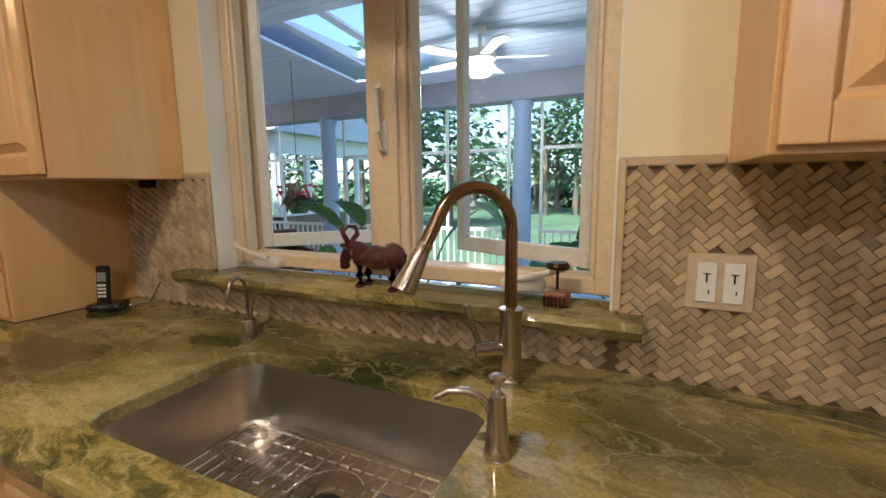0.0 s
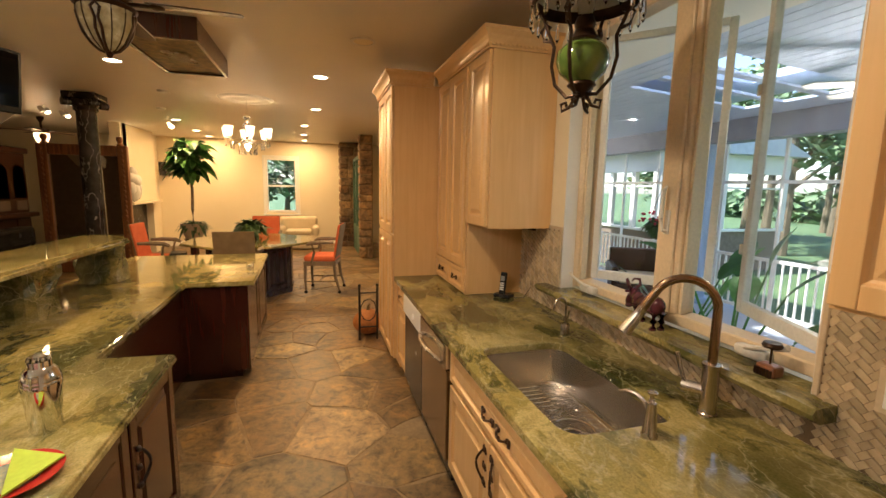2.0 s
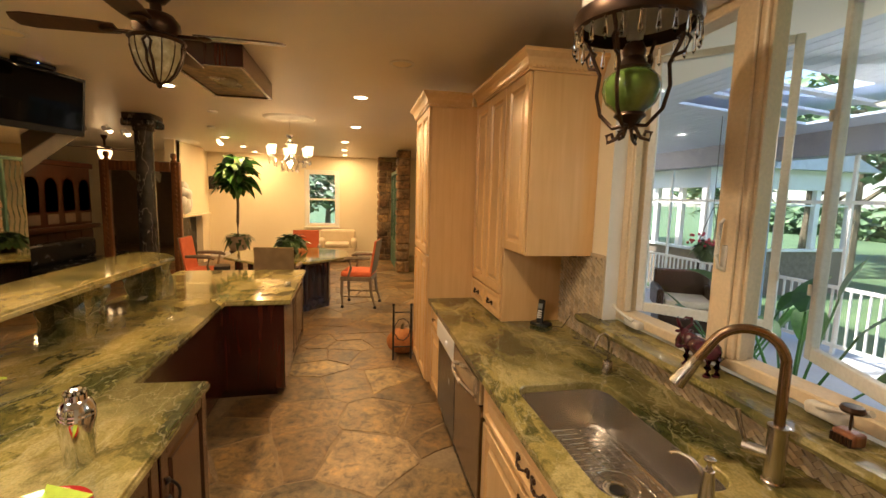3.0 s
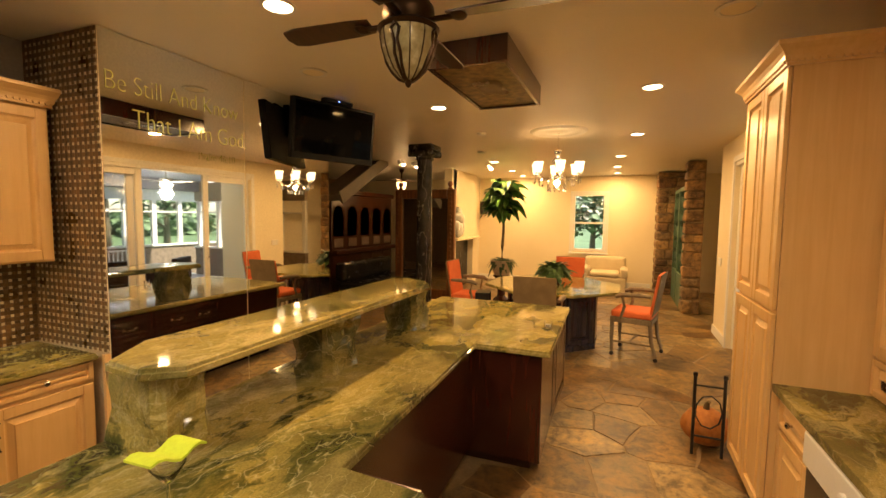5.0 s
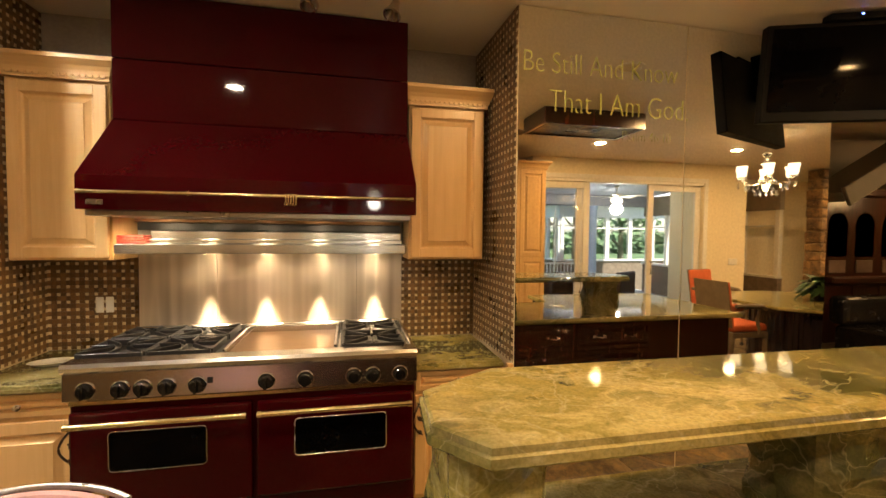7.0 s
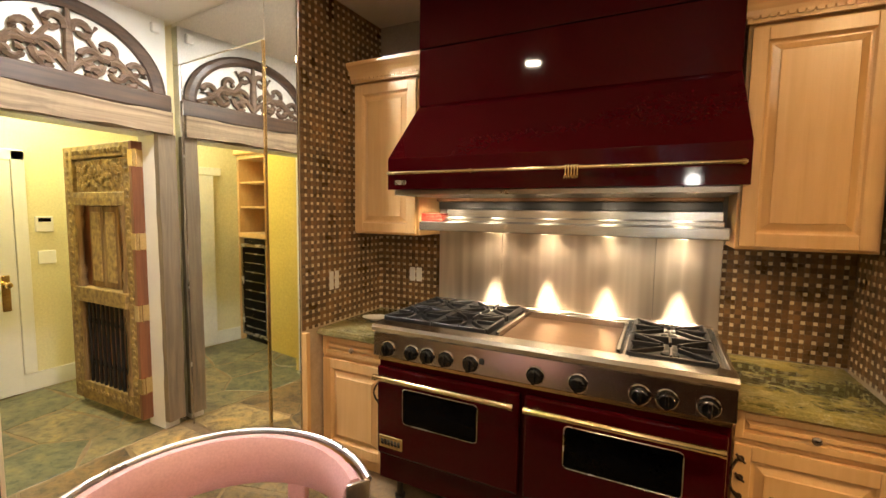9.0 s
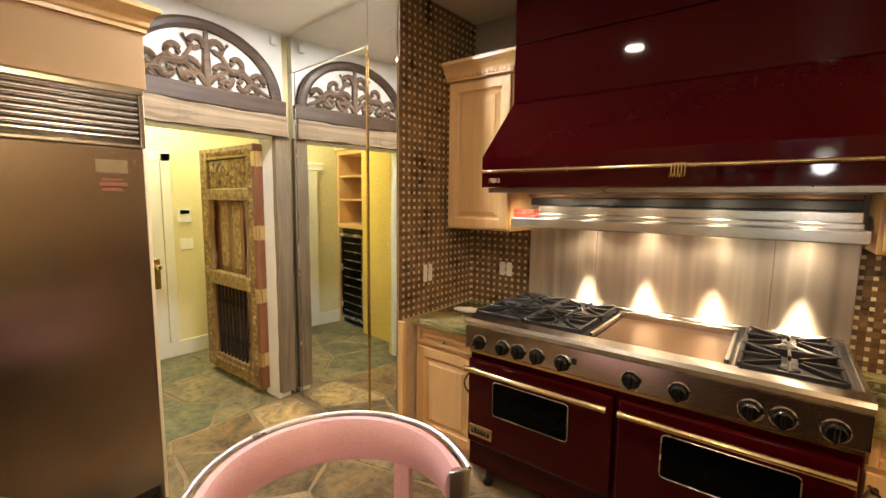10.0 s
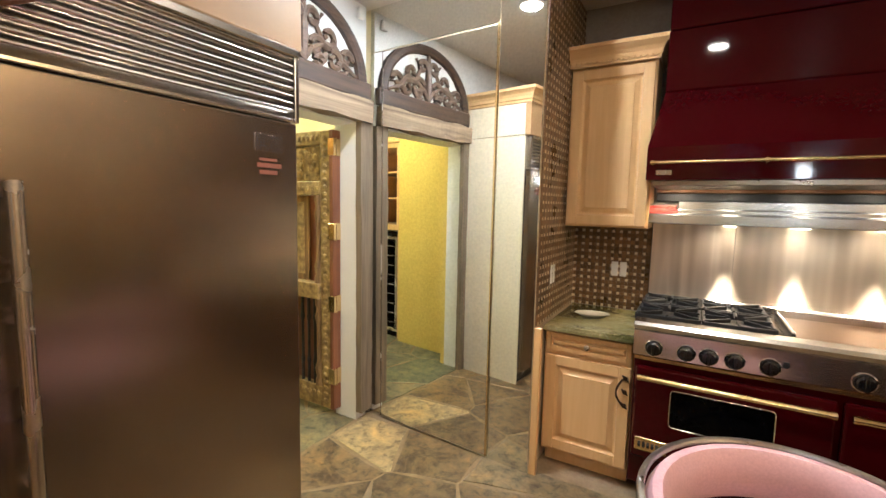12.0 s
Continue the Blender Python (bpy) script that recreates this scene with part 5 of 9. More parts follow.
part("dial_centre", bm, plain("smoked_dial", (0.05, 0.035, 0.02), (0.16, 0.11, 0.05), 0.15, 0.5, scale=14), clk, "dark skeleton dial centre")
M_NUM = plain("numeral_brown", (0.03, 0.02, 0.012), (0.04, 0.025, 0.015), 0.5, bumps=0.0)
for h12 in range(1, 13):
    cu = bpy.data.curves.new("numeral", "FONT")
    cu.body, cu.size, cu.extrude, cu.align_x, cu.align_y = str(h12), 0.034, 0.0008, "CENTER", "CENTER"
    tmp = new("numeral", cu)
    me = bpy.data.meshes.new_from_object(tmp.evaluated_get(bpy.context.evaluated_depsgraph_get()))
    bpy.data.objects.remove(tmp)
    me.materials.clear()
    me.materials.append(M_NUM)
    ob = new("numeral", me)
    ob.parent = dl
    a = radians(90 - 30 * h12)
    ob.matrix_basis = pose(0.102 * math.cos(a), -0.0435, 0.035 + 0.102 * math.sin(a), 90)
bm = BM()
box(bm, (-0.006, -0.048, 0), (0.006, -0.045, 0.06), 0.0, 1, pose(0, 0, 0.035, 0, -95))
box(bm, (-0.004, -0.052, 0), (0.004, -0.049, 0.095), 0.0, 1, pose(0, 0, 0.035, 0, -82))
part("clock_hands_pair", bm, M_BRASS, dl, "brass pointers")
for dx, dz in ((-0.135, -0.1), (0.135, -0.1), (-0.16, 0.02), (0.16, 0.02), (0, -0.13)):
    for k in range(4):
        bm = BM()
        tube(bm, [(dx - 0.02 + 0.013 * k, -0.044, dz - 0.045), (dx - 0.02 + 0.013 * k, -0.044, dz + 0.05 - 0.008 * k)], 0.003, 6)
        part("chime_rod", bm, M_BRASS, clk, "brass chime rod", True)
bm = BM()
lathe(bm, [(0.028, 0), (0.04, 0.004), (0.028, 0.008), (0.0, 0.008)], 20, pose(0, -0.038, -0.125, 90))
part("pendulum_bob", bm, M_BRASS, clk, "brass bob", True)
boxes("crest", M_BRASS, clk, [((-0.022, -0.07, -0.262), (0.022, -0.05, -0.225))], 0.004, "brass foot plate")
boxes("side_clip", M_BRASS, clk, [((0.243, -0.066, -0.03), (0.265, -0.05, 0.03))], 0.003, "brass clip")

# ---- carved doorway ----
arch = thing("arched_transom", "half-round carved wooden transom over the doorway", "transom")
AC, AZ, AR = -3.02, 2.44, 0.555
bm = BM()
n = 36
ring = []
for i in range(n + 1):
    a = math.pi * i / n
    c, s = math.cos(a), math.sin(a)
    z_scale = 0.80
    ring.append([bm.verts.new((x, AC + r * c, AZ + r * s * z_scale)) for x, r in ((2.515, AR), (2.549, AR), (2.549, AR - 0.085), (2.515, AR - 0.085), (2.505, AR - 0.06), (2.505, AR - 0.025))])
for p, q in zip(ring, ring[1:]):
    for i in range(6):
        j = (i + 1) % 6
        bm.faces.new((p[i], p[j], q[j], q[i]))
bm.faces.new(ring[0])
bm.faces.new(ring[-1][::-1])
part("arch_rim", bm, M_ARCH, arch)
boxes("arch_base", M_ARCH, arch, [((2.495, AC - AR - 0.03, AZ - 0.115), (2.549, AC + AR, AZ + 0.004))], 0.008)
boxes("plaster_back", M_WHITE, arch, [((2.547, AC - AR + 0.06, AZ), (2.5495, AC + AR - 0.06, AZ + 0.05))])


def scroll(cy, cz, r, turns, start, sgn, thick):
    pts, rr = [], []
    for i in range(15):
        f = i / 14
        a = start + sgn * turns * 2 * math.pi * f
        q = r * (1 - 0.72 * f)
        pts.append((2.532, cy + q * math.cos(a), cz + q * math.sin(a)))
        rr.append(thick * (1 - 0.3 * f))
    return pts, rr


fret = BM()
for sg in (-1, 1):
    for cy, cz, r, t, st, dr in ((0.10, 0.11, 0.085, 1.1, -1.2, 1), (0.25, 0.07, 0.07, 1.1, 2.2, -1), (0.20, 0.20, 0.07, 1.0, -2.4, 1), (0.36, 0.11, 0.06, 1.0, -0.4, 1), (0.07, 0.27, 0.06, 1.0, 3.4, -1), (0.12, 0.03, 0.045, 0.9, 0.4, 1), (0.33, 0.03, 0.05, 0.9, 2.9, -1)):
        pts, rr = scroll(AC + sg * cy, AZ + cz, r, t, st if sg > 0 else math.pi - st, dr * sg, 0.025)
        tube(fret, pts, rr, 6)
    tube(fret, [(2.532, AC, AZ + 0.02), (2.532, AC + sg * 0.05, AZ + 0.08), (2.532, AC + sg * 0.16, AZ + 0.15), (2.532, AC + sg * 0.26, AZ + 0.16), (2.532, AC + sg * 0.38, AZ + 0.05), (2.532, AC + sg * 0.46, AZ + 0.02)], [0.022, 0.02, 0.018, 0.016, 0.018, 0.012], 6)
    tube(fret, [(2.532, AC + sg * 0.16, AZ + 0.15), (2.532, AC + sg * 0.10, AZ + 0.24), (2.532, AC + sg * 0.15, AZ + 0.32)], [0.018, 0.016, 0.012], 6)
tube(fret, [(2.53, AC, AZ), (2.53, AC, AZ + 0.14), (2.53, AC, AZ + 0.30), (2.53, AC, AZ + 0.38)], [0.02, 0.03, 0.02, 0.014], 8)
part("fretwork", fret, M_FRET, arch, "scrolling carved fretwork")


def rough_beam(a, b, amp, seed, cuts=14):
    """A hewn timber: a box cut along its length, its faces pushed about."""
    bm = BM()
    a, b = Vector(a), Vector(b)
    ax = max(range(3), key=lambda i: abs(b[i] - a[i]))
    o = [i for i in range(3) if i != ax]
    rows = []
    for k in range(cuts + 1):
        t = a[ax] + (b[ax] - a[ax]) * k / cuts
        ring = []
        for u, v in ((0, 0), (1, 0), (1, 1), (0, 1)):
            p = Vector((0, 0, 0))
            p[ax] = t
            p[o[0]] = (a, b)[u][o[0]]
            p[o[1]] = (a, b)[v][o[1]]
            d = noise.noise_vector(p * 6 + Vector((seed, u * 3, v * 5))) * amp
            d[ax] = 0
            ring.append(bm.verts.new(p + d))
        rows.append(ring)
    for p, q in zip(rows, rows[1:]):
        for i in range(4):
            j = (i + 1) % 4
            bm.faces.new((p[i], p[j], q[j], q[i]))
    bm.faces.new(rows[0])
    bm.faces.new(rows[-1][::-1])
    return bm


fd = tagged(new("door_2"), "salvaged timber door surround with weathered beam and post", kind="structure")
part("lintel_beam", rough_beam((2.47, -3.59, 2.17), (2.549, -2.462, 2.318), 0.014, 1.0, 26), M_BEAM, fd, "weathered hewn lintel beam")
part("side_post", rough_beam((2.50, -2.535, 0.02), (2.549, -2.463, 2.17), 0.005, 9.0, 22), M_GREYWOOD, fd, "grey weathered post beside the refrigerator")
pb = rough_beam((2.50, -3.625, 0.06), (2.549, -3.50, 2.17), 0.006, 4.0, 22)
part("side_post", pb, M_GREYWOOD, fd, "grey weathered post with a broken foot")
boxes("jamb", M_WHITE, fd, [((2.551, -3.531, 0.0), (2.749, -3.50, 2.16))])
bm = BM()
box(bm, (2.515, -3.555, 2.86), (2.549, -3.50, 2.93), 0.006)
single("motion_sensor", bm, M_WHITE, "small white sensor box on the wall", "sensor")

# carved door leaf standing open into the hall
leaf = thing("carved_door", "antique carved teak door standing open into the hall", "door", (2.70, -3.50, 0.06))
L, T, DH = 0.98, 0.07, 2.06
boxes("stile", M_REDWOOD, leaf, [((0, -0.02, 0), (0.035, 0.075, DH))], 0.004, "red brown hinge edge")
M_CARVE = plain("carved_gilt_teak", (0.14, 0.085, 0.03), (0.46, 0.32, 0.11), 0.6, scale=22, bumps=0.9, grain=34)
boxes("carved_border", M_CARVE, leaf, [((0.036, 0.0, 0), (0.13, T, DH)), ((L - 0.13, 0.0, 0), (L, T, DH)), ((0.13, 0.0, DH - 0.10), (L - 0.13, T, DH)), ((0.13, 0, 0), (L - 0.13, T, 0.16)), ((0.13, 0, 1.60), (L - 0.13, T + 0.006, 1.70)), ((0.13, 0, 0.83), (L - 0.13, T + 0.02, 0.95))], 0.006)
boxes("relief_panel", M_CARVE, leaf, [((0.16, 0.01, 1.705), (L - 0.16, T - 0.02, DH - 0.105))], 0.004)
bm = BM()
rr = random.Random(5)
for i in range(120):
    x, z = rr.uniform(0.18, L - 0.18), rr.uniform(1.73, DH - 0.13)
    bmesh.ops.create_icosphere(bm, subdivisions=1, radius=rr.uniform(0.012, 0.028), matrix=pose(x, T - 0.018, z) @ Matrix.Diagonal((1, 0.7, 1.2, 1)))
part("relief_figures", bm, M_CARVE, leaf, "foliage carved in relief")
bm = BM()
for edge in (0.083, L - 0.065):
    for i in range(40):
        z = 0.06 + i * 0.05
        bmesh.ops.create_icosphere(bm, subdivisions=1, radius=0.026, matrix=pose(edge, T, z) @ Matrix.Diagonal((1, 0.45, 0.75, 1)))
for i in range(15):
    bmesh.ops.create_icosphere(bm, subdivisions=1, radius=0.026, matrix=pose(0.16 + i * 0.047, T, 1.65) @ Matrix.Diagonal((0.8, 0.5, 1, 1)))
    bmesh.ops.create_icosphere(bm, subdivisions=1, radius=0.026, matrix=pose(0.16 + i * 0.047, T, 2.01) @ Matrix.Diagonal((0.8, 0.5, 1, 1)))
    bmesh.ops.create_icosphere(bm, subdivisions=1, radius=0.026, matrix=pose(0.16 + i * 0.047, T, 0.1) @ Matrix.Diagonal((0.8, 0.5, 1, 1)))
part("bead_carving", bm, M_CARVE, leaf, "rows of carved rosettes")
for x0, x1 in ((0.29, 0.49), (0.50, 0.70)):
    boxes("shutter", M_OLDWOOD, leaf, [((x0, 0.015, 0.955), (x1, 0.035, 1.595))], 0.004, "small inner shutter")
    boxes("shutter", M_CARVE, leaf, [((x0 + 0.04, 0.03, 1.0), (x1 - 0.04, 0.045, 1.55))], 0.006, "carved shutter panel")
boxes("niche_back", M_REDWOOD, leaf, [((0.131, 0.0, 0.161), (0.849, 0.012, 1.599))])
for i in range(9):
    bm = BM()
    lathe(bm, [(0.012, 0.16), (0.012, 0.3), (0.017, 0.33), (0.011, 0.36), (0.011, 0.64), (0.017, 0.67), (0.012, 0.7), (0.012, 0.83)], 8, pose(0.22 + i * 0.066, 0.045, 0))
    part("spindle", bm, M_IRON, leaf, "dark turned spindle", True)
for x in (0.165, L - 0.165):
    for z0, z1 in ((0.16, 0.83), (0.95, 1.6)):
        h = z1 - z0
        bm = BM()
        lathe(bm, [(0.034, 0), (0.034, 0.06 * h), (0.024, 0.1 * h), (0.036, 0.2 * h), (0.02, 0.28 * h), (0.022, 0.7 * h), (0.036, 0.8 * h), (0.022, 0.88 * h), (0.034, 0.94 * h), (0.034, h)], 12, pose(x, 0.05, z0))
        part("baluster", bm, M_OLDWOOD, leaf, "turned half column", True)
for z in (0.2, 0.75, 1.28, 1.88):
    bm = BM()
    box(bm, (-0.006, 0.0, z), (0.0, 0.05, z + 0.12), 0.002)
    box(bm, (-0.012, 0.05, z), (0.045, 0.078, z + 0.12), 0.002)
    tube(bm, [(-0.008, 0.05, z - 0.004), (-0.008, 0.05, z + 0.124)], 0.007, 8)
    part("hinge", bm, M_BRASS, leaf, "brass butt hinge")

# hall beyond: white door, thermostat, wine cooler in a shelf unit
wd = tagged(new("door_3"), "white panelled door at the end of the hall", kind="structure")
boxes("leaf", M_WHITE, wd, [((4.262, -3.30, 0.01), (4.299, -2.5, 2.03))], 0.003)
boxes("casing", M_WHITE, wd, [((4.27, -3.40, 0.161), (4.2985, -3.31, 2.12)), ((4.27, -3.40, 2.04), (4.2985, -2.4, 2.13))], 0.004)
bm = BM()
lathe(bm, [(0.02, 0), (0.022, 0.01), (0.01, 0.02), (0.012, 0.05), (0.028, 0.07), (0.02, 0.09), (0, 0.093)], 16, pose(4.262, -3.22, 0.98, 0, -90))
box(bm, (4.252, -3.25, 0.75), (4.262, -3.19, 1.06), 0.004)
part("lever_set", bm, M_BRASS, wd, "aged brass knob and plate", True)
bm = BM()
box(bm, (4.275, -3.58, 1.42), (4.299, -3.45, 1.56), 0.006)
th = single("thermostat", bm, M_WHITE, "white wall thermostat with a dark display", "thermostat")
boxes("display", M_SCREEN, th, [((4.272, -3.56, 1.51), (4.2755, -3.47, 1.545))])
bm = BM()
box(bm, (4.29, -3.59, 1.13), (4.299, -3.46, 1.25), 0.003)
single("switch_plate", bm, M_WHITE, "white light switch plate in the hall", "switch")

un = thing("shelf_unit", "maple shelf unit with open shelves over a wine cooler", "shelf unit")
boxes("case", M_MAPLE, un, [((3.660, -2.20, 1.3), (3.700, -1.40, 2.30)), ((4.240, -2.20, 1.3), (4.280, -1.40, 2.30)), ((3.700, -1.44, 1.3), (4.240, -1.40, 2.3)), ((3.700, -2.20, 2.25), (4.240, -1.44, 2.30)), ((3.700, -2.20, 1.3), (4.240, -1.44, 1.36)), ((3.660, -2.2, 0), (3.680, -1.4, 1.3)), ((4.260, -2.2, 0), (4.280, -1.4, 1.3))], 0.003)
for z in (1.66, 1.96):
    boxes("shelf", M_MAPLE, un, [((3.701, -2.18, z), (4.239, -1.441, z + 0.022))], 0.002)
boxes("cornice", M_MAPLEX, un, [((3.630, -2.235, 2.30), (4.310, -1.4, 2.37))], 0.015)
wc = thing("wine_cooler", "black glass wine cooler with a steel door frame", "wine cooler")
boxes("cabinet_box", M_BLACK, wc, [((3.690, -2.14, 0.0), (4.250, -1.45, 1.285))])
boxes("door_frame", M_NICKEL, wc, [((3.690, -2.19, 0.08), (3.730, -2.145, 1.22)), ((4.210, -2.19, 0.08), (4.250, -2.145, 1.22)), ((3.730, -2.19, 0.08), (4.210, -2.145, 0.115)), ((3.730, -2.19, 1.185), (4.210, -2.145, 1.22))], 0.003)
boxes("glass", M_SCREEN, wc, [((3.730, -2.175, 0.115), (4.210, -2.16, 1.185))])
for i in range(9):
    boxes("rack", M_NICKEL, wc, [((3.760, -2.179, 0.18 + 0.115 * i), (4.180, -2.176, 0.19 + 0.115 * i))])
bm = BM()
box(bm, (2.752, -2.455, 0.0), (2.80, -2.2, 2.5))
box(bm, (2.80, -2.24, 0.0), (3.62, -2.2, 2.5))
built("partition", bm, M_YELLOW, "mustard yellow painted wall stub in the hall")

# pink barrel stools
def stool(cx, cy, rz):
    st = thing("barrel_stool", "pink leather barrel stool with chrome back rim", "stool", (cx, cy, 0), rz, "stools at the island")
    n = 25
    bm = BM()
    rows = []
    for i in range(n):
        a = radians(-105 + 210 * i / (n - 1))
        e = abs(i - (n - 1) / 2) / ((n - 1) / 2)
        zt = 0.985 - 0.03 * e ** 3
        hh = 0.15 - 0.03 * e ** 2
        rin, ro = 0.292, 0.358
        c, s = math.cos(a), math.sin(a)
        prof = []
        for k in range(10):
            b = 2 * math.pi * k / 10
            prof.append(((rin + ro) / 2 + (ro - rin) / 2 * math.cos(b) * (1 + 0.02 * math.sin(i * 1.7)), zt - hh / 2 + hh / 2 * math.sin(b)))
        rows.append([bm.verts.new((r * c, r * s, z)) for r, z in prof])
    for p, q in zip(rows, rows[1:]):
        for k in range(10):
            j = (k + 1) % 10
            bm.faces.new((p[k], p[j], q[j], q[k]))
    bm.faces.new(rows[0])
    bm.faces.new(rows[-1][::-1])
    part("back_pad", bm, M_PINK, st, "padded pink leather back", True)
    bm = BM()
    tube(bm, [(0.360 * math.cos(radians(-107 + 214 * i / 30)), 0.360 * math.sin(radians(-107 + 214 * i / 30)), 0.978 - 0.03 * (abs(i - 15) / 15) ** 3) for i in range(31)], 0.009, 8)
    for a in (-107, 107):
        box(bm, (0.30, -0.006, 0.85), (0.362, 0.006, 0.95), 0.005, 2, pose(0, 0, 0, 0, 0, a))
    part("back_rim", bm, M_ALU, st, "polished aluminium rim", True)
    for a in (-60, 60):
        bm = BM()
        box(bm, (0.315, -0.03, 0.58), (0.34, 0.03, 0.90), 0.006, 2, pose(0, 0, 0, 0, 0, a))
        part("upright", bm, M_PINK, st, "pink leather covered upright")
    bm = BM()
    lathe(bm, [(0, 0.55), (0.25, 0.55), (0.28, 0.57), (0.285, 0.61), (0.26, 0.64), (0.2, 0.655), (0, 0.66)], 32)
    part("seat", bm, M_PINK, st, "round pink leather seat", True)
    bm = BM()
    for a in (0, 90, 180, 270):
        tube(bm, [(0, 0, 0.10), (0.14 * math.cos(radians(a)), 0.14 * math.sin(radians(a)), 0.07), (0.27 * math.cos(radians(a)), 0.27 * math.sin(radians(a)), 0.012)], 0.012, 8)
    part("base_feet", bm, M_CHROME, st, "chrome star base", True)
    bm = BM()
    lathe(bm, [(0.035, 0.0), (0.03, 0.1), (0.025, 0.55)], 16)
    part("pedestal", bm, M_CHROME, st, "chrome pedestal", True)
    bm = BM()
    box(bm, (0.22, -0.02, 0.585), (0.34, 0.02, 0.605), 0.004, 1, pose(0, 0, 0, 0, 0, -60))
    box(bm, (0.22, -0.02, 0.585), (0.34, 0.02, 0.605), 0.004, 1, pose(0, 0, 0, 0, 0, 60))
    part("bracket", bm, M_CHROME, st, "chrome bracket")


stool(0.17, -2.22, -18)
stool(0.545, -1.40, 41)

# ---- things on and over the sink counter ----
def faucet():
    f = thing("kitchen_faucet", "tall bronzed gooseneck faucet with a pull-down head", "faucet", (0.052, 0.98, 0.911))
    bm = BM()
    lathe(bm, [(0.0, 0), (0.034, 0), (0.034, 0.006), (0.03, 0.01), (0.03, 0.185), (0.033, 0.19), (0.033, 0.2), (0.02, 0.204), (0, 0.204)], 24)
    part("base", bm, M_NICKEL, f, "brushed nickel base column", True)
    d = Vector((-0.56, -0.83, 0)).normalized()
    pts = [(0, 0, 0.2), (0, 0, 0.405)]
    R = 0.113
    for i in range(1, 15):
        a = radians(155) * i / 14
        pts.append((d.x * R * (1 - math.cos(a)), d.y * R * (1 - math.cos(a)), 0.405 + R * math.sin(a)))
    last, prev = Vector(pts[-1]), Vector(pts[-2])
    t = (last - prev).normalized()
    pts.append(tuple(last + t * 0.075))
    bm = BM()
    tube(bm, pts, 0.0165, 14)
    part("gooseneck", bm, M_BRONZE, f, "bronzed gooseneck spout", True)
    q = Vector(pts[-1])
    m = Matrix.Translation(q) @ t.to_track_quat("Z", "Y").to_matrix().to_4x4()
    bm = BM()
    lathe(bm, [(0.019, -0.004), (0.019, 0.006), (0.017, 0.01), (0.02, 0.03), (0.027, 0.10), (0.028, 0.115), (0.022, 0.118), (0, 0.116)], 20, m)
    part("spray_head", bm, M_NICKEL, f, "brushed nickel spray head", True)
    bm = BM()
    tube(bm, [(0, 0, 0.09), (-0.055, -0.035, 0.09), (-0.08, -0.05, 0.09)], 0.022, 14)
    part("valve", bm, M_NICKEL, f, "side valve", True)
    bm = BM()
    tube(bm, [(-0.07, -0.045, 0.10), (-0.085, -0.06, 0.16), (-0.10, -0.065, 0.215)], [0.008, 0.008, 0.010], 10)
    part("lever", bm, M_NICKEL, f, "lever handle", True)


faucet()
sd = thing("soap_dispenser", "brushed nickel soap pump on the counter", "soap dispenser", (0.125, 0.65, 0.911))
sd.scale = (0.9, 0.9, 0.82)
bm = BM()
lathe(bm, [(0, 0), (0.031, 0), (0.031, 0.01), (0.027, 0.02), (0.019, 0.13), (0.018, 0.15), (0.012, 0.153), (0.010, 0.165), (0, 0.165)], 22)
part("bottle", bm, M_NICKEL, sd, smooth=True)
bm = BM()
tube(bm, [(0, 0, 0.16), (0, 0, 0.19)], 0.007, 10)
lathe(bm, [(0, 0.186), (0.017, 0.188), (0.019, 0.197), (0.012, 0.203), (0, 0.204)], 16)
part("plunger", bm, M_NICKEL, sd, smooth=True)
bm = BM()
tube(bm, [(-0.012, -0.004, 0.11), (-0.03, -0.010, 0.14), (-0.06, -0.02, 0.158), (-0.10, -0.033, 0.156), (-0.128, -0.043, 0.138)], [0.009, 0.010, 0.010, 0.009, 0.008], 10)
part("spout", bm, M_NICKEL, sd, smooth=True)

ft = thing("filter_tap", "small brushed nickel filtered water tap", "faucet", (-0.90, 0.95, 0.911))
bm = BM()
lathe(bm, [(0, 0), (0.026, 0), (0.026, 0.055), (0.022, 0.062), (0, 0.062)], 18)
part("base", bm, M_NICKEL, ft, smooth=True)
bm = BM()
tube(bm, [(0, 0, 0.06), (0, 0, 0.17), (0.002, -0.012, 0.205), (0.006, -0.04, 0.22), (0.010, -0.07, 0.208), (0.012, -0.085, 0.17), (0.012, -0.087, 0.15)], 0.0075, 10)
part("spout", bm, M_NICKEL, ft, smooth=True)
bm = BM()
tube(bm, [(0.01, 0, 0.062), (0.025, 0, 0.11), (0.036, -0.002, 0.15)], [0.006, 0.005, 0.007], 8)
part("lever", bm, M_NICKEL, ft, smooth=True)

# glazed cow creamer on the sill
bm = BM()


def blob(bm, c, r, m=None):
    v = bmesh.ops.create_icosphere(bm, subdivisions=2, radius=1.0, matrix=pose(*c) @ (m or Matrix()) @ Matrix.Diagonal((*r, 1)))


blob(bm, (0, 0, 0.105), (0.088, 0.040, 0.045))
blob(bm, (0.07, 0, 0.115), (0.045, 0.038, 0.048))
blob(bm, (-0.075, 0, 0.115), (0.04, 0.034, 0.042))
blob(bm, (-0.115, 0, 0.13), (0.03, 0.022, 0.035))
blob(bm, (-0.145, 0, 0.10), (0.022, 0.022, 0.045), pose(0, 0, 0, 0, 25))
blob(bm, (-0.152, 0, 0.065), (0.02, 0.02, 0.016))
for x in (-0.06, 0.085):
    for y in (-0.022, 0.022):
        tube(bm, [(x, y, 0.09), (x - 0.003, y, 0.04), (x, y, 0.012), (x - 0.006, y, 0.0)], [0.024, 0.016, 0.014, 0.018], 8)
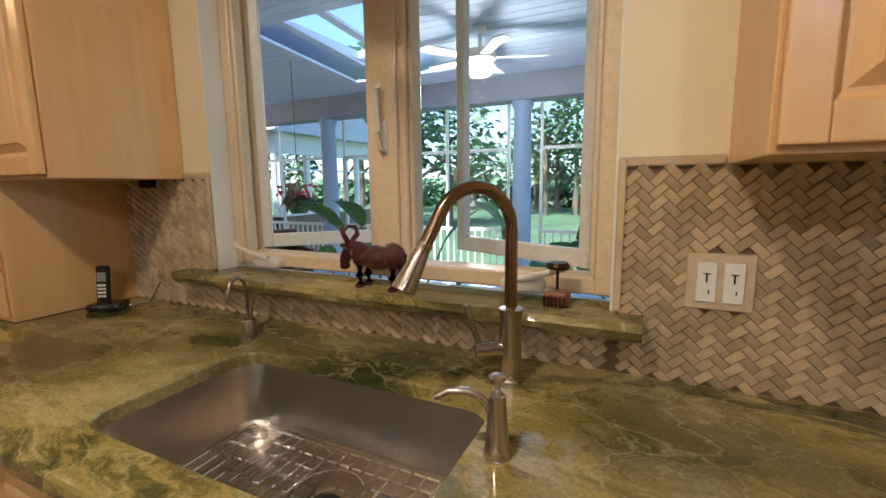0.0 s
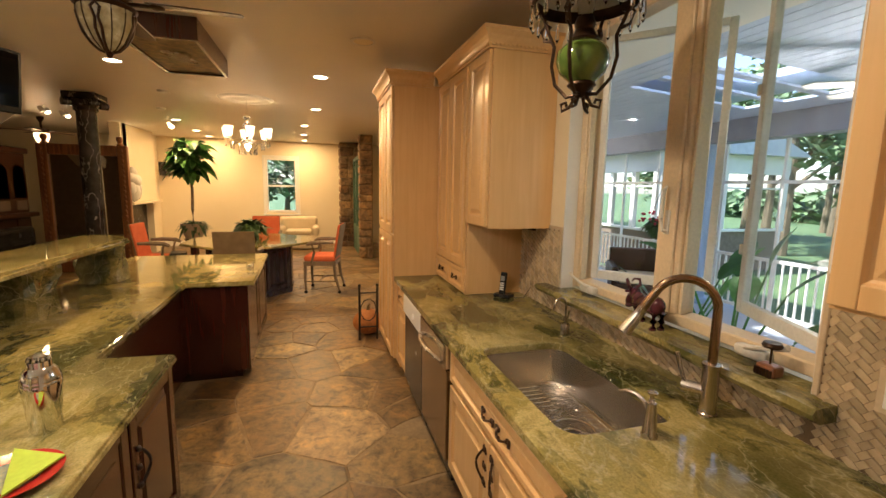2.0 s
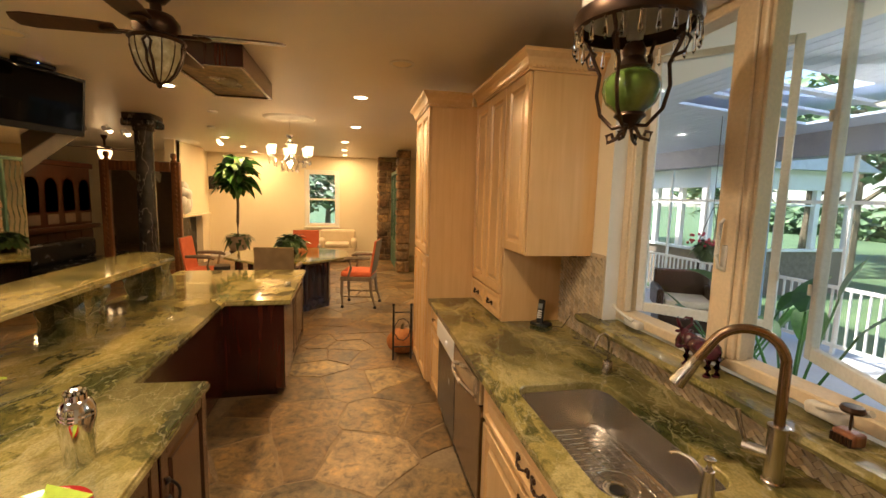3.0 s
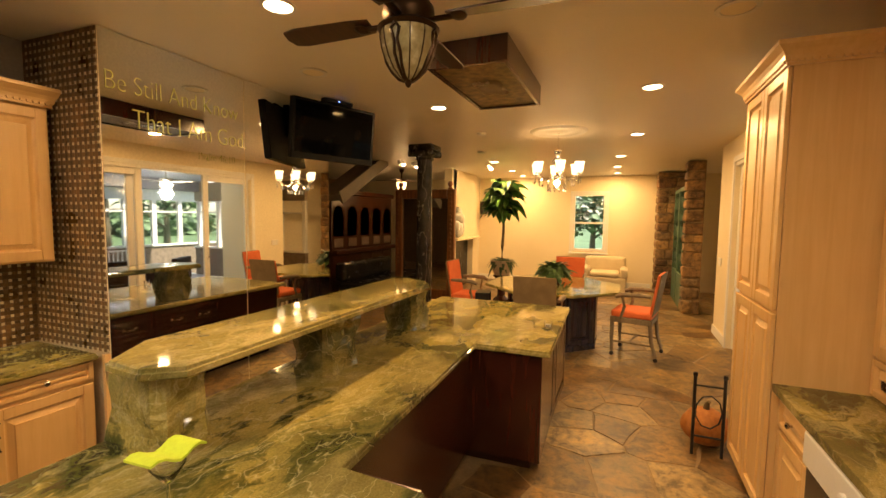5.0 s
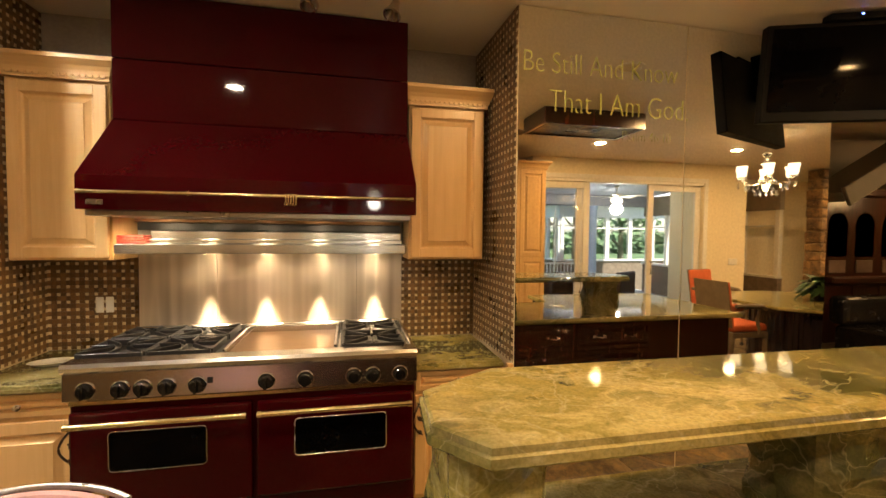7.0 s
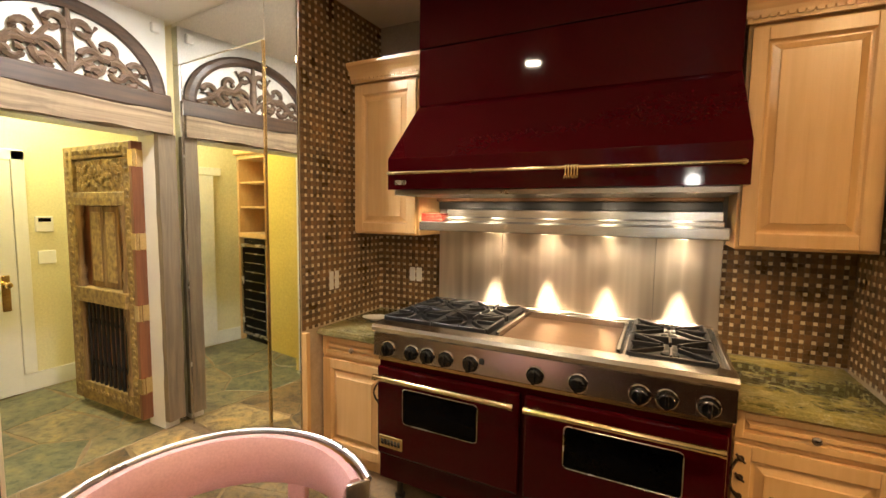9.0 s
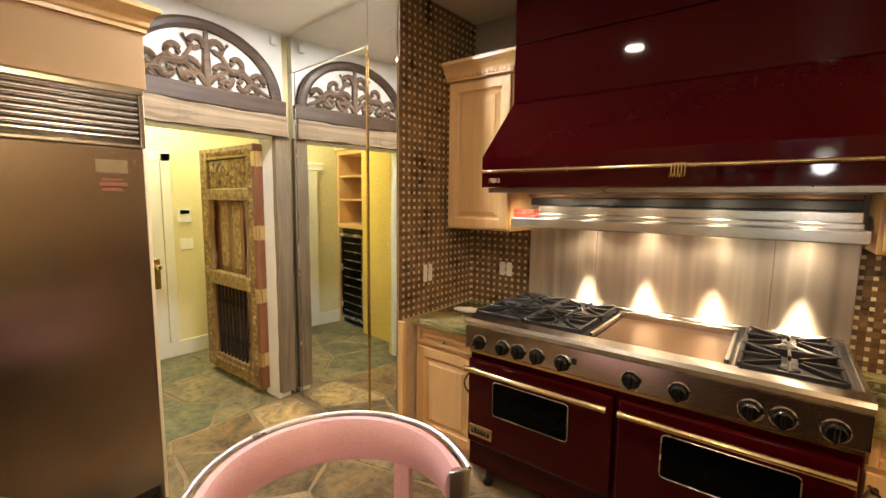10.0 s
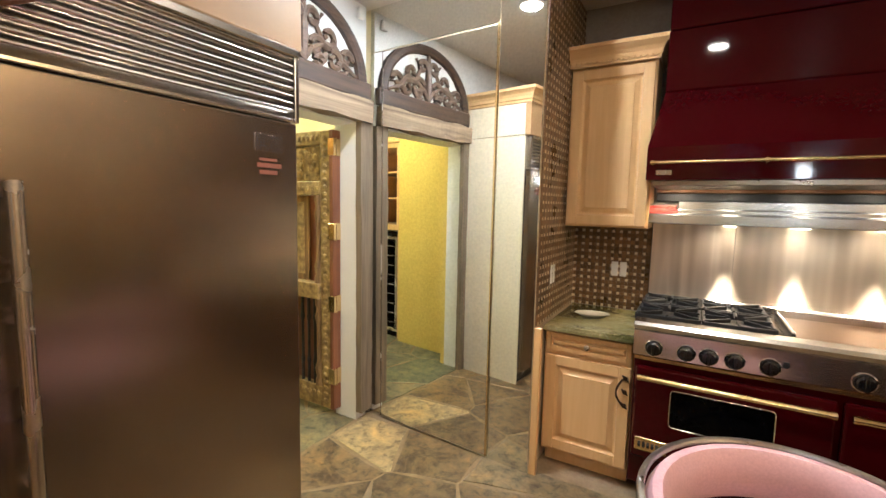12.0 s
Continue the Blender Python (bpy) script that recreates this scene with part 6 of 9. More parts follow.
for s in (-1, 1):
    tube(bm, [(-0.125, s * 0.012, 0.155), (-0.118, s * 0.034, 0.18), (-0.13, s * 0.036, 0.205), (-0.15, s * 0.02, 0.205), (-0.155, s * 0.008, 0.19)], [0.010, 0.010, 0.008, 0.006, 0.004], 8)
    blob(bm, (-0.125, s * 0.03, 0.145), (0.010, 0.018, 0.008))
tube(bm, [(0.105, 0, 0.14), (0.122, 0, 0.12), (0.118, 0, 0.09)], [0.006, 0.006, 0.008], 6)
cow = single("cow_figurine", bm, M_PURPLE, "glossy plum ceramic cow figurine with curled horns on the sill", "figurine", (-0.47, 1.135, 1.086), -6, smooth=True)

tl = thing("nut_cracker_tool", "rusty block tool with a round knob on the sill", "tool", (0.14, 1.15, 1.086))
boxes("block", M_REDWOOD, tl, [((-0.036, -0.028, 0), (0.036, 0.028, 0.045))], 0.01, seg=2)
bm = BM()
tube(bm, [(0, 0, 0.044), (0, 0, 0.11)], 0.004, 8)
lathe(bm, [(0, 0.105), (0.03, 0.107), (0.034, 0.115), (0.028, 0.126), (0, 0.129)], 18)
part("knob", bm, M_BRONZEK, tl, smooth=True)
bm = BM()
for i in range(6):
    box(bm, (-0.033 + 0.011 * i, -0.034, 0.002), (-0.027 + 0.011 * i, -0.027, 0.03))
part("teeth", bm, M_BRONZEK, tl)

ph = thing("cordless_phone", "black cordless phone standing in its cradle", "telephone", (-1.79, 0.94, 0.911), 35)
boxes("cradle", M_BLACK, ph, [((-0.055, -0.05, 0), (0.085, 0.05, 0.03))], 0.012, seg=2)
bm = BM()
box(bm, (-0.026, -0.014, 0.0), (0.026, 0.014, 0.175), 0.01, 2, pose(0, 0, 0.018, -8))
hs = part("handset", bm, M_BLACK, ph)
bm = BM()
box(bm, (-0.018, -0.017, 0.105), (0.018, -0.0142, 0.145), 0.001, 1, pose(0, 0, 0.018, -8))
part("screen", bm, plain("grey_display", (0.2, 0.22, 0.22), (0.26, 0.28, 0.28), 0.2), hs, "grey display")
for r in range(4):
    for c in range(3):
        bm = BM()
        box(bm, (-0.017 + 0.012 * c, -0.0165, 0.035 + 0.016 * r), (-0.007 + 0.012 * c, -0.0142, 0.045 + 0.016 * r), 0.001, 1, pose(0, 0, 0.018, -8))
        part("key", bm, M_WHITE, hs, "pale key")
bm = BM()
box(bm, (-1.74, 1.11, 1.44), (-1.66, 1.149, 1.475), 0.004)
pl = single("charger_plug", bm, M_BLACK, "black plug under the wall cabinet with a hanging cord", "plug")
bm = BM()
tube(bm, [(-1.70, 1.135, 1.44), (-1.715, 1.138, 1.3), (-1.70, 1.138, 1.15), (-1.695, 1.135, 1.0), (-1.70, 1.08, 0.915), (-1.75, 1.0, 0.915)], 0.003, 6)
part("cord", bm, M_BLACK, pl, smooth=True)


def outlet(x, z, n, label):
    o = thing("wall_outlet", label, "outlet", (x, YN - 0.014, z))
    w = 0.045 + 0.028 * (n - 1)
    boxes("surround", M_TRAV, o, [((-w, -0.008, -0.07), (w, 0.013, 0.07))], 0.003)
    for k in range(n):
        cx = -0.029 * (n - 1) + 0.058 * k
        p = boxes("plate", M_WHITE, o, [((cx - 0.022, -0.014, -0.05), (cx + 0.022, -0.0085, 0.05))], 0.002)
        boxes("slot", M_BLACK, p, [((cx - 0.002, -0.0155, 0.0), (cx + 0.002, -0.0142, 0.02)), ((cx - 0.008, -0.0155, 0.02), (cx + 0.008, -0.0142, 0.023)), ((cx + 0.004, -0.0155, -0.028), (cx + 0.007, -0.0142, -0.018))])
    return o


outlet(0.535, 1.19, 2, "double outlet in a travertine surround on the tile")
outlet(0.90, 1.19, 1, "outlet in a travertine surround beside the counter")

# ---- hanging oil lamp with a prism ring ----
hl = thing("hanging_oil_lamp", "antique hanging lamp with green glass font and crystal prisms", "hanging lamp", (-0.262, 0.55, 2.035))
hl.scale = (1, 1, 1.036)
bm = BM()
lathe(bm, [(0, 0.10), (0.03, 0.10), (0.045, 0.115), (0.085, 0.15), (0.10, 0.19), (0.095, 0.225), (0.07, 0.25), (0.05, 0.258), (0, 0.258)], 28)
part("font", bm, M_LAMPGREEN, hl, "painted green glass font", True)
bm = BM()
lathe(bm, [(0, 0.06), (0.012, 0.065), (0.03, 0.085), (0.055, 0.105), (0.05, 0.115), (0, 0.115)], 20)
part("lower_collar", bm, M_BRONZEK, hl, "dark bronze collar", True)
bm = BM()
lathe(bm, [(0.055, 0.255), (0.06, 0.265), (0.045, 0.28), (0.035, 0.30), (0.04, 0.32), (0.03, 0.345), (0.02, 0.35), (0, 0.35)], 20)
part("burner_collar", bm, M_BRONZEK, hl, "dark bronze burner collar", True)
for k in range(4):
    a = radians(90 * k + 35)
    c, s = math.cos(a), math.sin(a)

    def P(r, z):
        return (r * c, r * s, z)
    bm = BM()
    tube(bm, [P(0.012, 0.075), P(0.06, 0.07), P(0.11, 0.12), P(0.128, 0.19), P(0.12, 0.26), P(0.145, 0.31), P(0.165, 0.36), P(0.19, 0.40)], 0.007, 8)
    tube(bm, [P(0.128, 0.28), P(0.165, 0.29), P(0.18, 0.325), P(0.16, 0.35), P(0.14, 0.335), P(0.15, 0.315)], 0.006, 7)
    tube(bm, [P(0.02, 0.07), P(0.045, 0.03), P(0.075, 0.02), P(0.08, 0.045), P(0.06, 0.05), P(0.055, 0.035)], 0.0065, 7)
    part("scroll_arm", bm, M_BRONZEK, hl, "wrought scroll arm", True)
bm = BM()
lathe(bm, [(0.19, 0.385), (0.205, 0.39), (0.212, 0.415), (0.206, 0.44), (0.19, 0.44), (0.196, 0.415), (0.19, 0.385)], 40)
part("prism_ring", bm, M_BRONZEK, hl, "pierced bronze ring", True)
bm = BM()
lathe(bm, [(0.19, 0.43), (0.185, 0.5), (0.15, 0.57), (0.09, 0.62), (0.06, 0.64)], 36)
part("shade", bm, plain("milk_glass", (0.55, 0.53, 0.46), (0.62, 0.6, 0.52), 0.2, bumps=0.02), hl, "milk glass dome shade", True)
bm = BM()
lathe(bm, [(0.028, 0.35), (0.034, 0.40), (0.03, 0.46), (0.024, 0.56)], 18)
part("chimney", bm, M_CRYSTAL, hl, "clear glass chimney", True)
drop = BM()
lathe(drop, [(0, 0), (0.009, 0.016), (0.007, 0.03), (0.0035, 0.062), (0.006, 0.07), (0.0, 0.076)], 6)
me = mesh_of("prism", drop, M_CRYSTAL)
for k in range(24):
    ob = new("prism", me)
    ob.parent = hl
    a = 2 * math.pi * k / 24
    ob.matrix_basis = pose(0.202 * math.cos(a), 0.202 * math.sin(a), 0.31, 0, 0, 15 * k)
bm = BM()
tube(bm, [(0.06, 0, 0.64), (0.0, 0, 0.72), (0.0, 0, 0.897)], 0.005, 6)
tube(bm, [(-0.06, 0, 0.64), (0.0, 0, 0.72)], 0.005, 6)
lathe(bm, [(0.0, 0.86), (0.05, 0.885), (0.055, 0.899), (0, 0.8995)], 18)
part("hanger", bm, M_BRONZEK, hl, "bronze hanger and ceiling cup", True)

# ---- island clutter ----
sh = thing("cocktail_shaker", "polished steel cocktail shaker on the island", "shaker", (-0.42, -1.33, 0.911))
bm = BM()
lathe(bm, [(0, 0), (0.04, 0), (0.044, 0.01), (0.054, 0.15), (0.056, 0.17), (0.053, 0.178), (0, 0.178)], 28)
part("body", bm, M_CHROME, sh, smooth=True)
bm = BM()
lathe(bm, [(0.055, 0.178), (0.054, 0.19), (0.045, 0.215), (0.034, 0.225), (0.033, 0.245), (0, 0.246)], 28)
part("shoulder", bm, M_CHROME, sh, smooth=True)
bm = BM()
for k in range(8):
    bmesh.ops.create_icosphere(bm, subdivisions=1, radius=0.008, matrix=pose(0.027 * math.cos(k * 0.785), 0.027 * math.sin(k * 0.785), 0.25))
lathe(bm, [(0.02, 0.245), (0.02, 0.26), (0.012, 0.268), (0, 0.268)], 16)
part("cap", bm, M_CHROME, sh, smooth=True)
pt = thing("party_plate", "red rimmed plate with a lime napkin", "plate", (-0.13, -1.28, 0.911))
bm = BM()
lathe(bm, [(0, 0.003), (0.07, 0.003), (0.085, 0.008), (0.125, 0.018), (0.127, 0.021), (0.085, 0.013), (0, 0.008)], 36)
part("dish", bm, plain("red_glaze", (0.42, 0.02, 0.015), (0.5, 0.04, 0.03), 0.2, bumps=0.0), pt, smooth=True)
bm = BM()
lathe(bm, [(0, 0.0085), (0.08, 0.0135), (0.08, 0.015), (0, 0.0105)], 30)
part("pattern", bm, plain("mottled_pattern", (0.04, 0.12, 0.2), (0.5, 0.45, 0.2), 0.3, scale=40, bumps=0.0), pt, "mottled blue and green centre")
bm = BM()
prism(bm, [(-0.13, -0.05), (0.11, 0.05), (-0.06, 0.11)], 0.024, 0.03)
part("napkin", bm, M_LIME, pt, "folded lime paper napkin")
gl = thing("margarita_glass", "stemmed glass with lime paper napkins on top", "glass", (-0.69, -1.83, 0.911))
bm = BM()
lathe(bm, [(0, 0), (0.035, 0.001), (0.035, 0.004), (0.006, 0.01), (0.005, 0.07), (0.02, 0.085), (0.05, 0.13), (0.055, 0.16), (0.053, 0.16), (0.048, 0.132), (0.018, 0.09), (0, 0.085)], 24)
part("bowl", bm, M_CRYSTAL, gl, smooth=True)
bm = BM()
vs = []
for i in range(9):
    row = []
    for j in range(5):
        x, y = -0.09 + 0.18 * i / 8, -0.06 + 0.12 * j / 4
        row.append(bm.verts.new((x, y, 0.165 + 0.05 * max(0, x * 8) ** 2 * 0.5 + 0.012 * math.sin(i * 1.2) + 0.15 * y * (0.3 + x))))
    vs.append(row)
fs = [bm.faces.new((vs[i][j], vs[i + 1][j], vs[i + 1][j + 1], vs[i][j + 1])) for i in range(8) for j in range(4)]
r = bmesh.ops.extrude_face_region(bm, geom=fs)
bmesh.ops.translate(bm, vec=(0, 0, 0.008), verts=[v for v in r["geom"] if isinstance(v, bmesh.types.BMVert)])
part("napkin", bm, M_LIME, gl, "fanned lime paper napkin", True)
tea = thing("tealight_glass", "small glass votive on the island", "candle", (-3.42, -1.10, 0.911))
bm = BM()
lathe(bm, [(0, 0), (0.03, 0.0), (0.034, 0.06), (0.03, 0.06), (0.026, 0.012), (0, 0.01)], 20)
part("cup", bm, M_CRYSTAL, tea, smooth=True)
bm = BM()
lathe(bm, [(0, 0.0125), (0.022, 0.0125), (0.022, 0.03), (0, 0.03)], 16)
part("candle", bm, M_WHITE, tea)

# dish and towel near the range
bm = BM()
lathe(bm, [(0, 0.004), (0.05, 0.0), (0.06, 0.004), (0.085, 0.02), (0.082, 0.023), (0.055, 0.01), (0, 0.009)], 30)
bmesh.ops.scale(bm, vec=(1.3, 0.75, 1), verts=bm.verts)
single("spoon_dish", bm, plain("white_glaze", (0.6, 0.57, 0.48), (0.68, 0.64, 0.55), 0.2, bumps=0.0), "white oval spoon dish beside the range", "dish", (1.0, -4.02, 0.911), 15, smooth=True)
tw = thing("folded_potholders", "stack of red striped potholders on the warming shelf", "potholder", (0.645, -4.15, 1.586))
for k in range(3):
    boxes("potholder", plain("red_stripe_cloth", (0.35, 0.03, 0.02), (0.6, 0.12, 0.08), 0.85, scale=30, bumps=0.4), tw, [((-0.09 + 0.005 * k, -0.05, 0.016 * k), (0.07 + 0.004 * k, 0.06, 0.016 * k + 0.0155))], 0.006)
for ox, oy, lab, ax in ((0.90, AY + 0.009, "white outlet on the mosaic", 0), (1.227, -3.84, "white switch on the mosaic return", 1)):
    o = thing("wall_outlet", lab, "outlet", (ox, oy, 1.19), 180 if ax == 0 else 90)
    for k in (-1, 1):
        boxes("plate", M_WHITE, o, [((0.028 * k - 0.022, -0.004, -0.05), (0.028 * k + 0.022, 0.003, 0.05))] if ax == 0 else [((0.026 * k - 0.02, -0.008, -0.06), (0.026 * k + 0.02, 0.008, 0.06))], 0.002)

# ---- on the ceiling ----
M_TRIM = plain("can_trim", (0.75, 0.72, 0.66), (0.8, 0.77, 0.7), 0.4, bumps=0.0)
M_BULB = glow("can_bulb", (1.0, 0.80, 0.52), 6.5)
for cx, cy in CANS:
    cn = thing("recessed_light", "round recessed ceiling light, lit", "ceiling light", (cx, cy, H), 0, "recessed lights")
    bm = BM()
    lathe(bm, [(0.075, -0.0005), (0.098, -0.0005), (0.1, -0.006), (0.078, -0.009), (0.075, -0.0005)], 32)
    part("trim_ring", bm, M_TRIM, cn, smooth=True)
    bm = BM()
    lathe(bm, [(0, -0.002), (0.076, -0.002), (0.076, -0.0035), (0, -0.0035)], 28)
    part("lens", bm, M_BULB, cn, "glowing lens")
for cx, cy in ((-2.69, -0.03), (-2.74, -2.92)):
    cs = thing("ceiling_speaker", "round beige in-ceiling speaker grille", "speaker", (cx, cy, H))
    bm = BM()
    lathe(bm, [(0.08, -0.0005), (0.11, -0.0005), (0.112, -0.008), (0.085, -0.01), (0.08, -0.0005)], 32)
    part("rim", bm, M_TRIM, cs, smooth=True)
    bm = BM()
    lathe(bm, [(0, -0.003), (0.082, -0.003), (0.08, -0.006), (0, -0.006)], 28)
    part("grille", bm, M_WALL, cs)
for cx, cy in ((-5.6, -2.4), (-7.2, -2.9)):
    bm = BM()
    lathe(bm, [(0, -0.03), (0.05, -0.03), (0.065, -0.02), (0.07, -0.0005), (0, -0.0005)], 24)
    single("smoke_detector", bm, M_WHITE, "white round smoke detector", "smoke detector", (cx, cy, H), smooth=True)

fan = thing("ceiling_fan", "dark bronze ceiling fan with a mosaic glass lamp bowl", "ceiling fan", (-1.73, -1.54, 0))
bm = BM()
lathe(bm, [(0.07, H - 0.001), (0.075, H - 0.03), (0.05, H - 0.06), (0.03, H - 0.07), (0.03, 2.86), (0.09, 2.84), (0.12, 2.80), (0.125, 2.76), (0.11, 2.725), (0.14, 2.71), (0.15, 2.70), (0.135, 2.685), (0, 2.685)], 32)
part("motor", bm, M_BRONZEK, fan, smooth=True)
M_TIFF = plain("leaded_glass", (0.30, 0.26, 0.14), (0.55, 0.50, 0.32), 0.25, scale=22, bumps=0.25, grain=50)
bm = BM()
BP = [(0.132, 2.686), (0.133, 2.66), (0.125, 2.61), (0.108, 2.56), (0.08, 2.51), (0.045, 2.475), (0.02, 2.465)]
lathe(bm, BP, 24)
part("glass_bowl", bm, M_TIFF, fan, "leaded glass bowl", True)
for k in range(12):
    a = 2 * math.pi * k / 12
    bm = BM()
    if k % 3 == 0:
        for sgn in (-1, 1):
            tube(bm, [((r + 0.004) * math.cos(a + sgn * 0.16 * abs(math.sin(i * 1.4))), (r + 0.004) * math.sin(a + sgn * 0.16 * abs(math.sin(i * 1.4))), z) for i, (r, z) in enumerate(BP)], 0.008, 6)
    else:
        tube(bm, [((r + 0.002) * math.cos(a), (r + 0.002) * math.sin(a), z) for r, z in BP], 0.0035, 5)
    part("lead_strip", bm, M_BRONZEK, fan, smooth=True)
bm = BM()
lathe(bm, [(0.0, 2.43), (0.012, 2.44), (0.017, 2.455), (0.010, 2.468), (0.022, 2.475), (0.03, 2.485), (0, 2.49)], 16)
part("finial", bm, M_BRONZEK, fan, smooth=True)
M_BLADE = wood("dark_walnut_blade", (0.03, 0.012, 0.006), (0.07, 0.028, 0.014), 0.3, axis=0)
for k in range(4):
    m = pose(0, 0, 2.745, 0, 0, 92 + 90 * k)
    bm = BM()
    outl = [(0.20, -0.05), (0.3, -0.062), (0.62, -0.072), (0.69, -0.055), (0.705, 0.0), (0.69, 0.055), (0.62, 0.072), (0.3, 0.062), (0.20, 0.05)]
    prism(bm, outl, -0.004, 0.004, m @ pose(0, 0, 0, 11))
    bl = part("blade", bm, M_BLADE, fan, "dark wooden blade")
    bm = BM()
    box(bm, (0.10, -0.018, -0.02), (0.27, 0.018, -0.004), 0.006, 2, m)
    blob_m = m @ pose(0.25, 0, -0.012)
    bmesh.ops.create_icosphere(bm, subdivisions=2, radius=1.0, matrix=blob_m @ Matrix.Diagonal((0.04, 0.05, 0.012, 1)))
    part("blade_arm", bm, M_BRONZEK, bl, "cast bronze arm", True)

vb = thing("ceiling_vent_box", "dark wooden box with an embossed metal grille", "ceiling vent", (0, 0, 0))
VX0, VX1, VY0, VY1, VZ = -3.72, -2.55, -1.82, -1.27, 2.80
boxes("frame", M_CHERRY, vb, [((VX0, VY0, VZ), (VX0 + 0.03, VY1, H - 0.001)), ((VX1 - 0.03, VY0, VZ), (VX1, VY1, H - 0.001)), ((VX0 + 0.03, VY0, VZ), (VX1 - 0.03, VY0 + 0.03, H - 0.001)), ((VX0 + 0.03, VY1 - 0.03, VZ), (VX1 - 0.03, VY1, H - 0.001))], 0.003)
boxes("grille_plate", plain("embossed_tin", (0.05, 0.035, 0.02), (0.34, 0.25, 0.12), 0.4, 0.8, scale=16, bumps=0.9, grain=24), vb, [((VX0 + 0.03, VY0 + 0.03, VZ + 0.015), (VX1 - 0.03, VY1 - 0.03, VZ + 0.03))])
for k in range(-5, 6):
    for s in (-1, 1):
        half = math.sqrt(max(0.0, 1 - (k / 5.6) ** 2))
        bm = BM()
        box(bm, (-0.19 * half, -0.004, 0), (0.19 * half, 0.004, 0.006), 0.0, 1, pose((VX0 + VX1) / 2 + 0.028 * k, (VY0 + VY1) / 2, VZ + 0.008, 0, 0, 45 * s) @ Matrix.Diagonal((0.8, 1, 1, 1)))
        part("lattice_bar", bm, M_NICKEL, vb)

tv = thing("wall_television", "black flat television on a ceiling bracket", "television", (-3.49, -3.265, 0), 0)
tv.matrix_world = pose(-3.49, -3.265, 2.635, 6, 0, 180 - 20.5)
M_TVBLACK = plain("matt_black_plastic", (0.0012, 0.0012, 0.0013), (0.002, 0.002, 0.0022), 0.5, bumps=0.02)
M_TVBLACK.node_tree.nodes["Principled BSDF"].inputs["Specular IOR Level"].default_value = 0.12
boxes("screen_case", M_TVBLACK, tv, [((-0.47, -0.02, -0.28), (0.47, 0.05, 0.28))], 0.008, seg=2)
boxes("screen", M_SCREEN, tv, [((-0.44, -0.0225, -0.22), (0.44, -0.0202, 0.255))])
boxes("sensor_bar", M_TVBLACK, tv, [((-0.16, -0.05, 0.281), (0.16, 0.03, 0.32))], 0.004)
boxes("bracket_arm", M_TVBLACK, tv, [((-0.03, 0.05, 0.0), (0.03, 0.11, 0.33))], 0.004)
boxes("power_light", glow("blue_led", (0.1, 0.2, 1.0), 6.0), tv, [((-0.006, -0.053, 0.305), (0.006, -0.0505, 0.312))])

for cx, hd in ((-0.84, -40), (-0.40, 30)):
    tk = thing("track_spot", "small nickel spot head on a ceiling track", "spot light", (cx, -3.58, H))
    bm = BM()
    tube(bm, [(0, 0, -0.001), (0, 0, -0.09)], 0.006, 8)
    lathe(bm, [(0.012, 0.05), (0.02, 0.045), (0.03, 0.0), (0.048, -0.05), (0.04, -0.05), (0.02, 0.0), (0, 0.01)], 20, pose(0, 0, -0.12, 25, 0, hd))
    part("spot_head", bm, M_NICKEL, tk, smooth=True)
bm = BM()
box(bm, (-1.05, -3.59, H - 0.02), (0.1, -3.57, H - 0.0005), 0.003)
single("light_track", bm, M_NICKEL, "thin nickel ceiling track for spots", "light track")

# ---- dining end ----
def octagon(cx, cy, r):
    return [(cx + r * math.cos(radians(22.5 + 45 * k)), cy + r * math.sin(radians(22.5 + 45 * k))) for k in range(8)]


TBX, TBY, TBZ = -6.42, -1.50, 0.84
tb = thing("dining_table", "octagonal granite topped dining table on a dark panelled base", "table", (TBX, TBY, 0))
bm = BM()
slab_top(bm, octagon(0, 0, 1.02), TBZ - 0.035, TBZ)
part("tabletop", bm, M_GRAN, tb)
bm = BM()
prism(bm, octagon(0, 0, 0.66), 0.07, TBZ - 0.036)
prism(bm, octagon(0, 0, 0.69), 0.0, 0.07)
M_NAVY = wood("blue_black_wood", (0.018, 0.014, 0.02), (0.045, 0.03, 0.035), 0.25, coat=0.5)
part("pedestal", bm, M_NAVY, tb, "dark panelled pedestal")
for k in range(8):
    a = 45 * k
    bm = BM()
    raised_panel(bm, -0.21, 0.21, 0.10, 0.78, 0.0, rail=0.05)
    p = part("panel", bm, M_NAVY, tb)
    p.matrix_basis = pose(0.632 * math.cos(radians(a)), 0.632 * math.sin(radians(a)), 0, 0, 0, a + 90)


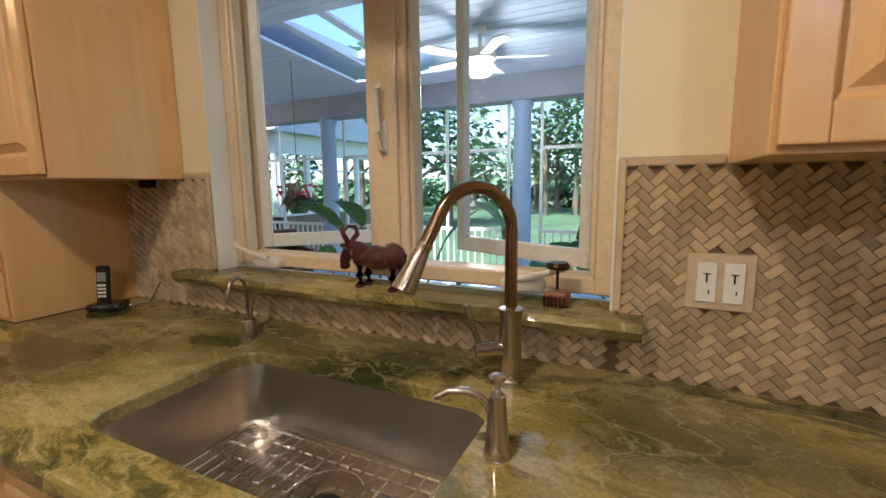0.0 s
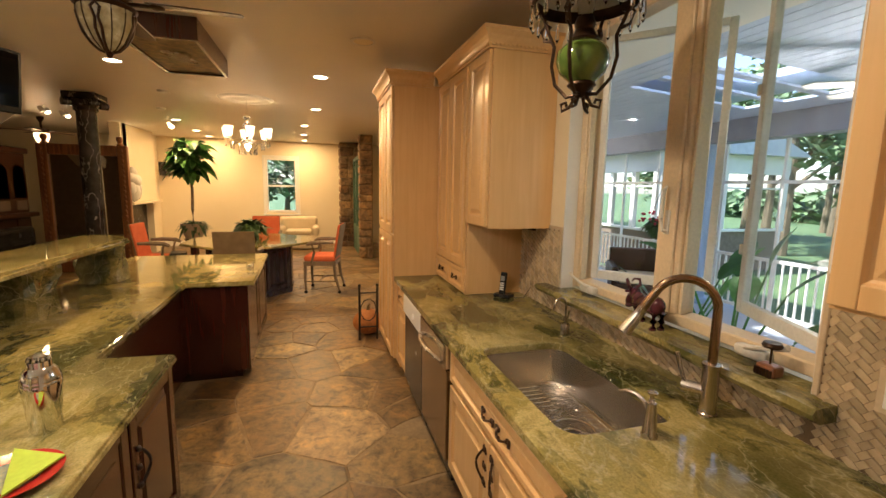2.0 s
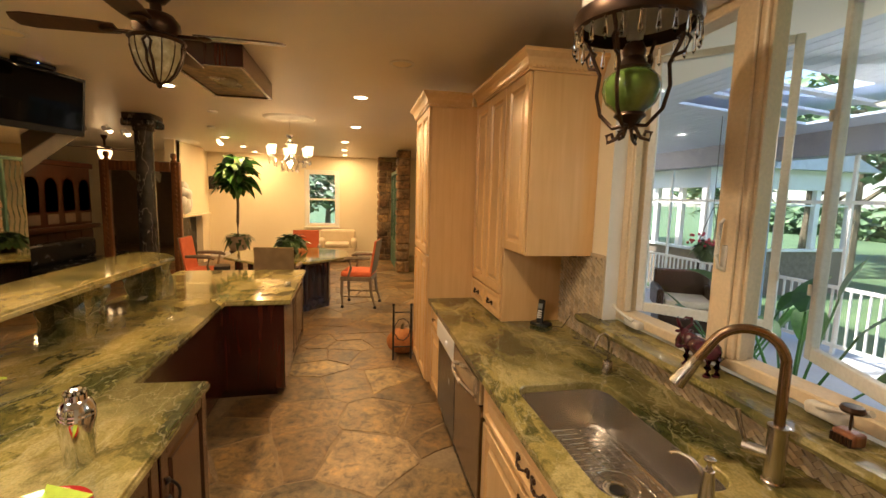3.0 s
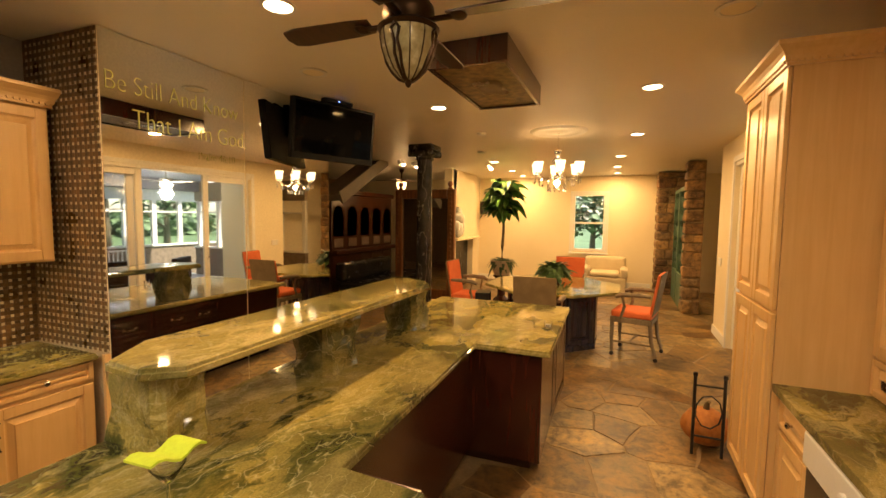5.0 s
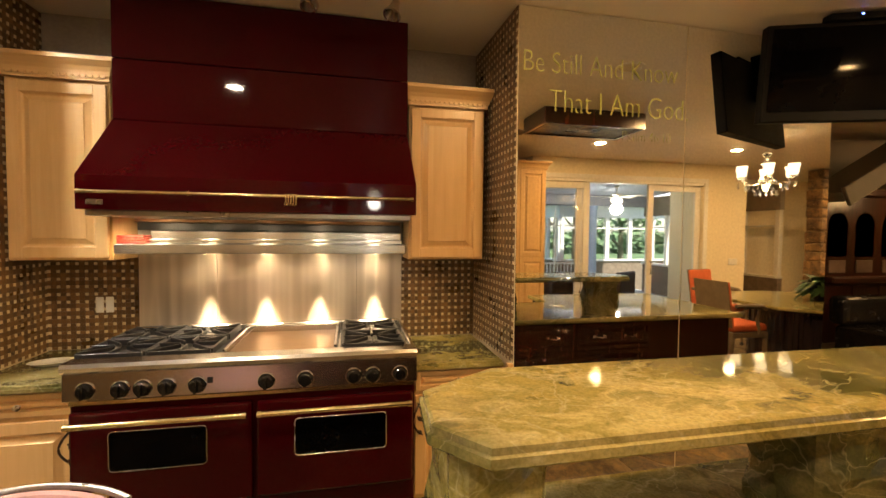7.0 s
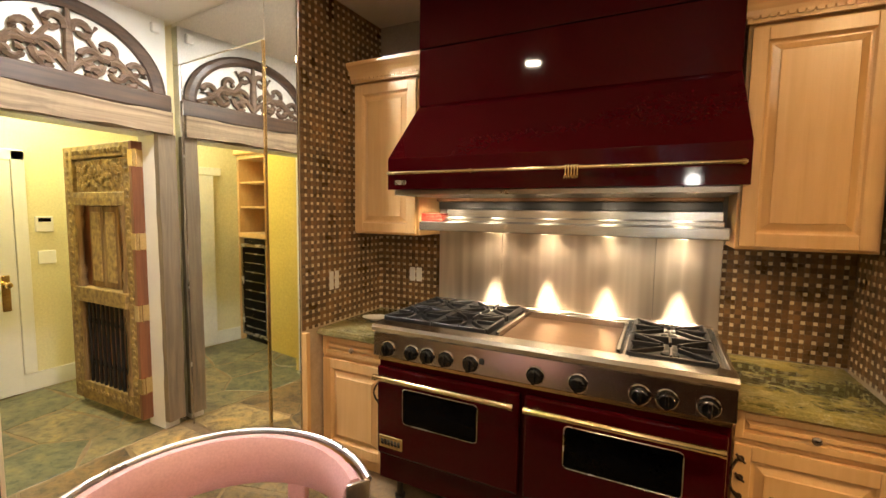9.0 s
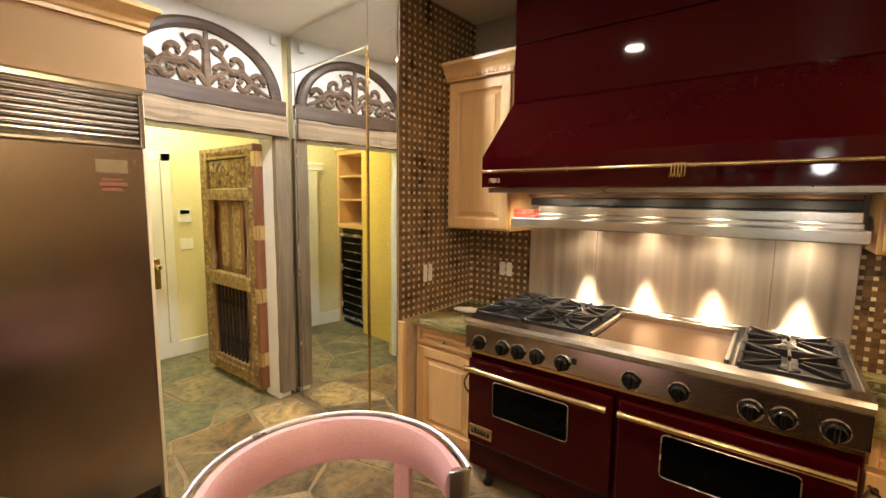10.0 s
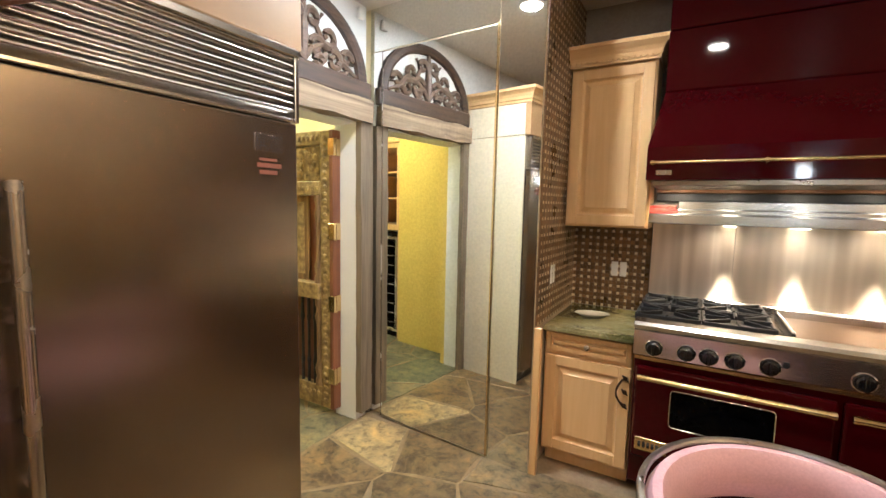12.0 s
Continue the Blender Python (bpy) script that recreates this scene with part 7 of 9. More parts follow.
def dining_chair(x, y, rz):
    """Faces local -y; back at +y."""
    c = thing("dining_chair", "greyed wooden armchair with coral seat and taupe back", "chair", (x, y, 0), rz, "chairs round the table")
    boxes("seat", M_CORAL, c, [((-0.26, -0.26, 0.53), (0.26, 0.24, 0.62))], 0.03, seg=3, label="coral upholstered seat")
    boxes("seat_frame", M_GREYWOOD, c, [((-0.265, -0.265, 0.46), (0.265, 0.245, 0.53))], 0.008)
    bm = BM()
    box(bm, (-0.25, 0.0, 0.0), (0.25, 0.035, 0.52), 0.015, 2, pose(0, 0.205, 0.61, -9))
    part("backrest", bm, M_CORAL, c, "coral upholstered back")
    bm = BM()
    box(bm, (-0.255, 0.036, -0.02), (0.255, 0.05, 0.53), 0.006, 2, pose(0, 0.205, 0.61, -9))
    part("back_cover", bm, M_OLIVE, c, "taupe woven back cover")
    for sx in (-1, 1):
        for y0, y1, y2 in ((-0.24, -0.245, -0.235), (0.22, 0.24, 0.30)):
            bm = BM()
            tube(bm, [(sx * 0.24, y0, 0.47), (sx * 0.24, y1, 0.25), (sx * 0.245, y2, 0.06)], [0.026, 0.024, 0.018], 8)
            lg = part("leg", bm, M_GREYWOOD, c, smooth=True)
            bm = BM()
            lathe(bm, [(0, -0.012), (0.026, -0.012), (0.028, 0), (0.026, 0.012), (0, 0.012)], 14, pose(sx * 0.245, y2, 0.029, 0, 90))
            part("caster", bm, M_IRON, lg, "dark caster", True)
        bm = BM()
        tube(bm, [(sx * 0.27, 0.22, 0.84), (sx * 0.285, 0.05, 0.845), (sx * 0.285, -0.13, 0.835), (sx * 0.28, -0.2, 0.80)], [0.022, 0.03, 0.032, 0.022], 8)
        tube(bm, [(sx * 0.275, -0.12, 0.82), (sx * 0.265, -0.09, 0.68), (sx * 0.26, -0.14, 0.5)], 0.02, 8)
        part("arm", bm, M_GREYWOOD, c, "curved wooden arm", True)
        bm = BM()
        tube(bm, [(sx * 0.243, -0.24, 0.2), (sx * 0.243, 0.25, 0.2)], 0.013, 7)
        part("stretcher", bm, M_GREYWOOD, c, smooth=True)
    bm = BM()
    tube(bm, [(-0.243, 0.0, 0.2), (-0.1, -0.03, 0.2), (0.1, -0.03, 0.2), (0.243, 0.0, 0.2)], 0.013, 7)
    part("stretcher", bm, M_GREYWOOD, c, smooth=True)
    return c


ch1 = dining_chair(-5.22, -1.50, -90 + 180)
ch1.matrix_world = pose(-5.24, -1.50, 0, 0, 0, -90)
copy_thing(ch1, pose(-6.15, -0.36, 0, 0, 0, -12))
copy_thing(ch1, pose(-6.35, -2.78, 0, 0, 0, 180))
copy_thing(ch1, pose(-7.66, -1.42, 0, 0, 0, 90))

rack = thing("mug_rack", "black two tier rack of white cups by the table", "rack", (-5.98, -2.45, 0), 10)
boxes("frame", M_IRON, rack, [((-0.15, -0.1, 0), (-0.135, 0.1, 0.72)), ((0.135, -0.1, 0), (0.15, 0.1, 0.72)), ((-0.135, -0.1, 0.28), (0.135, 0.1, 0.295)), ((-0.135, -0.1, 0.5), (0.135, 0.1, 0.515)), ((-0.135, -0.1, 0.705), (0.135, 0.1, 0.72))], 0.003)
for z in (0.2955, 0.5155):
    for k in range(4):
        bm = BM()
        lathe(bm, [(0, 0), (0.024, 0), (0.028, 0.11), (0.025, 0.11), (0.02, 0.01), (0, 0.01)], 14, pose(-0.1 + 0.066 * k, -0.03, z))
        part("cup", bm, M_WHITE, rack, "white cup", True)

# chandelier
cd = thing("chandelier", "crystal chandelier with lit glass shades under a plaster medallion", "chandelier", (CH[0], CH[1], 0))
bm = BM()
lathe(bm, [(0.0, H - 0.03), (0.12, H - 0.028), (0.16, H - 0.012), (0.28, H - 0.016), (0.33, H - 0.03), (0.355, H - 0.02), (0.375, H - 0.0008), (0, H - 0.0008)], 48)
part("medallion", bm, M_WHITE, cd, "round plaster ceiling medallion", True)
bm = BM()
tube(bm, [(0, 0, H - 0.03), (0, 0, 2.72)], 0.008, 8)
lathe(bm, [(0.02, 2.73), (0.055, 2.71), (0.025, 2.66), (0.035, 2.62), (0.07, 2.58), (0.03, 2.54), (0.025, 2.46), (0.06, 2.42), (0.09, 2.36), (0.05, 2.31), (0.02, 2.25), (0.0, 2.2)], 24)
part("stem", bm, M_CRYSTAL, cd, "turned crystal stem", True)
M_SHADE = glow("lit_shade_glass", (1.0, 0.80, 0.50), 1.0)
for k in range(6):
    a = radians(60 * k + 15)
    c, s = math.cos(a), math.sin(a)
    bm = BM()
    tube(bm, [(0.04 * c, 0.04 * s, 2.38), (0.14 * c, 0.14 * s, 2.33), (0.25 * c, 0.25 * s, 2.34), (0.30 * c, 0.30 * s, 2.40)], 0.009, 8)
    lathe(bm, [(0.0, 2.395), (0.05, 2.40), (0.045, 2.41), (0, 2.412)], 14, pose(0.30 * c, 0.30 * s, 0))
    ar = part("arm", bm, M_CRYSTAL, cd, "crystal arm", True)
    bm = BM()
    lathe(bm, [(0.028, 2.413), (0.05, 2.44), (0.052, 2.49), (0.066, 2.55), (0.064, 2.55), (0.048, 2.49), (0.046, 2.44), (0.02, 2.418)], 18, pose(0.30 * c, 0.30 * s, 0))
    part("shade", bm, M_SHADE, ar, "lit glass shade", True)
me = mesh_of("prism", (lambda b: (lathe(b, [(0, 0), (0.012, 0.02), (0.006, 0.07), (0.0, 0.085)], 6), b)[1])(BM()), M_CRYSTAL)
for k in range(36):
    a = radians(10 * k)
    r = (0.30, 0.22, 0.12)[k % 3]
    ob = new("prism", me)
    ob.parent = cd
    ob.matrix_basis = pose(r * math.cos(a), r * math.sin(a), (2.28, 2.24, 2.17)[k % 3])


def leaf_mesh(bm, base, direction, length, width, droop, twist=0.0, n=6):
    """One broad leaf: a folded blade that rises and droops."""
    d = Vector(direction).normalized()
    side = d.cross(Vector((0, 0, 1)))
    if side.length < 0.1:
        side = Vector((1, 0, 0))
    side.normalize()
    side = Matrix.Rotation(twist, 3, d) @ side
    up = side.cross(d)
    rows = []
    for i in range(n + 1):
        t = i / n
        p = Vector(base) + d * length * t - Vector((0, 0, 1)) * droop * length * t * t
        w = width * math.sin(math.pi * min(0.97, 0.06 + 0.94 * t)) ** 0.75
        rows.append([bm.verts.new(p - side * w / 2 + up * w * 0.12), bm.verts.new(p), bm.verts.new(p + side * w / 2 + up * w * 0.12)])
    for a, b in zip(rows, rows[1:]):
        bm.faces.new((a[0], a[1], b[1], b[0]))
        bm.faces.new((a[1], a[2], b[2], b[1]))


def fern(name, label, at, pot_r, pot_h, leaf_l, count, pot_mat, seed, droop=0.7):
    p = thing(name, label, "plant", at)
    rr = random.Random(seed)
    bm = BM()
    lathe(bm, [(0, 0), (pot_r * 0.62, 0), (pot_r * 0.9, pot_h * 0.6), (pot_r, pot_h * 0.92), (pot_r * 1.06, pot_h), (pot_r * 0.92, pot_h), (pot_r * 0.85, pot_h * 0.85), (0, pot_h * 0.85)], 26)
    part("pot", bm, pot_mat, p, smooth=True)
    bm = BM()
    for i in range(count):
        a, e = rr.uniform(0, 6.283), rr.uniform(0.1, 1.2)
        leaf_mesh(bm, (pot_r * 0.5 * math.cos(a) * rr.random(), pot_r * 0.5 * math.sin(a) * rr.random(), pot_h * 0.86 + rr.uniform(0, leaf_l * 0.35)), (math.cos(a) * math.cos(e), math.sin(a) * math.cos(e), math.sin(e)), leaf_l * rr.uniform(0.6, 1.1), leaf_l * rr.uniform(0.22, 0.34), droop * rr.uniform(0.5, 1.2), rr.uniform(-0.6, 0.6), 4)
    part("foliage", bm, M_FERN, p)
    return p


fern("table_plant", "bushy green fern in a dark bowl on the dining table", (-6.62, -1.52, TBZ + 0.001), 0.14, 0.14, 0.29, 240, M_BRONZEK, 3)


def fig_tree(at):
    t = thing("fiddle_leaf_tree", "tall potted tree with large glossy leaves and underplanting", "tree", at)
    rr = random.Random(9)
    bm = BM()
    lathe(bm, [(0, 0.58), (0.15, 0.58), (0.21, 0.72), (0.23, 0.86), (0.25, 0.9), (0.22, 0.9), (0.2, 0.84), (0, 0.84)], 26)
    part("pot", bm, M_POT, t, "clay coloured pot", True)
    bm = BM()
    lathe(bm, [(0, 0), (0.17, 0), (0.18, 0.04), (0.09, 0.12), (0.08, 0.45), (0.17, 0.54), (0.19, 0.579), (0, 0.579)], 22)
    part("stand", bm, M_CHERRY, t, "turned wooden pedestal", True)
    bm = BM()
    tube(bm, [(0, 0, 0.84), (0.02, 0.01, 1.2), (-0.01, 0.02, 1.6), (0.01, 0.0, 1.95), (0.0, 0.0, 2.3)], [0.035, 0.03, 0.028, 0.024, 0.014], 9)
    for k in range(7):
        a = k * 0.9
        tube(bm, [(0, 0, 1.95 + 0.05 * k), (0.12 * math.cos(a), 0.12 * math.sin(a), 2.08 + 0.05 * k), (0.25 * math.cos(a), 0.25 * math.sin(a), 2.16 + 0.05 * k)], [0.013, 0.01, 0.006], 6)
    part("trunk", bm, M_TRUNK, t, smooth=True)
    bm = BM()
    for i in range(135):
        a, z = rr.uniform(0, 6.283), rr.uniform(1.95, 2.6)
        r = rr.uniform(0.04, 0.26)
        e = rr.uniform(-0.5, 0.7)
        leaf_mesh(bm, (r * math.cos(a), r * math.sin(a), z), (math.cos(a) * math.cos(e), math.sin(a) * math.cos(e), math.sin(e)), rr.uniform(0.22, 0.38), rr.uniform(0.14, 0.22), rr.uniform(0.2, 0.8), rr.uniform(-0.7, 0.7), 5)
    part("crown", bm, M_LEAF, t)
    bm = BM()
    for i in range(70):
        a, e = rr.uniform(0, 6.283), rr.uniform(-0.1, 0.9)
        leaf_mesh(bm, (0.15 * math.cos(a) * rr.random(), 0.15 * math.sin(a) * rr.random(), 0.88), (math.cos(a) * math.cos(e), math.sin(a) * math.cos(e), math.sin(e)), rr.uniform(0.15, 0.3), rr.uniform(0.06, 0.09), rr.uniform(0.5, 1.2), 0, 4)
    part("underplanting", bm, M_FERN, t)


fig_tree((-9.0, -2.97, 0))

# cream armchair by the window
ac = thing("armchair", "cream upholstered low armchair with a fringed skirt", "armchair", (-11.5, -0.95, 0), 90)
boxes("seat_base", M_CREAMFAB, ac, [((-0.5, -0.45, 0.02), (0.5, 0.45, 0.40))], 0.04, seg=3)
boxes("back", M_CREAMFAB, ac, [((-0.5, 0.25, 0.4), (0.5, 0.47, 0.86))], 0.09, seg=4)
for s in (-1, 1):
    boxes("armrest", M_CREAMFAB, ac, [((s * 0.36, -0.45, 0.36), (s * 0.54, 0.4, 0.62))], 0.08, seg=4)
boxes("cushion", M_CREAMFAB, ac, [((-0.34, -0.46, 0.40), (0.34, 0.24, 0.52))], 0.05, seg=3)

# sash window in the end wall
w2 = tagged(new("window_2"), "white double-hung sash window in the end wall", kind="structure")
boxes("window_frame", M_WHITE, w2, [((-12.42, -1.86, 0.931), (-12.285, -1.80, 2.499)), ((-12.42, -1.06, 0.931), (-12.285, -1.0, 2.499)), ((-12.42, -1.80, 2.44), (-12.285, -1.06, 2.499)), ((-12.42, -1.80, 0.931), (-12.285, -1.06, 1.0)), ((-12.40, -1.80, 1.68), (-12.33, -1.06, 1.73)), ((-12.299, -1.93, 0.90), (-12.275, -1.861, 2.57)), ((-12.299, -0.999, 0.90), (-12.275, -0.93, 2.57)), ((-12.299, -1.861, 2.501), (-12.274, -0.999, 2.57))], 0.004)
boxes("window_sill", M_WHITE, w2, [((-12.299, -1.95, 0.86), (-12.21, -0.91, 0.899))], 0.006)
for z0, z1 in ((1.0, 1.68), (1.73, 2.44)):
    p = boxes("pane", M_PANE, w2, [((-12.37, -1.8, z0), (-12.365, -1.06, z1))])
    p.visible_shadow = False

# sliding glass doors to the porch
d1 = tagged(new("door_1"), "white framed sliding glass doors, middle leaf open", kind="structure")
boxes("casing", M_WHITE, d1, [((DX0 - 0.08, YD - 0.02, 0), (DX0 - 0.001, YD - 0.001, DZ + 0.08)), ((DX1 + 0.001, YD - 0.02, 0), (DX1 + 0.08, YD - 0.001, DZ + 0.08)), ((DX0 - 0.001, YD - 0.021, DZ + 0.001), (DX1 + 0.001, YD - 0.001, DZ + 0.08)), ((DX0 + 0.001, YD + 0.0, DZ - 0.05), (DX1 - 0.001, YD + 0.2, DZ - 0.001))], 0.003)
for x0, x1, y in ((-6.96, -5.86, 0.93), (-4.70, -3.64, 0.93), (-4.60, -3.65, 1.0)):
    lf = boxes("door_leaf", M_WHITE, d1, [((x0, y - 0.025, 0.02), (x0 + 0.11, y + 0.025, 2.57)), ((x1 - 0.11, y - 0.025, 0.02), (x1, y + 0.025, 2.57)), ((x0 + 0.11, y - 0.024, 0.02), (x1 - 0.11, y + 0.024, 0.24)), ((x0 + 0.11, y - 0.024, 2.46), (x1 - 0.11, y + 0.024, 2.57))], 0.004)
    g = boxes("pane", M_PANE, lf, [((x0 + 0.11, y - 0.003, 0.24), (x1 - 0.11, y + 0.003, 2.46))])
    g.visible_shadow = False
    bm = BM()
    tube(bm, [(x1 - 0.055, y - 0.025, 0.95), (x1 - 0.055, y - 0.07, 0.97), (x1 - 0.055, y - 0.07, 1.18), (x1 - 0.055, y - 0.025, 1.2)], 0.011, 8)
    part("handle", bm, M_NICKEL, lf, "nickel pull", True)
bm = BM()
box(bm, (-7.75, YD - 0.012, 1.12), (-7.55, YD - 0.001, 1.24), 0.003)
single("switch_plate", bm, M_WHITE, "white multi-gang switch plate by the glass doors", "switch")

# ---- living room edge ----
cl = thing("marble_column", "black veined marble column with a carved capital", "column", (-6.30, -3.58, 0))
bm = BM()
lathe(bm, [(0.19, 0), (0.19, 0.08), (0.165, 0.1), (0.17, 0.14), (0.14, 0.17), (0.135, 0.2), (0.12, 2.72), (0.13, 2.74)], 30)
part("shaft", bm, M_BMARBLE, cl, smooth=True)
bm = BM()
lathe(bm, [(0.125, 2.72), (0.15, 2.74), (0.14, 2.77), (0.16, 2.80), (0.0, 2.80)], 28)
box(bm, (-0.2, -0.2, 2.88), (0.2, 0.2, H - 0.001), 0.012, 2)
box(bm, (-0.16, -0.16, 2.79), (0.16, 0.16, 2.88), 0.02, 2)
for sx in (-1, 1):
    for sy in (-1, 1):
        lathe(bm, [(0, -0.06), (0.05, -0.05), (0.055, 0.05), (0, 0.06)], 14, pose(sx * 0.16, sy * 0.16, 2.83, 90, 0, 45))
part("capital", bm, M_BMARBLE, cl, "carved black capital", True)

gm = thing("gilt_floor_mirror", "huge carved gilt framed mirror standing on the floor", "mirror", (-8.6, -4.64, 0), 0)
boxes("frame", M_GILT, gm, [((-0.05, -0.72, 0), (0.05, -0.55, 2.42)), ((-0.05, 0.55, 0), (0.05, 0.72, 2.42)), ((-0.049, -0.55, 0), (0.049, 0.55, 0.22)), ((-0.049, -0.55, 2.22), (0.049, 0.55, 2.42))], 0.02, seg=2)
boxes("mirror_glass", M_MIRROR, gm, [((-0.01, -0.55, 0.22), (0.0, 0.55, 2.22))])
for y in (-0.635, 0.635):
    bm = BM()
    for k in range(24):
        bmesh.ops.create_icosphere(bm, subdivisions=1, radius=0.04, matrix=pose(0.05, y, 0.1 + 0.097 * k) @ Matrix.Diagonal((0.5, 0.8, 1.0, 1)))
    part("carving", bm, M_GILT, gm, "carved leaf run")
for y in (-0.6, 0.6):
    bm = BM()
    lathe(bm, [(0.05, 2.42), (0.06, 2.44), (0.03, 2.47), (0.06, 2.52), (0.05, 2.58), (0, 2.6)], 14, pose(0, y, 0))
    part("finial", bm, M_GILT, gm, smooth=True)

hu = thing("mahogany_hutch", "large carved mahogany hutch with arched glass doors", "hutch", (-9.15, -6.5, 0))
boxes("body", M_HUTCH, hu, [((-1.35, -0.5, 0), (1.35, -0.05, 2.3))], 0.01)
boxes("cornice", M_HUTCH, hu, [((-1.42, -0.54, 2.30), (1.42, 0.0, 2.42))], 0.02)
boxes("ledge", M_HUTCH, hu, [((-1.38, -0.05, 0.95), (1.38, 0.12, 1.05))], 0.02)
M_HGLASS = plain("hutch_glass", (0.16, 0.11, 0.085), (0.26, 0.19, 0.15), 0.3, scale=3, bumps=0.0)
for k in range(5):
    x = -1.1 + 0.55 * k
    bm = BM()
    pts = [(x - 0.2, 1.35), (x + 0.2, 1.35)] + [(x + 0.2 * math.cos(radians(a)), 1.85 + 0.2 * math.sin(radians(a))) for a in range(0, 181, 20)]
    prism(bm, pts, 0.0, 0.02, pose(0, -0.05, 0, 90))
    part("arched_pane", bm, M_HGLASS, hu, "arched glass pane")
    boxes("drawer", M_HUTCH, hu, [((x - 0.23, -0.05, 0.62), (x + 0.23, -0.03, 0.9))], 0.008)
    boxes("lower_pane", M_HGLASS, hu, [((x - 0.17, -0.05, 1.10), (x + 0.17, -0.035, 1.3))], 0.008)
lv = thing("dark_sofa", "low black leather sofa in the living room", "sofa", (-8.2, -5.55, 0), 0)
boxes("seat", M_BLACK, lv, [((-1.0, -0.4, 0.05), (1.0, 0.4, 0.45))], 0.06, seg=3)
boxes("back", M_BLACK, lv, [((-1.0, -0.5, 0.45), (1.0, -0.25, 0.85))], 0.08, seg=3)

# hearth: black firebox, plaster bust
bm = BM()
box(bm, (-11.1, -4.56, 0.0), (-9.8, -4.5, 1.25))
single("firebox", bm, M_BLACK, "black firebox recess in the hearth wall", "fireplace")
bm = BM()
box(bm, (-11.3, -4.349, 1.25), (-9.55, -4.2, 1.31), 0.01)
single("mantel_shelf", bm, M_WALL, "cream mantel shelf over the firebox", "mantel")
bm = BM()
for c, r in (((0, 0, 0.22), (0.16, 0.12, 0.22)), ((-0.06, 0, 0.46), (0.2, 0.13, 0.16)), ((0.1, 0.02, 0.5), (0.15, 0.12, 0.12)), ((0, 0.0, 0.64), (0.1, 0.09, 0.12)), ((0.16, 0.0, 0.30), (0.10, 0.1, 0.16)), ((-0.17, 0, 0.26), (0.08, 0.1, 0.22))):
    blob(bm, c, r)
for v in bm.verts:
    v.co += noise.noise_vector(v.co * 14) * 0.018
single("plaster_statue", bm, M_WHITE, "white plaster statue on the mantel", "statue", (-9.75, -4.27, 1.31), smooth=True)
lamp("uplight_lamp", "SPOT", look((-9.75, -4.1, 2.2), (-9.75, -4.4, 2.9)), 4, (1.0, 0.7, 0.35), 0.05, 90)
sp = thing("wall_speaker", "black bookshelf speaker on a wall bracket", "speaker", (-11.95, -4.3, 2.1), 60)
boxes("cabinet_box", M_BLACK, sp, [((-0.1, -0.09, -0.18), (0.1, 0.09, 0.18))], 0.01)
boxes("bracket", M_BLACK, sp, [((-0.02, 0.09, -0.02), (0.02, 0.3, 0.02))])

M_STAIR = plain("taupe_stair_paint", (0.20, 0.17, 0.13), (0.25, 0.21, 0.16), 0.5)
sr = thing("stair_stringer", "taupe painted underside of a staircase", "staircase", (0, 0, 0))
bm = BM()
box(bm, (-1.5, -0.25, -0.06), (0.35, 0.25, 0.06), 0.0, 1, pose(-6.6, -5.5, 2.30, 0, 28, 0))
part("soffit", bm, M_STAIR, sr)
bm = BM()
box(bm, (-1.5, 0.251, -0.12), (0.35, 0.30, 0.12), 0.01, 1, pose(-6.6, -5.5, 2.30, 0, 28, 0))
part("stringer", bm, M_STAIR, sr)

lf2 = thing("living_fan", "dark ceiling fan with an amber lamp bowl", "ceiling fan", (-9.3, -5.6, 0))
bm = BM()
lathe(bm, [(0.06, H - 0.001), (0.05, H - 0.06), (0.02, H - 0.1), (0.02, 2.75), (0.13, 2.73), (0.13, 2.66), (0, 2.65)], 22)
part("motor", bm, M_BRONZEK, lf2, smooth=True)
bm = BM()
lathe(bm, [(0.12, 2.65), (0.12, 2.58), (0.08, 2.48), (0.0, 2.44)], 22)
part("lamp_bowl", bm, glow("amber_bowl", (1.0, 0.62, 0.28), 2.2), lf2, "lit amber bowl", True)
for k in range(5):
    bm = BM()
    box(bm, (0.15, -0.06, -0.004), (0.62, 0.06, 0.004), 0.003, 1, pose(0, 0, 2.69, 0, 0, 72 * k + 10))
    part("blade", bm, M_BLADE, lf2)
lamp("living_lamp", "POINT", pose(-9.3, -5.6, 2.36), 6, WARM, 0.12)
for x, y in ((-8.9, -3.25), (-8.0, -4.6), (-7.6, -4.7)):
    ts = thing("ceiling_spot", "pair of white adjustable ceiling spots, lit", "spot light", (x, y, H))
    for k in (-1, 1):
        bm = BM()
        tube(bm, [(0, 0, -0.001), (0.07 * k, 0, -0.05)], 0.006, 6)
        lathe(bm, [(0.02, 0.06), (0.035, 0.03), (0.042, -0.03), (0, -0.031)], 14, pose(0.08 * k, 0, -0.09, 25, 20 * k))
        hdp = part("spot_head", bm, M_WHITE, ts, smooth=True)
        bm = BM()
        lathe(bm, [(0, -0.034), (0.038, -0.033), (0, -0.0325)], 14, pose(0.08 * k, 0, -0.09, 25, 20 * k))
        part("bulb", bm, glow("spot_bulb", (1.0, 0.8, 0.5), 6.0), hdp, "lit bulb")

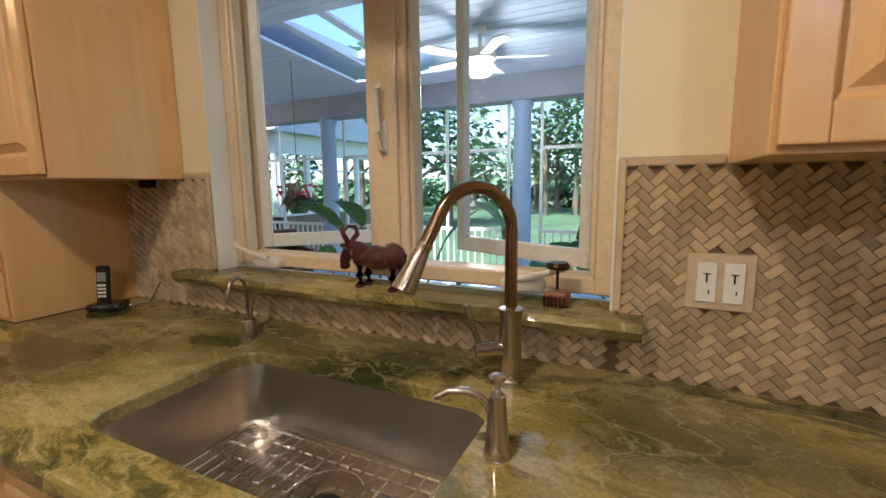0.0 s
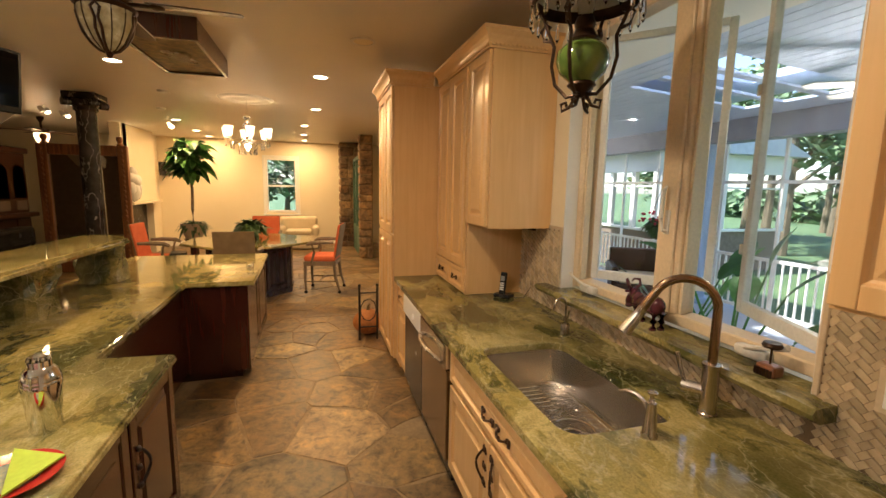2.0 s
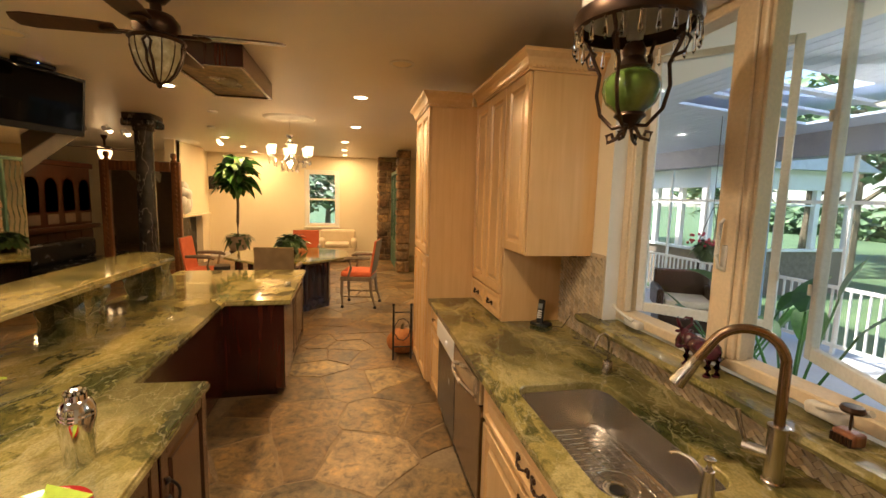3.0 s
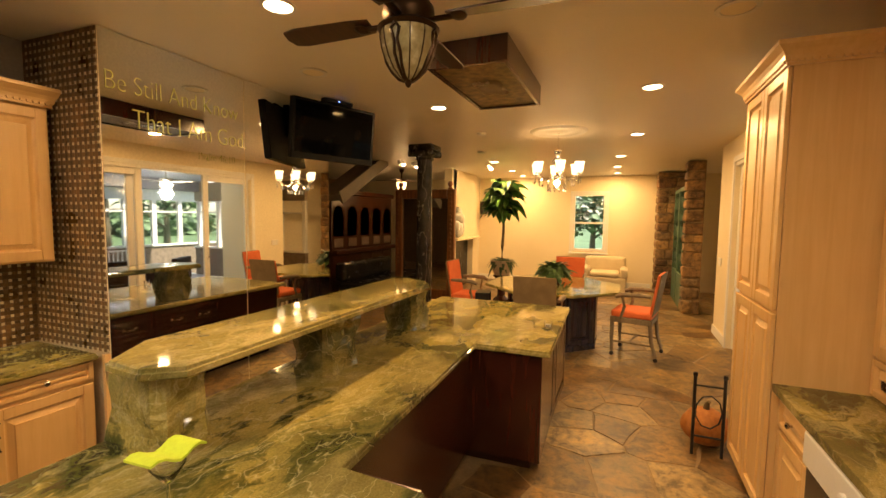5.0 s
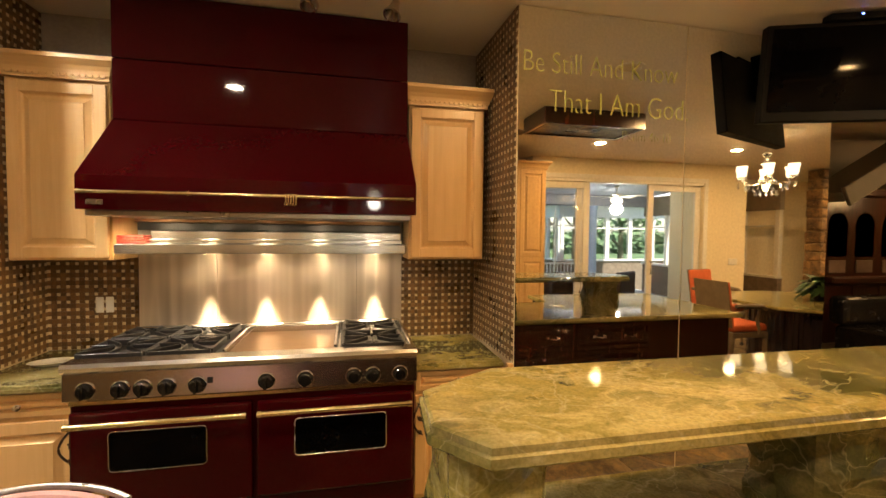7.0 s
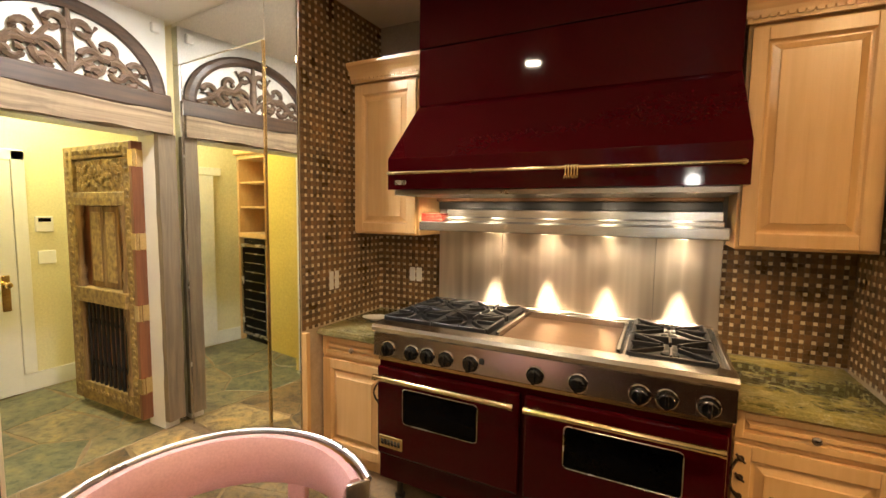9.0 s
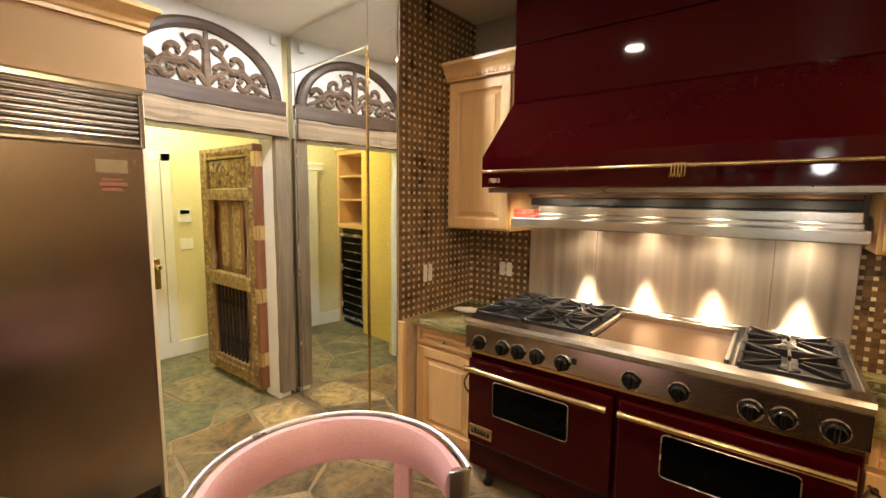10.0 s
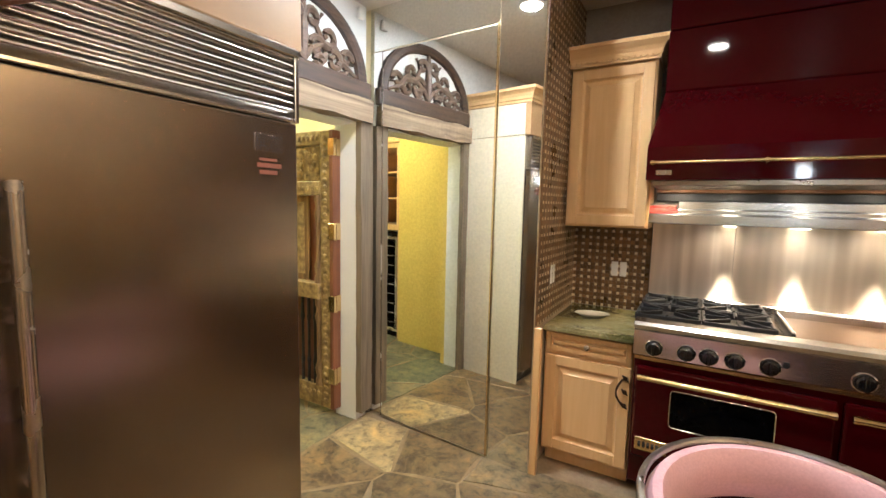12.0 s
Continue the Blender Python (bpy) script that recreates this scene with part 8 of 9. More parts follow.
# wicker pumpkin and iron stand beside the pantry
pk = thing("wicker_pumpkin", "orange wicker pumpkin basket on the floor", "basket", (-3.80, 0.12, 0.0))
bm = BM()
rows = []
for i in range(11):
    e = math.pi * (i + 0.3) / 11.3
    rows.append([bm.verts.new(((0.17 * math.sin(e) * (1 + 0.07 * math.cos(8 * a)) * math.cos(a)), (0.17 * math.sin(e) * (1 + 0.07 * math.cos(8 * a)) * math.sin(a)), 0.15 - 0.15 * math.cos(e))) for a in [2 * math.pi * k / 40 for k in range(40)]])
for a, b in zip(rows, rows[1:]):
    for k in range(40):
        j = (k + 1) % 40
        bm.faces.new((a[k], a[j], b[j], b[k]))
bm.faces.new(rows[0][::-1])
bm.faces.new(rows[-1])
part("basket", bm, plain("orange_wicker", (0.30, 0.10, 0.02), (0.50, 0.20, 0.05), 0.7, scale=18, bumps=0.8, grain=40), pk, smooth=True)
bm = BM()
tube(bm, [(0, 0, 0.29), (0.02, 0, 0.34), (0.05, 0.01, 0.37)], [0.025, 0.018, 0.014], 8)
part("stem", bm, M_TRUNK, pk, smooth=True)
ir = thing("iron_stand", "black wrought iron stand by the pantry cabinet", "stand", (-3.585, 0.10, 0))
for y in (-0.1, 0.1):
    bm = BM()
    tube(bm, [(0, y, 0), (0, y, 0.62)], 0.012, 8)
    lathe(bm, [(0, 0.62), (0.018, 0.625), (0.014, 0.65), (0, 0.655)], 10, pose(0, y, 0))
    part("post", bm, M_IRON, ir, smooth=True)
bm = BM()
for z in (0.15, 0.55):
    tube(bm, [(0, -0.1, z), (0, 0.1, z)], 0.008, 7)
tube(bm, [(0, 0.09 * math.cos(k * 0.7), 0.35 + 0.13 * math.sin(k * 0.7)) for k in range(10)], 0.006, 6)
part("scroll_panel", bm, M_IRON, ir, smooth=True)

# ---- iron gate in the stone passage ----
gt = thing("verdigris_gate", "green patinated iron gate standing between stone piers", "gate", (0, 0, 0))
for x0, x1 in ((-11.45, -10.6), (-10.55, -9.7)):
    lf3 = boxes("gate_leaf", M_VERDI, gt, [((x0, 0.55, 0), (x0 + 0.06, 0.62, 2.5)), ((x1 - 0.06, 0.55, 0), (x1, 0.62, 2.5)), ((x0 + 0.06, 0.551, 0), (x1 - 0.06, 0.619, 0.7)), ((x0 + 0.06, 0.551, 2.42), (x1 - 0.06, 0.619, 2.5))], 0.006)
    for k in range(5):
        bm = BM()
        x = x0 + 0.12 + 0.152 * k
        tube(bm, [(x + 0.03 * math.sin(i * 1.3), 0.585, 0.7 + 1.72 * i / 14) for i in range(15)], 0.012, 6)
        part("bar", bm, M_VERDI, lf3, smooth=True)

# ---- porch, seen through the window and the glass doors ----
bm = BM()
box(bm, (-9.5, 1.38, -0.2), (5.0, 6.2, -0.06))
built("porch_floor", bm, plain("porch_concrete", (0.40, 0.42, 0.46), (0.50, 0.52, 0.55), 0.5, scale=1.5, bumps=0.1), "grey painted porch floor")
pc = tagged(new("porch_ceiling", None), "pale blue boarded porch ceiling with skylights", kind="structure")
bm = BM()


def slope(y):
    return 3.12 - 0.075 * (y - 1.4)


nb = 34
for i in range(nb):
    y0, y1 = 1.39 + 4.4 * i / nb, 1.39 + 4.4 * (i + 1) / nb
    spans = [(-9.5, 5.0)]
    if y0 > 3.1 and y1 < 5.05:
        spans = [(-9.5, -3.35), (-2.95, -2.85), (-2.45, -2.35), (-1.95, 5.0)]
    for a, b in spans:
        vs = box(bm, (a, y0 + 0.004, 0), (b, y1 - 0.004, 0.03))
        for v in vs:
            v.co.z += slope(v.co.y)
part("boards", bm, M_PORCH, pc)
bm = BM()
box(bm, (-9.5, 1.38, 3.2), (-3.4, 6.1, 3.3))
box(bm, (-1.9, 1.38, 3.2), (5.0, 6.1, 3.3))
box(bm, (-3.4, 1.38, 3.2), (-1.9, 3.0, 3.3))
box(bm, (-3.4, 5.15, 3.2), (-1.9, 6.1, 3.3))
part("roof", bm, M_PORCH, pc)
bm = BM()
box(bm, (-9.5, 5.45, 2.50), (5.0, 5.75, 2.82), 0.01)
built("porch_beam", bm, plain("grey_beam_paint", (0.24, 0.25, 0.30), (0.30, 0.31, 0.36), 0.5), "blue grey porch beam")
for x in (-7.6, -4.37, -1.18, 2.0):
    bm = BM()
    lathe(bm, [(0.17, -0.06), (0.17, 0.02), (0.135, 0.05), (0.125, 1.0), (0.11, 2.4), (0.14, 2.44), (0.14, 2.499), (0, 2.499)], 26)
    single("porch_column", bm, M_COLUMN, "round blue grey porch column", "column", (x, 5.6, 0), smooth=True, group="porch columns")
for x0, x1 in ((-7.4, -4.6), (-4.15, -1.4), (-0.95, 1.8)):
    sc = thing("screen_frame", "thin white screen frame with a low baluster rail", "screen", (0, 0, -0.06), group="porch screens")
    n = 3
    for k in range(n + 1):
        x = x0 + (x1 - x0) * k / n
        boxes("mullion", M_WHITE, sc, [((x - 0.018, 5.70, 0), (x + 0.018, 5.74, 2.56))])
    for z in (0.09, 0.85, 1.95):
        boxes("rail", M_WHITE, sc, [((x0, 5.701, z), (x1, 5.739, z + 0.045))])
    for k in range(int((x1 - x0) / 0.11)):
        boxes("baluster", M_WHITE, sc, [((x0 + 0.05 + 0.11 * k, 5.71, 0.135), (x0 + 0.075 + 0.11 * k, 5.73, 0.85))])
pf = thing("porch_fan", "white porch ceiling fan with a lit bowl", "ceiling fan", (-1.17, 4.0, 0))
bm = BM()
lathe(bm, [(0.06, 2.92), (0.05, 2.87), (0.02, 2.85), (0.02, 2.72), (0.14, 2.70), (0.15, 2.62), (0.08, 2.57), (0, 2.57)], 24)
part("motor", bm, M_WHITE, pf, smooth=True)
bm = BM()
lathe(bm, [(0.14, 2.56), (0.13, 2.51), (0.08, 2.47), (0.0, 2.455)], 24)
part("lamp_bowl", bm, glow("porch_bowl", (1.0, 0.9, 0.7), 4.0), pf, "lit frosted bowl", True)
for k in range(5):
    bm = BM()
    prism(bm, [(0.16, -0.05), (0.6, -0.075), (0.66, 0.0), (0.6, 0.075), (0.16, 0.05)], -0.005, 0.005, pose(0, 0, 2.64, 8, 0, 72 * k + 20))
    part("blade", bm, M_WHITE, pf)
copy_thing(pf, pose(-7.3, 4.0, 0))

# far end of the porch: shingled knee wall with a row of white windows
pe = thing("porch_end_wall", "shingled knee wall with white framed porch windows", "wall", (0, 0, 0))
boxes("knee_wall", plain("brown_shingle", (0.16, 0.12, 0.085), (0.26, 0.20, 0.15), 0.8, scale=9, bumps=0.6), pe, [((-9.48, 1.40, -0.06), (-9.36, 5.68, 0.78))], 0.004)
boxes("ledge", M_WHITE, pe, [((-9.50, 1.40, 0.781), (-9.30, 5.68, 0.83))], 0.006)
# header colour is darkened to hold the shade under the porch roof
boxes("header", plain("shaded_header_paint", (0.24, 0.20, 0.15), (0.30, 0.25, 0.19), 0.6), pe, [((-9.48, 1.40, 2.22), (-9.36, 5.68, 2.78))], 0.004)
for k in range(6):
    y = 1.46 + 0.82 * k
    boxes("window_post", M_WHITE, pe, [((-9.47, y - 0.05, 0.831), (-9.37, y + 0.05, 2.219))], 0.004)
for k in range(5):
    y = 1.46 + 0.82 * k
    boxes("transom_bar", M_WHITE, pe, [((-9.44, y + 0.051, 1.86), (-9.40, y + 0.769, 1.90))], 0.003)


def big_leaf_plant(at, seed, n, h, label):
    p = thing("potted_banana_plant", label, "plant", at)
    rr = random.Random(seed)
    bm = BM()
    lathe(bm, [(0, 0), (0.13, 0), (0.17, 0.2), (0.19, 0.26), (0.16, 0.26), (0.15, 0.2), (0, 0.2)], 22)
    part("pot", bm, plain("grey_pot", (0.3, 0.32, 0.34), (0.4, 0.42, 0.44), 0.6), p, smooth=True)
    for i in range(n):
        a = 6.283 * i / n + rr.uniform(-0.3, 0.3)
        lean, top = rr.uniform(0.15, 0.45), h * rr.uniform(0.55, 1.0)
        tip = (lean * math.cos(a), lean * math.sin(a), top)
        bm = BM()
        tube(bm, [(0, 0, 0.2), (tip[0] * 0.4, tip[1] * 0.4, top * 0.55), tip], [0.014, 0.011, 0.008], 6)
        st = part("stalk", bm, M_LEAF, p, smooth=True)
        bm = BM()
        leaf_mesh(bm, tip, (math.cos(a) * 0.6, math.sin(a) * 0.6, 0.8), rr.uniform(0.4, 0.6), rr.uniform(0.16, 0.24), rr.uniform(0.1, 0.5), rr.uniform(-0.9, 0.9), 8)
        part("leaf", bm, M_LEAF, st)


big_leaf_plant((-1.35, 2.75, -0.06), 2, 8, 1.25, "broad leaved tropical plant in a grey pot on the porch")
big_leaf_plant((-0.45, 3.1, -0.06), 5, 8, 1.2, "tall broad leaved plant in a grey pot near the window")
big_leaf_plant((0.35, 3.3, -0.06), 8, 7, 1.05, "broad leaved plant in a grey pot by the porch column")
big_leaf_plant((-2.3, 3.3, -0.06), 12, 7, 1.15, "leafy tropical plant in a grey pot on the porch floor")
hb = fern("hanging_flower_basket", "hanging basket of red flowers under the porch ceiling", (-3.55, 4.0, 1.12), 0.16, 0.16, 0.22, 90, M_FERN, 21, 0.9)
bm = BM()
for k in range(3):
    tube(bm, [(0.16 * math.cos(k * 2.1), 0.16 * math.sin(k * 2.1), 0.16), (0, 0, 0.7)], 0.004, 5)
tube(bm, [(0, 0, 0.7), (0, 0, slope(4.0) - 1.115)], 0.004, 5)
part("hanger_wires", bm, M_IRON, hb)
rr = random.Random(4)
bm = BM()
for k in range(40):
    bmesh.ops.create_icosphere(bm, subdivisions=1, radius=0.02, matrix=pose(rr.uniform(-0.2, 0.2), rr.uniform(-0.2, 0.2), rr.uniform(0.2, 0.36)))
part("blossoms", bm, M_FLOWER, hb, "red blossoms")
pa = thing("porch_armchair", "dark wicker porch armchair with pale cushions", "armchair", (-5.6, 3.6, -0.06), 180, "porch seats")
boxes("frame", M_BRONZEK, pa, [((-0.4, -0.4, 0.0), (0.4, 0.4, 0.36)), ((-0.4, 0.3, 0.36), (0.4, 0.42, 0.85)), ((-0.44, -0.4, 0.3), (-0.34, 0.4, 0.62)), ((0.34, -0.4, 0.3), (0.44, 0.4, 0.62))], 0.03, seg=2)
boxes("cushion", M_CREAMFAB, pa, [((-0.33, -0.38, 0.361), (0.33, 0.29, 0.47))], 0.04, seg=3)
copy_thing(pa, pose(-6.8, 3.4, -0.06, 0, 0, 150))
copy_thing(pa, pose(-4.6, 4.6, -0.06, 0, 0, 60))

# garden, trees and the neighbouring wing
bm = BM()
bmesh.ops.create_grid(bm, x_segments=60, y_segments=60, size=300)
for v in bm.verts:
    v.co.z = -0.28 + 0.25 * noise.noise(v.co * 0.02) - (0.0 if v.co.length > 12 else 0.1)
built("ground", bm, M_GRASS, "mown green lawn reaching to the horizon")


def clump_tree(x, y, h, r, seed):
    if -16 < x < -6 and 6 < y < 13:
        return
    t = thing("garden_tree", "leafy deciduous tree on the lawn", "tree", (x, y, -0.5), 0, "garden trees")
    rr = random.Random(seed)
    bm = BM()
    tube(bm, [(0, 0, 0), (0.05, 0, h * 0.25), (0, 0.05, h * 0.5), (0, 0, h * 0.85)], [0.2, 0.15, 0.11, 0.04], 8)
    for k in range(6):
        a = k * 1.1 + rr.random()
        tube(bm, [(0, 0, h * (0.3 + 0.08 * k)), (r * 0.4 * math.cos(a), r * 0.4 * math.sin(a), h * (0.42 + 0.08 * k)), (r * 0.75 * math.cos(a), r * 0.75 * math.sin(a), h * (0.52 + 0.07 * k))], [0.08, 0.05, 0.02], 6)
    part("trunk", bm, M_TRUNK, t, smooth=True)
    bm = BM()
    for i in range(520):
        a, e, q = rr.uniform(0, 6.283), rr.uniform(-0.9, 1.3), rr.uniform(0.45, 1.0) * r
        p = (q * math.cos(a) * math.cos(e), q * math.sin(a) * math.cos(e), h * 0.66 + q * math.sin(e) * 0.9)
        s = rr.uniform(0.16, 0.34)
        b = rr.uniform(0, 6.283)
        leaf_mesh(bm, p, (math.cos(b), math.sin(b), rr.uniform(-0.5, 0.5)), s * 1.5, s, 0.3, rr.uniform(-1, 1), 2)
    part("crown", bm, M_TREELEAF, t)


rr = random.Random(17)
for k in range(26):
    clump_tree(-16 + 1.15 * k + rr.uniform(-0.8, 0.8), rr.uniform(12, 30), rr.uniform(5, 9), rr.uniform(1.8, 3.0), 100 + k)
for k in range(5):
    clump_tree(rr.uniform(-24, -18), -8 + 3.5 * k, rr.uniform(5, 8), rr.uniform(1.8, 2.8), 200 + k)
for k in range(5):
    clump_tree(rr.uniform(-27, -24), -6.5 + 2.2 * k, rr.uniform(3.6, 4.6), rr.uniform(1.5, 2.0), 300 + k)
for k in range(6):
    clump_tree(-29 + 2.8 * k + rr.uniform(-0.6, 0.6), rr.uniform(9, 17), rr.uniform(4.5, 7), rr.uniform(1.8, 2.6), 400 + k)
hedge = BM()
for i in range(3200):
    x, y, z = rr.uniform(-34, 26), rr.uniform(33, 37), rr.uniform(-0.3, 1) ** 1 * 2.0
    b = rr.uniform(0, 6.283)
    leaf_mesh(hedge, (x, y, max(-0.3, z)), (math.cos(b), math.sin(b), rr.uniform(-0.5, 0.5)), 0.9, 0.7, 0.3, rr.uniform(-1, 1), 2)
hd = new("far_hedge", mesh_of("far_hedge", hedge, M_TREELEAF))
tagged(hd, "dense green shrubbery along the garden's far edge", "hedge", kind="stuff")
# sunroom wing that closes the porch: shingled knee walls, white posts and tall panes
def sunroom_side(wing, m, length, bays):
    """One glazed side that runs along local x from the wing's corner."""
    def put(ob):
        ob.matrix_basis = m
        return ob
    put(boxes("knee_wall", M_SHINGLE, wing, [((0, 0, -0.35), (length, 0.14, 0.74))], 0.004, "brown shingled knee wall"))
    put(boxes("sill", M_WHITE, wing, [((-0.03, -0.05, 0.741), (length + 0.03, 0.16, 0.80))], 0.006))
    put(boxes("fascia", M_WHITE, wing, [((-0.05, -0.03, 2.25), (length + 0.05, 0.15, 2.72))], 0.006))
    for k in range(bays + 1):
        x = length * k / bays
        put(boxes("post", M_WHITE, wing, [((x - 0.07, 0.0, 0.801), (x + 0.07, 0.12, 2.249))], 0.004))
    for k in range(bays):
        x0, x1 = length * k / bays + 0.071, length * (k + 1) / bays - 0.071
        put(boxes("transom_bar", M_WHITE, wing, [((x0, 0.04, 1.86), (x1, 0.08, 1.90))], 0.003))
        g = put(boxes("pane", M_PANE, wing, [((x0, 0.055, 0.801), (x1, 0.061, 1.859))]))
        g.visible_shadow = False


M_SHINGLE = plain("brown_shingle_siding", (0.16, 0.12, 0.085), (0.26, 0.20, 0.15), 0.8, scale=9, bumps=0.6)
wg = thing("house_wing", "white sunroom wing with shingled knee walls and a pale roof", "house")
sunroom_side(wg, pose(-13.9, 7.6, 0), 6.3, 7)
sunroom_side(wg, pose(-7.6, 7.6, 0, 0, 0, 90), 4.2, 4)
bm = BM()
prism(bm, [(7.2, 2.72), (12.2, 2.72), (9.7, 3.75)], -14.2, -7.3, Matrix(((0, 0, 1, 0), (1, 0, 0, 0), (0, 1, 0, 0), (0, 0, 0, 1))))
part("roof", bm, plain("pale_shingle", (0.5, 0.52, 0.55), (0.6, 0.62, 0.65), 0.8), wg, "pale shingled gable roof")

# ---- tiles, flagstones and mosaic ----
def tilted_tile(l, w, t, lift):
    """A small split-face tile lying in x, y with one end proud."""
    bm = BM()
    vs = box(bm, (-l / 2, -w / 2, 0), (l / 2, w / 2, t), 0.0016)
    for v in vs:
        if v.co.z > t * 0.5:
            v.co.z += lift * (v.co.x / l + 0.5)
    return bm


WW = 0.0225
weave_a = mesh_of("woven_tile", tilted_tile(2 * WW - 0.0015, WW - 0.0015, 0.003, 0.013), M_WEAVE)
weave_b = mesh_of("woven_tile", tilted_tile(2 * WW - 0.0015, WW - 0.0015, 0.0025, 0.011), M_WEAVE)
zone = [(-1.893, -1.31, 0.912, 1.474), (-1.31, 0.30, 0.912, 1.028), (0.30, 1.52, 0.912, 1.474)]
spots = []
R45 = math.sqrt(0.5)
for i in range(-170, 171):
    for j in range(-170, 171):
        d = (i - j) % 4
        if d not in (0, 3):
            continue
        u, v = ((i + 1) * WW, (j + 0.5) * WW) if d == 0 else ((i + 0.5) * WW, (j + 1) * WW)
        x, z = R45 * (u - v), 1.2 + R45 * (u + v)
        for x0, x1, z0, z1 in zone:
            if x0 + 0.012 < x < x1 - 0.012 and z0 + 0.006 < z < z1 - 0.006:
                if not (0.458 < x < 0.612 and 1.115 < z < 1.265) and not (0.85 < x < 0.95 and 1.115 < z < 1.265):
                    spots.append((x, z, d))
bs = tagged(new("woven_backsplash"), "woven pattern of split travertine tiles", "backsplash")
M_MORTAR = plain("dark_tile_mortar", (0.13, 0.085, 0.045), (0.22, 0.15, 0.085), 0.8, scale=12)
for x0, x1, z0, z1 in zone:
    boxes("mortar_bed", M_MORTAR, bs, [((x0, YN - 0.004, z0 - 0.001), (x1, YN - 0.0005, z1))])
for a, b in (((0.292, YN - 0.016, 1.09), (0.312, YN - 0.0042, 1.50)), ((0.312, YN - 0.016, 1.476), (0.53, YN - 0.0042, 1.50)), ((-1.325, YN - 0.016, 1.09), (-1.302, YN - 0.0042, 1.50)), ((-1.468, YN - 0.016, 1.476), (-1.325, YN - 0.0042, 1.50))):
    boxes("border_strip", M_TRAV, bs, [(a, b)], 0.003)
rest = []
count = 0
for x, z, d in sorted(spots, key=lambda s: abs(s[0] - 0.35)):
    m = pose(x, YN - 0.0045, z, 90) @ pose(0, 0, 0, 0, 0, (45 if d == 0 else 135))
    if count < 300:
        ob = new("woven_tile", weave_a if d == 0 else weave_b)
        ob.parent = bs
        ob.matrix_basis = m
        count += 1
    else:
        rest.append((m, d))


def joined(name, mesh_list, material, parent):
    """Many copies of small meshes in one mesh: pairs of (matrix, mesh)."""
    verts, faces = [], []
    for m, me in mesh_list:
        o = len(verts)
        verts.extend([tuple(m @ v.co) for v in me.vertices])
        faces.extend([tuple(o + k for k in p.vertices) for p in me.polygons])
    me = bpy.data.meshes.new(name)
    me.from_pydata(verts, [], faces)
    me.materials.append(material)
    ob = new(name, me)
    ob.parent = parent
    return tagged(ob, kind="stuff")


joined("woven_tiles", [(m, weave_a if d == 0 else weave_b) for m, d in rest], M_WEAVE, bs)

# basket-weave marble mosaic round the range
PT, DT = 0.0475, 0.019


def chip(w, h, t):
    bm = BM()
    box(bm, (-w / 2, -h / 2, 0), (w / 2, h / 2, t))
    bmesh.ops.delete(bm, geom=[f for f in bm.faces if f.calc_center_median().z < 1e-6], context="FACES")
    return bm


g = 0.0015
c_dot = mesh_of("mosaic_chip", chip(DT - g, DT - g, 0.0045), M_MOSC)
c_h = mesh_of("mosaic_chip", chip(PT - DT - g, DT - g, 0.004), M_MOSB)
c_v = mesh_of("mosaic_chip", chip(DT - g, PT - DT - g, 0.004), M_MOSB)
c_c = mesh_of("mosaic_chip", chip(PT - DT - g, PT - DT - g, 0.0035), M_MOSB)


def mosaic(name, label, frame_m, width, z0, z1, picked=0):
    """Panel whose x runs along the wall and y up; frame_m sets it on the wall."""
    ms = tagged(new(name), label, "mosaic")
    bm = BM()
    box(bm, (0, z0, 0), (width, z1, 0.0015))
    p = part("mortar_bed", bm, M_MOSG, ms)
    p.matrix_basis = frame_m
    brown, cream = [], []
    nx, nz = int(width / PT), int((z1 - z0) / PT)
    sx, sz = width / nx / PT, (z1 - z0) / nz / PT
    k = 0
    for j in range(nz):
        for i in range(nx):
            x, z = (i + 0.2) * PT * sx, z0 + (j + 0.2) * PT * sz
            for mesh, dx, dz, lst in ((c_dot, 0, 0, cream), (c_h, PT / 2, 0, brown), (c_v, 0, PT / 2, brown), (c_c, PT / 2, PT / 2, brown)):
                m = frame_m @ pose(x + dx * sx, z + dz * sz, 0.0016)
                if mesh is c_dot and k < picked and z < 1.6:
                    ob = new("mosaic_chip", mesh)
                    ob.parent = ms
                    ob.matrix_basis = m
                    k += 1
                else:
                    lst.append((m, mesh))
    joined("brown_chip_field", brown, M_MOSB, ms)
    joined("cream_chip_field", cream, M_MOSC, ms)
    return ms


mosaic("mosaic_panel", "brown marble basket-weave mosaic with cream dots beside the mirrors", pose(1.2175, -4.357, 0, 90, 0, 89.0) @ Matrix.Diagonal((1, 1, -1, 1)), 0.797, 0.912, 2.965, 200)
mosaic("mosaic_panel", "brown marble basket-weave mosaic with cream dots on the return wall", pose(-1.5495, -3.607, 0, 90, 0, -88.1) @ Matrix.Diagonal((1, 1, -1, 1)), 0.752, 0.912, 2.965, 90)
mosaic("mosaic_panel", "brown marble mosaic behind the countertop and outlet", Matrix(((-1, 0, 0, 1.213), (0, 0, 1, AY + 0.0005), (0, 1, 0, 0), (0, 0, 0, 1))), 0.508, 0.912, 1.489)
mosaic("mosaic_panel", "brown marble mosaic behind the short countertop", Matrix(((-1, 0, 0, -0.979), (0, 0, 1, AY + 0.0005), (0, 1, 0, 0), (0, 0, 0, 1))), 0.545, 0.912, 1.489)
bm = BM()
box(bm, (1.19, -3.585, 0), (1.231, -3.552, 0.905), 0.002)
single("wood_end_strip", bm, M_MAPLE, "maple end strip under the mosaic edge", "trim strip")
bm = BM()
box(bm, (-1.551, -3.63, 0), (-1.515, -3.6, 0.905), 0.002)
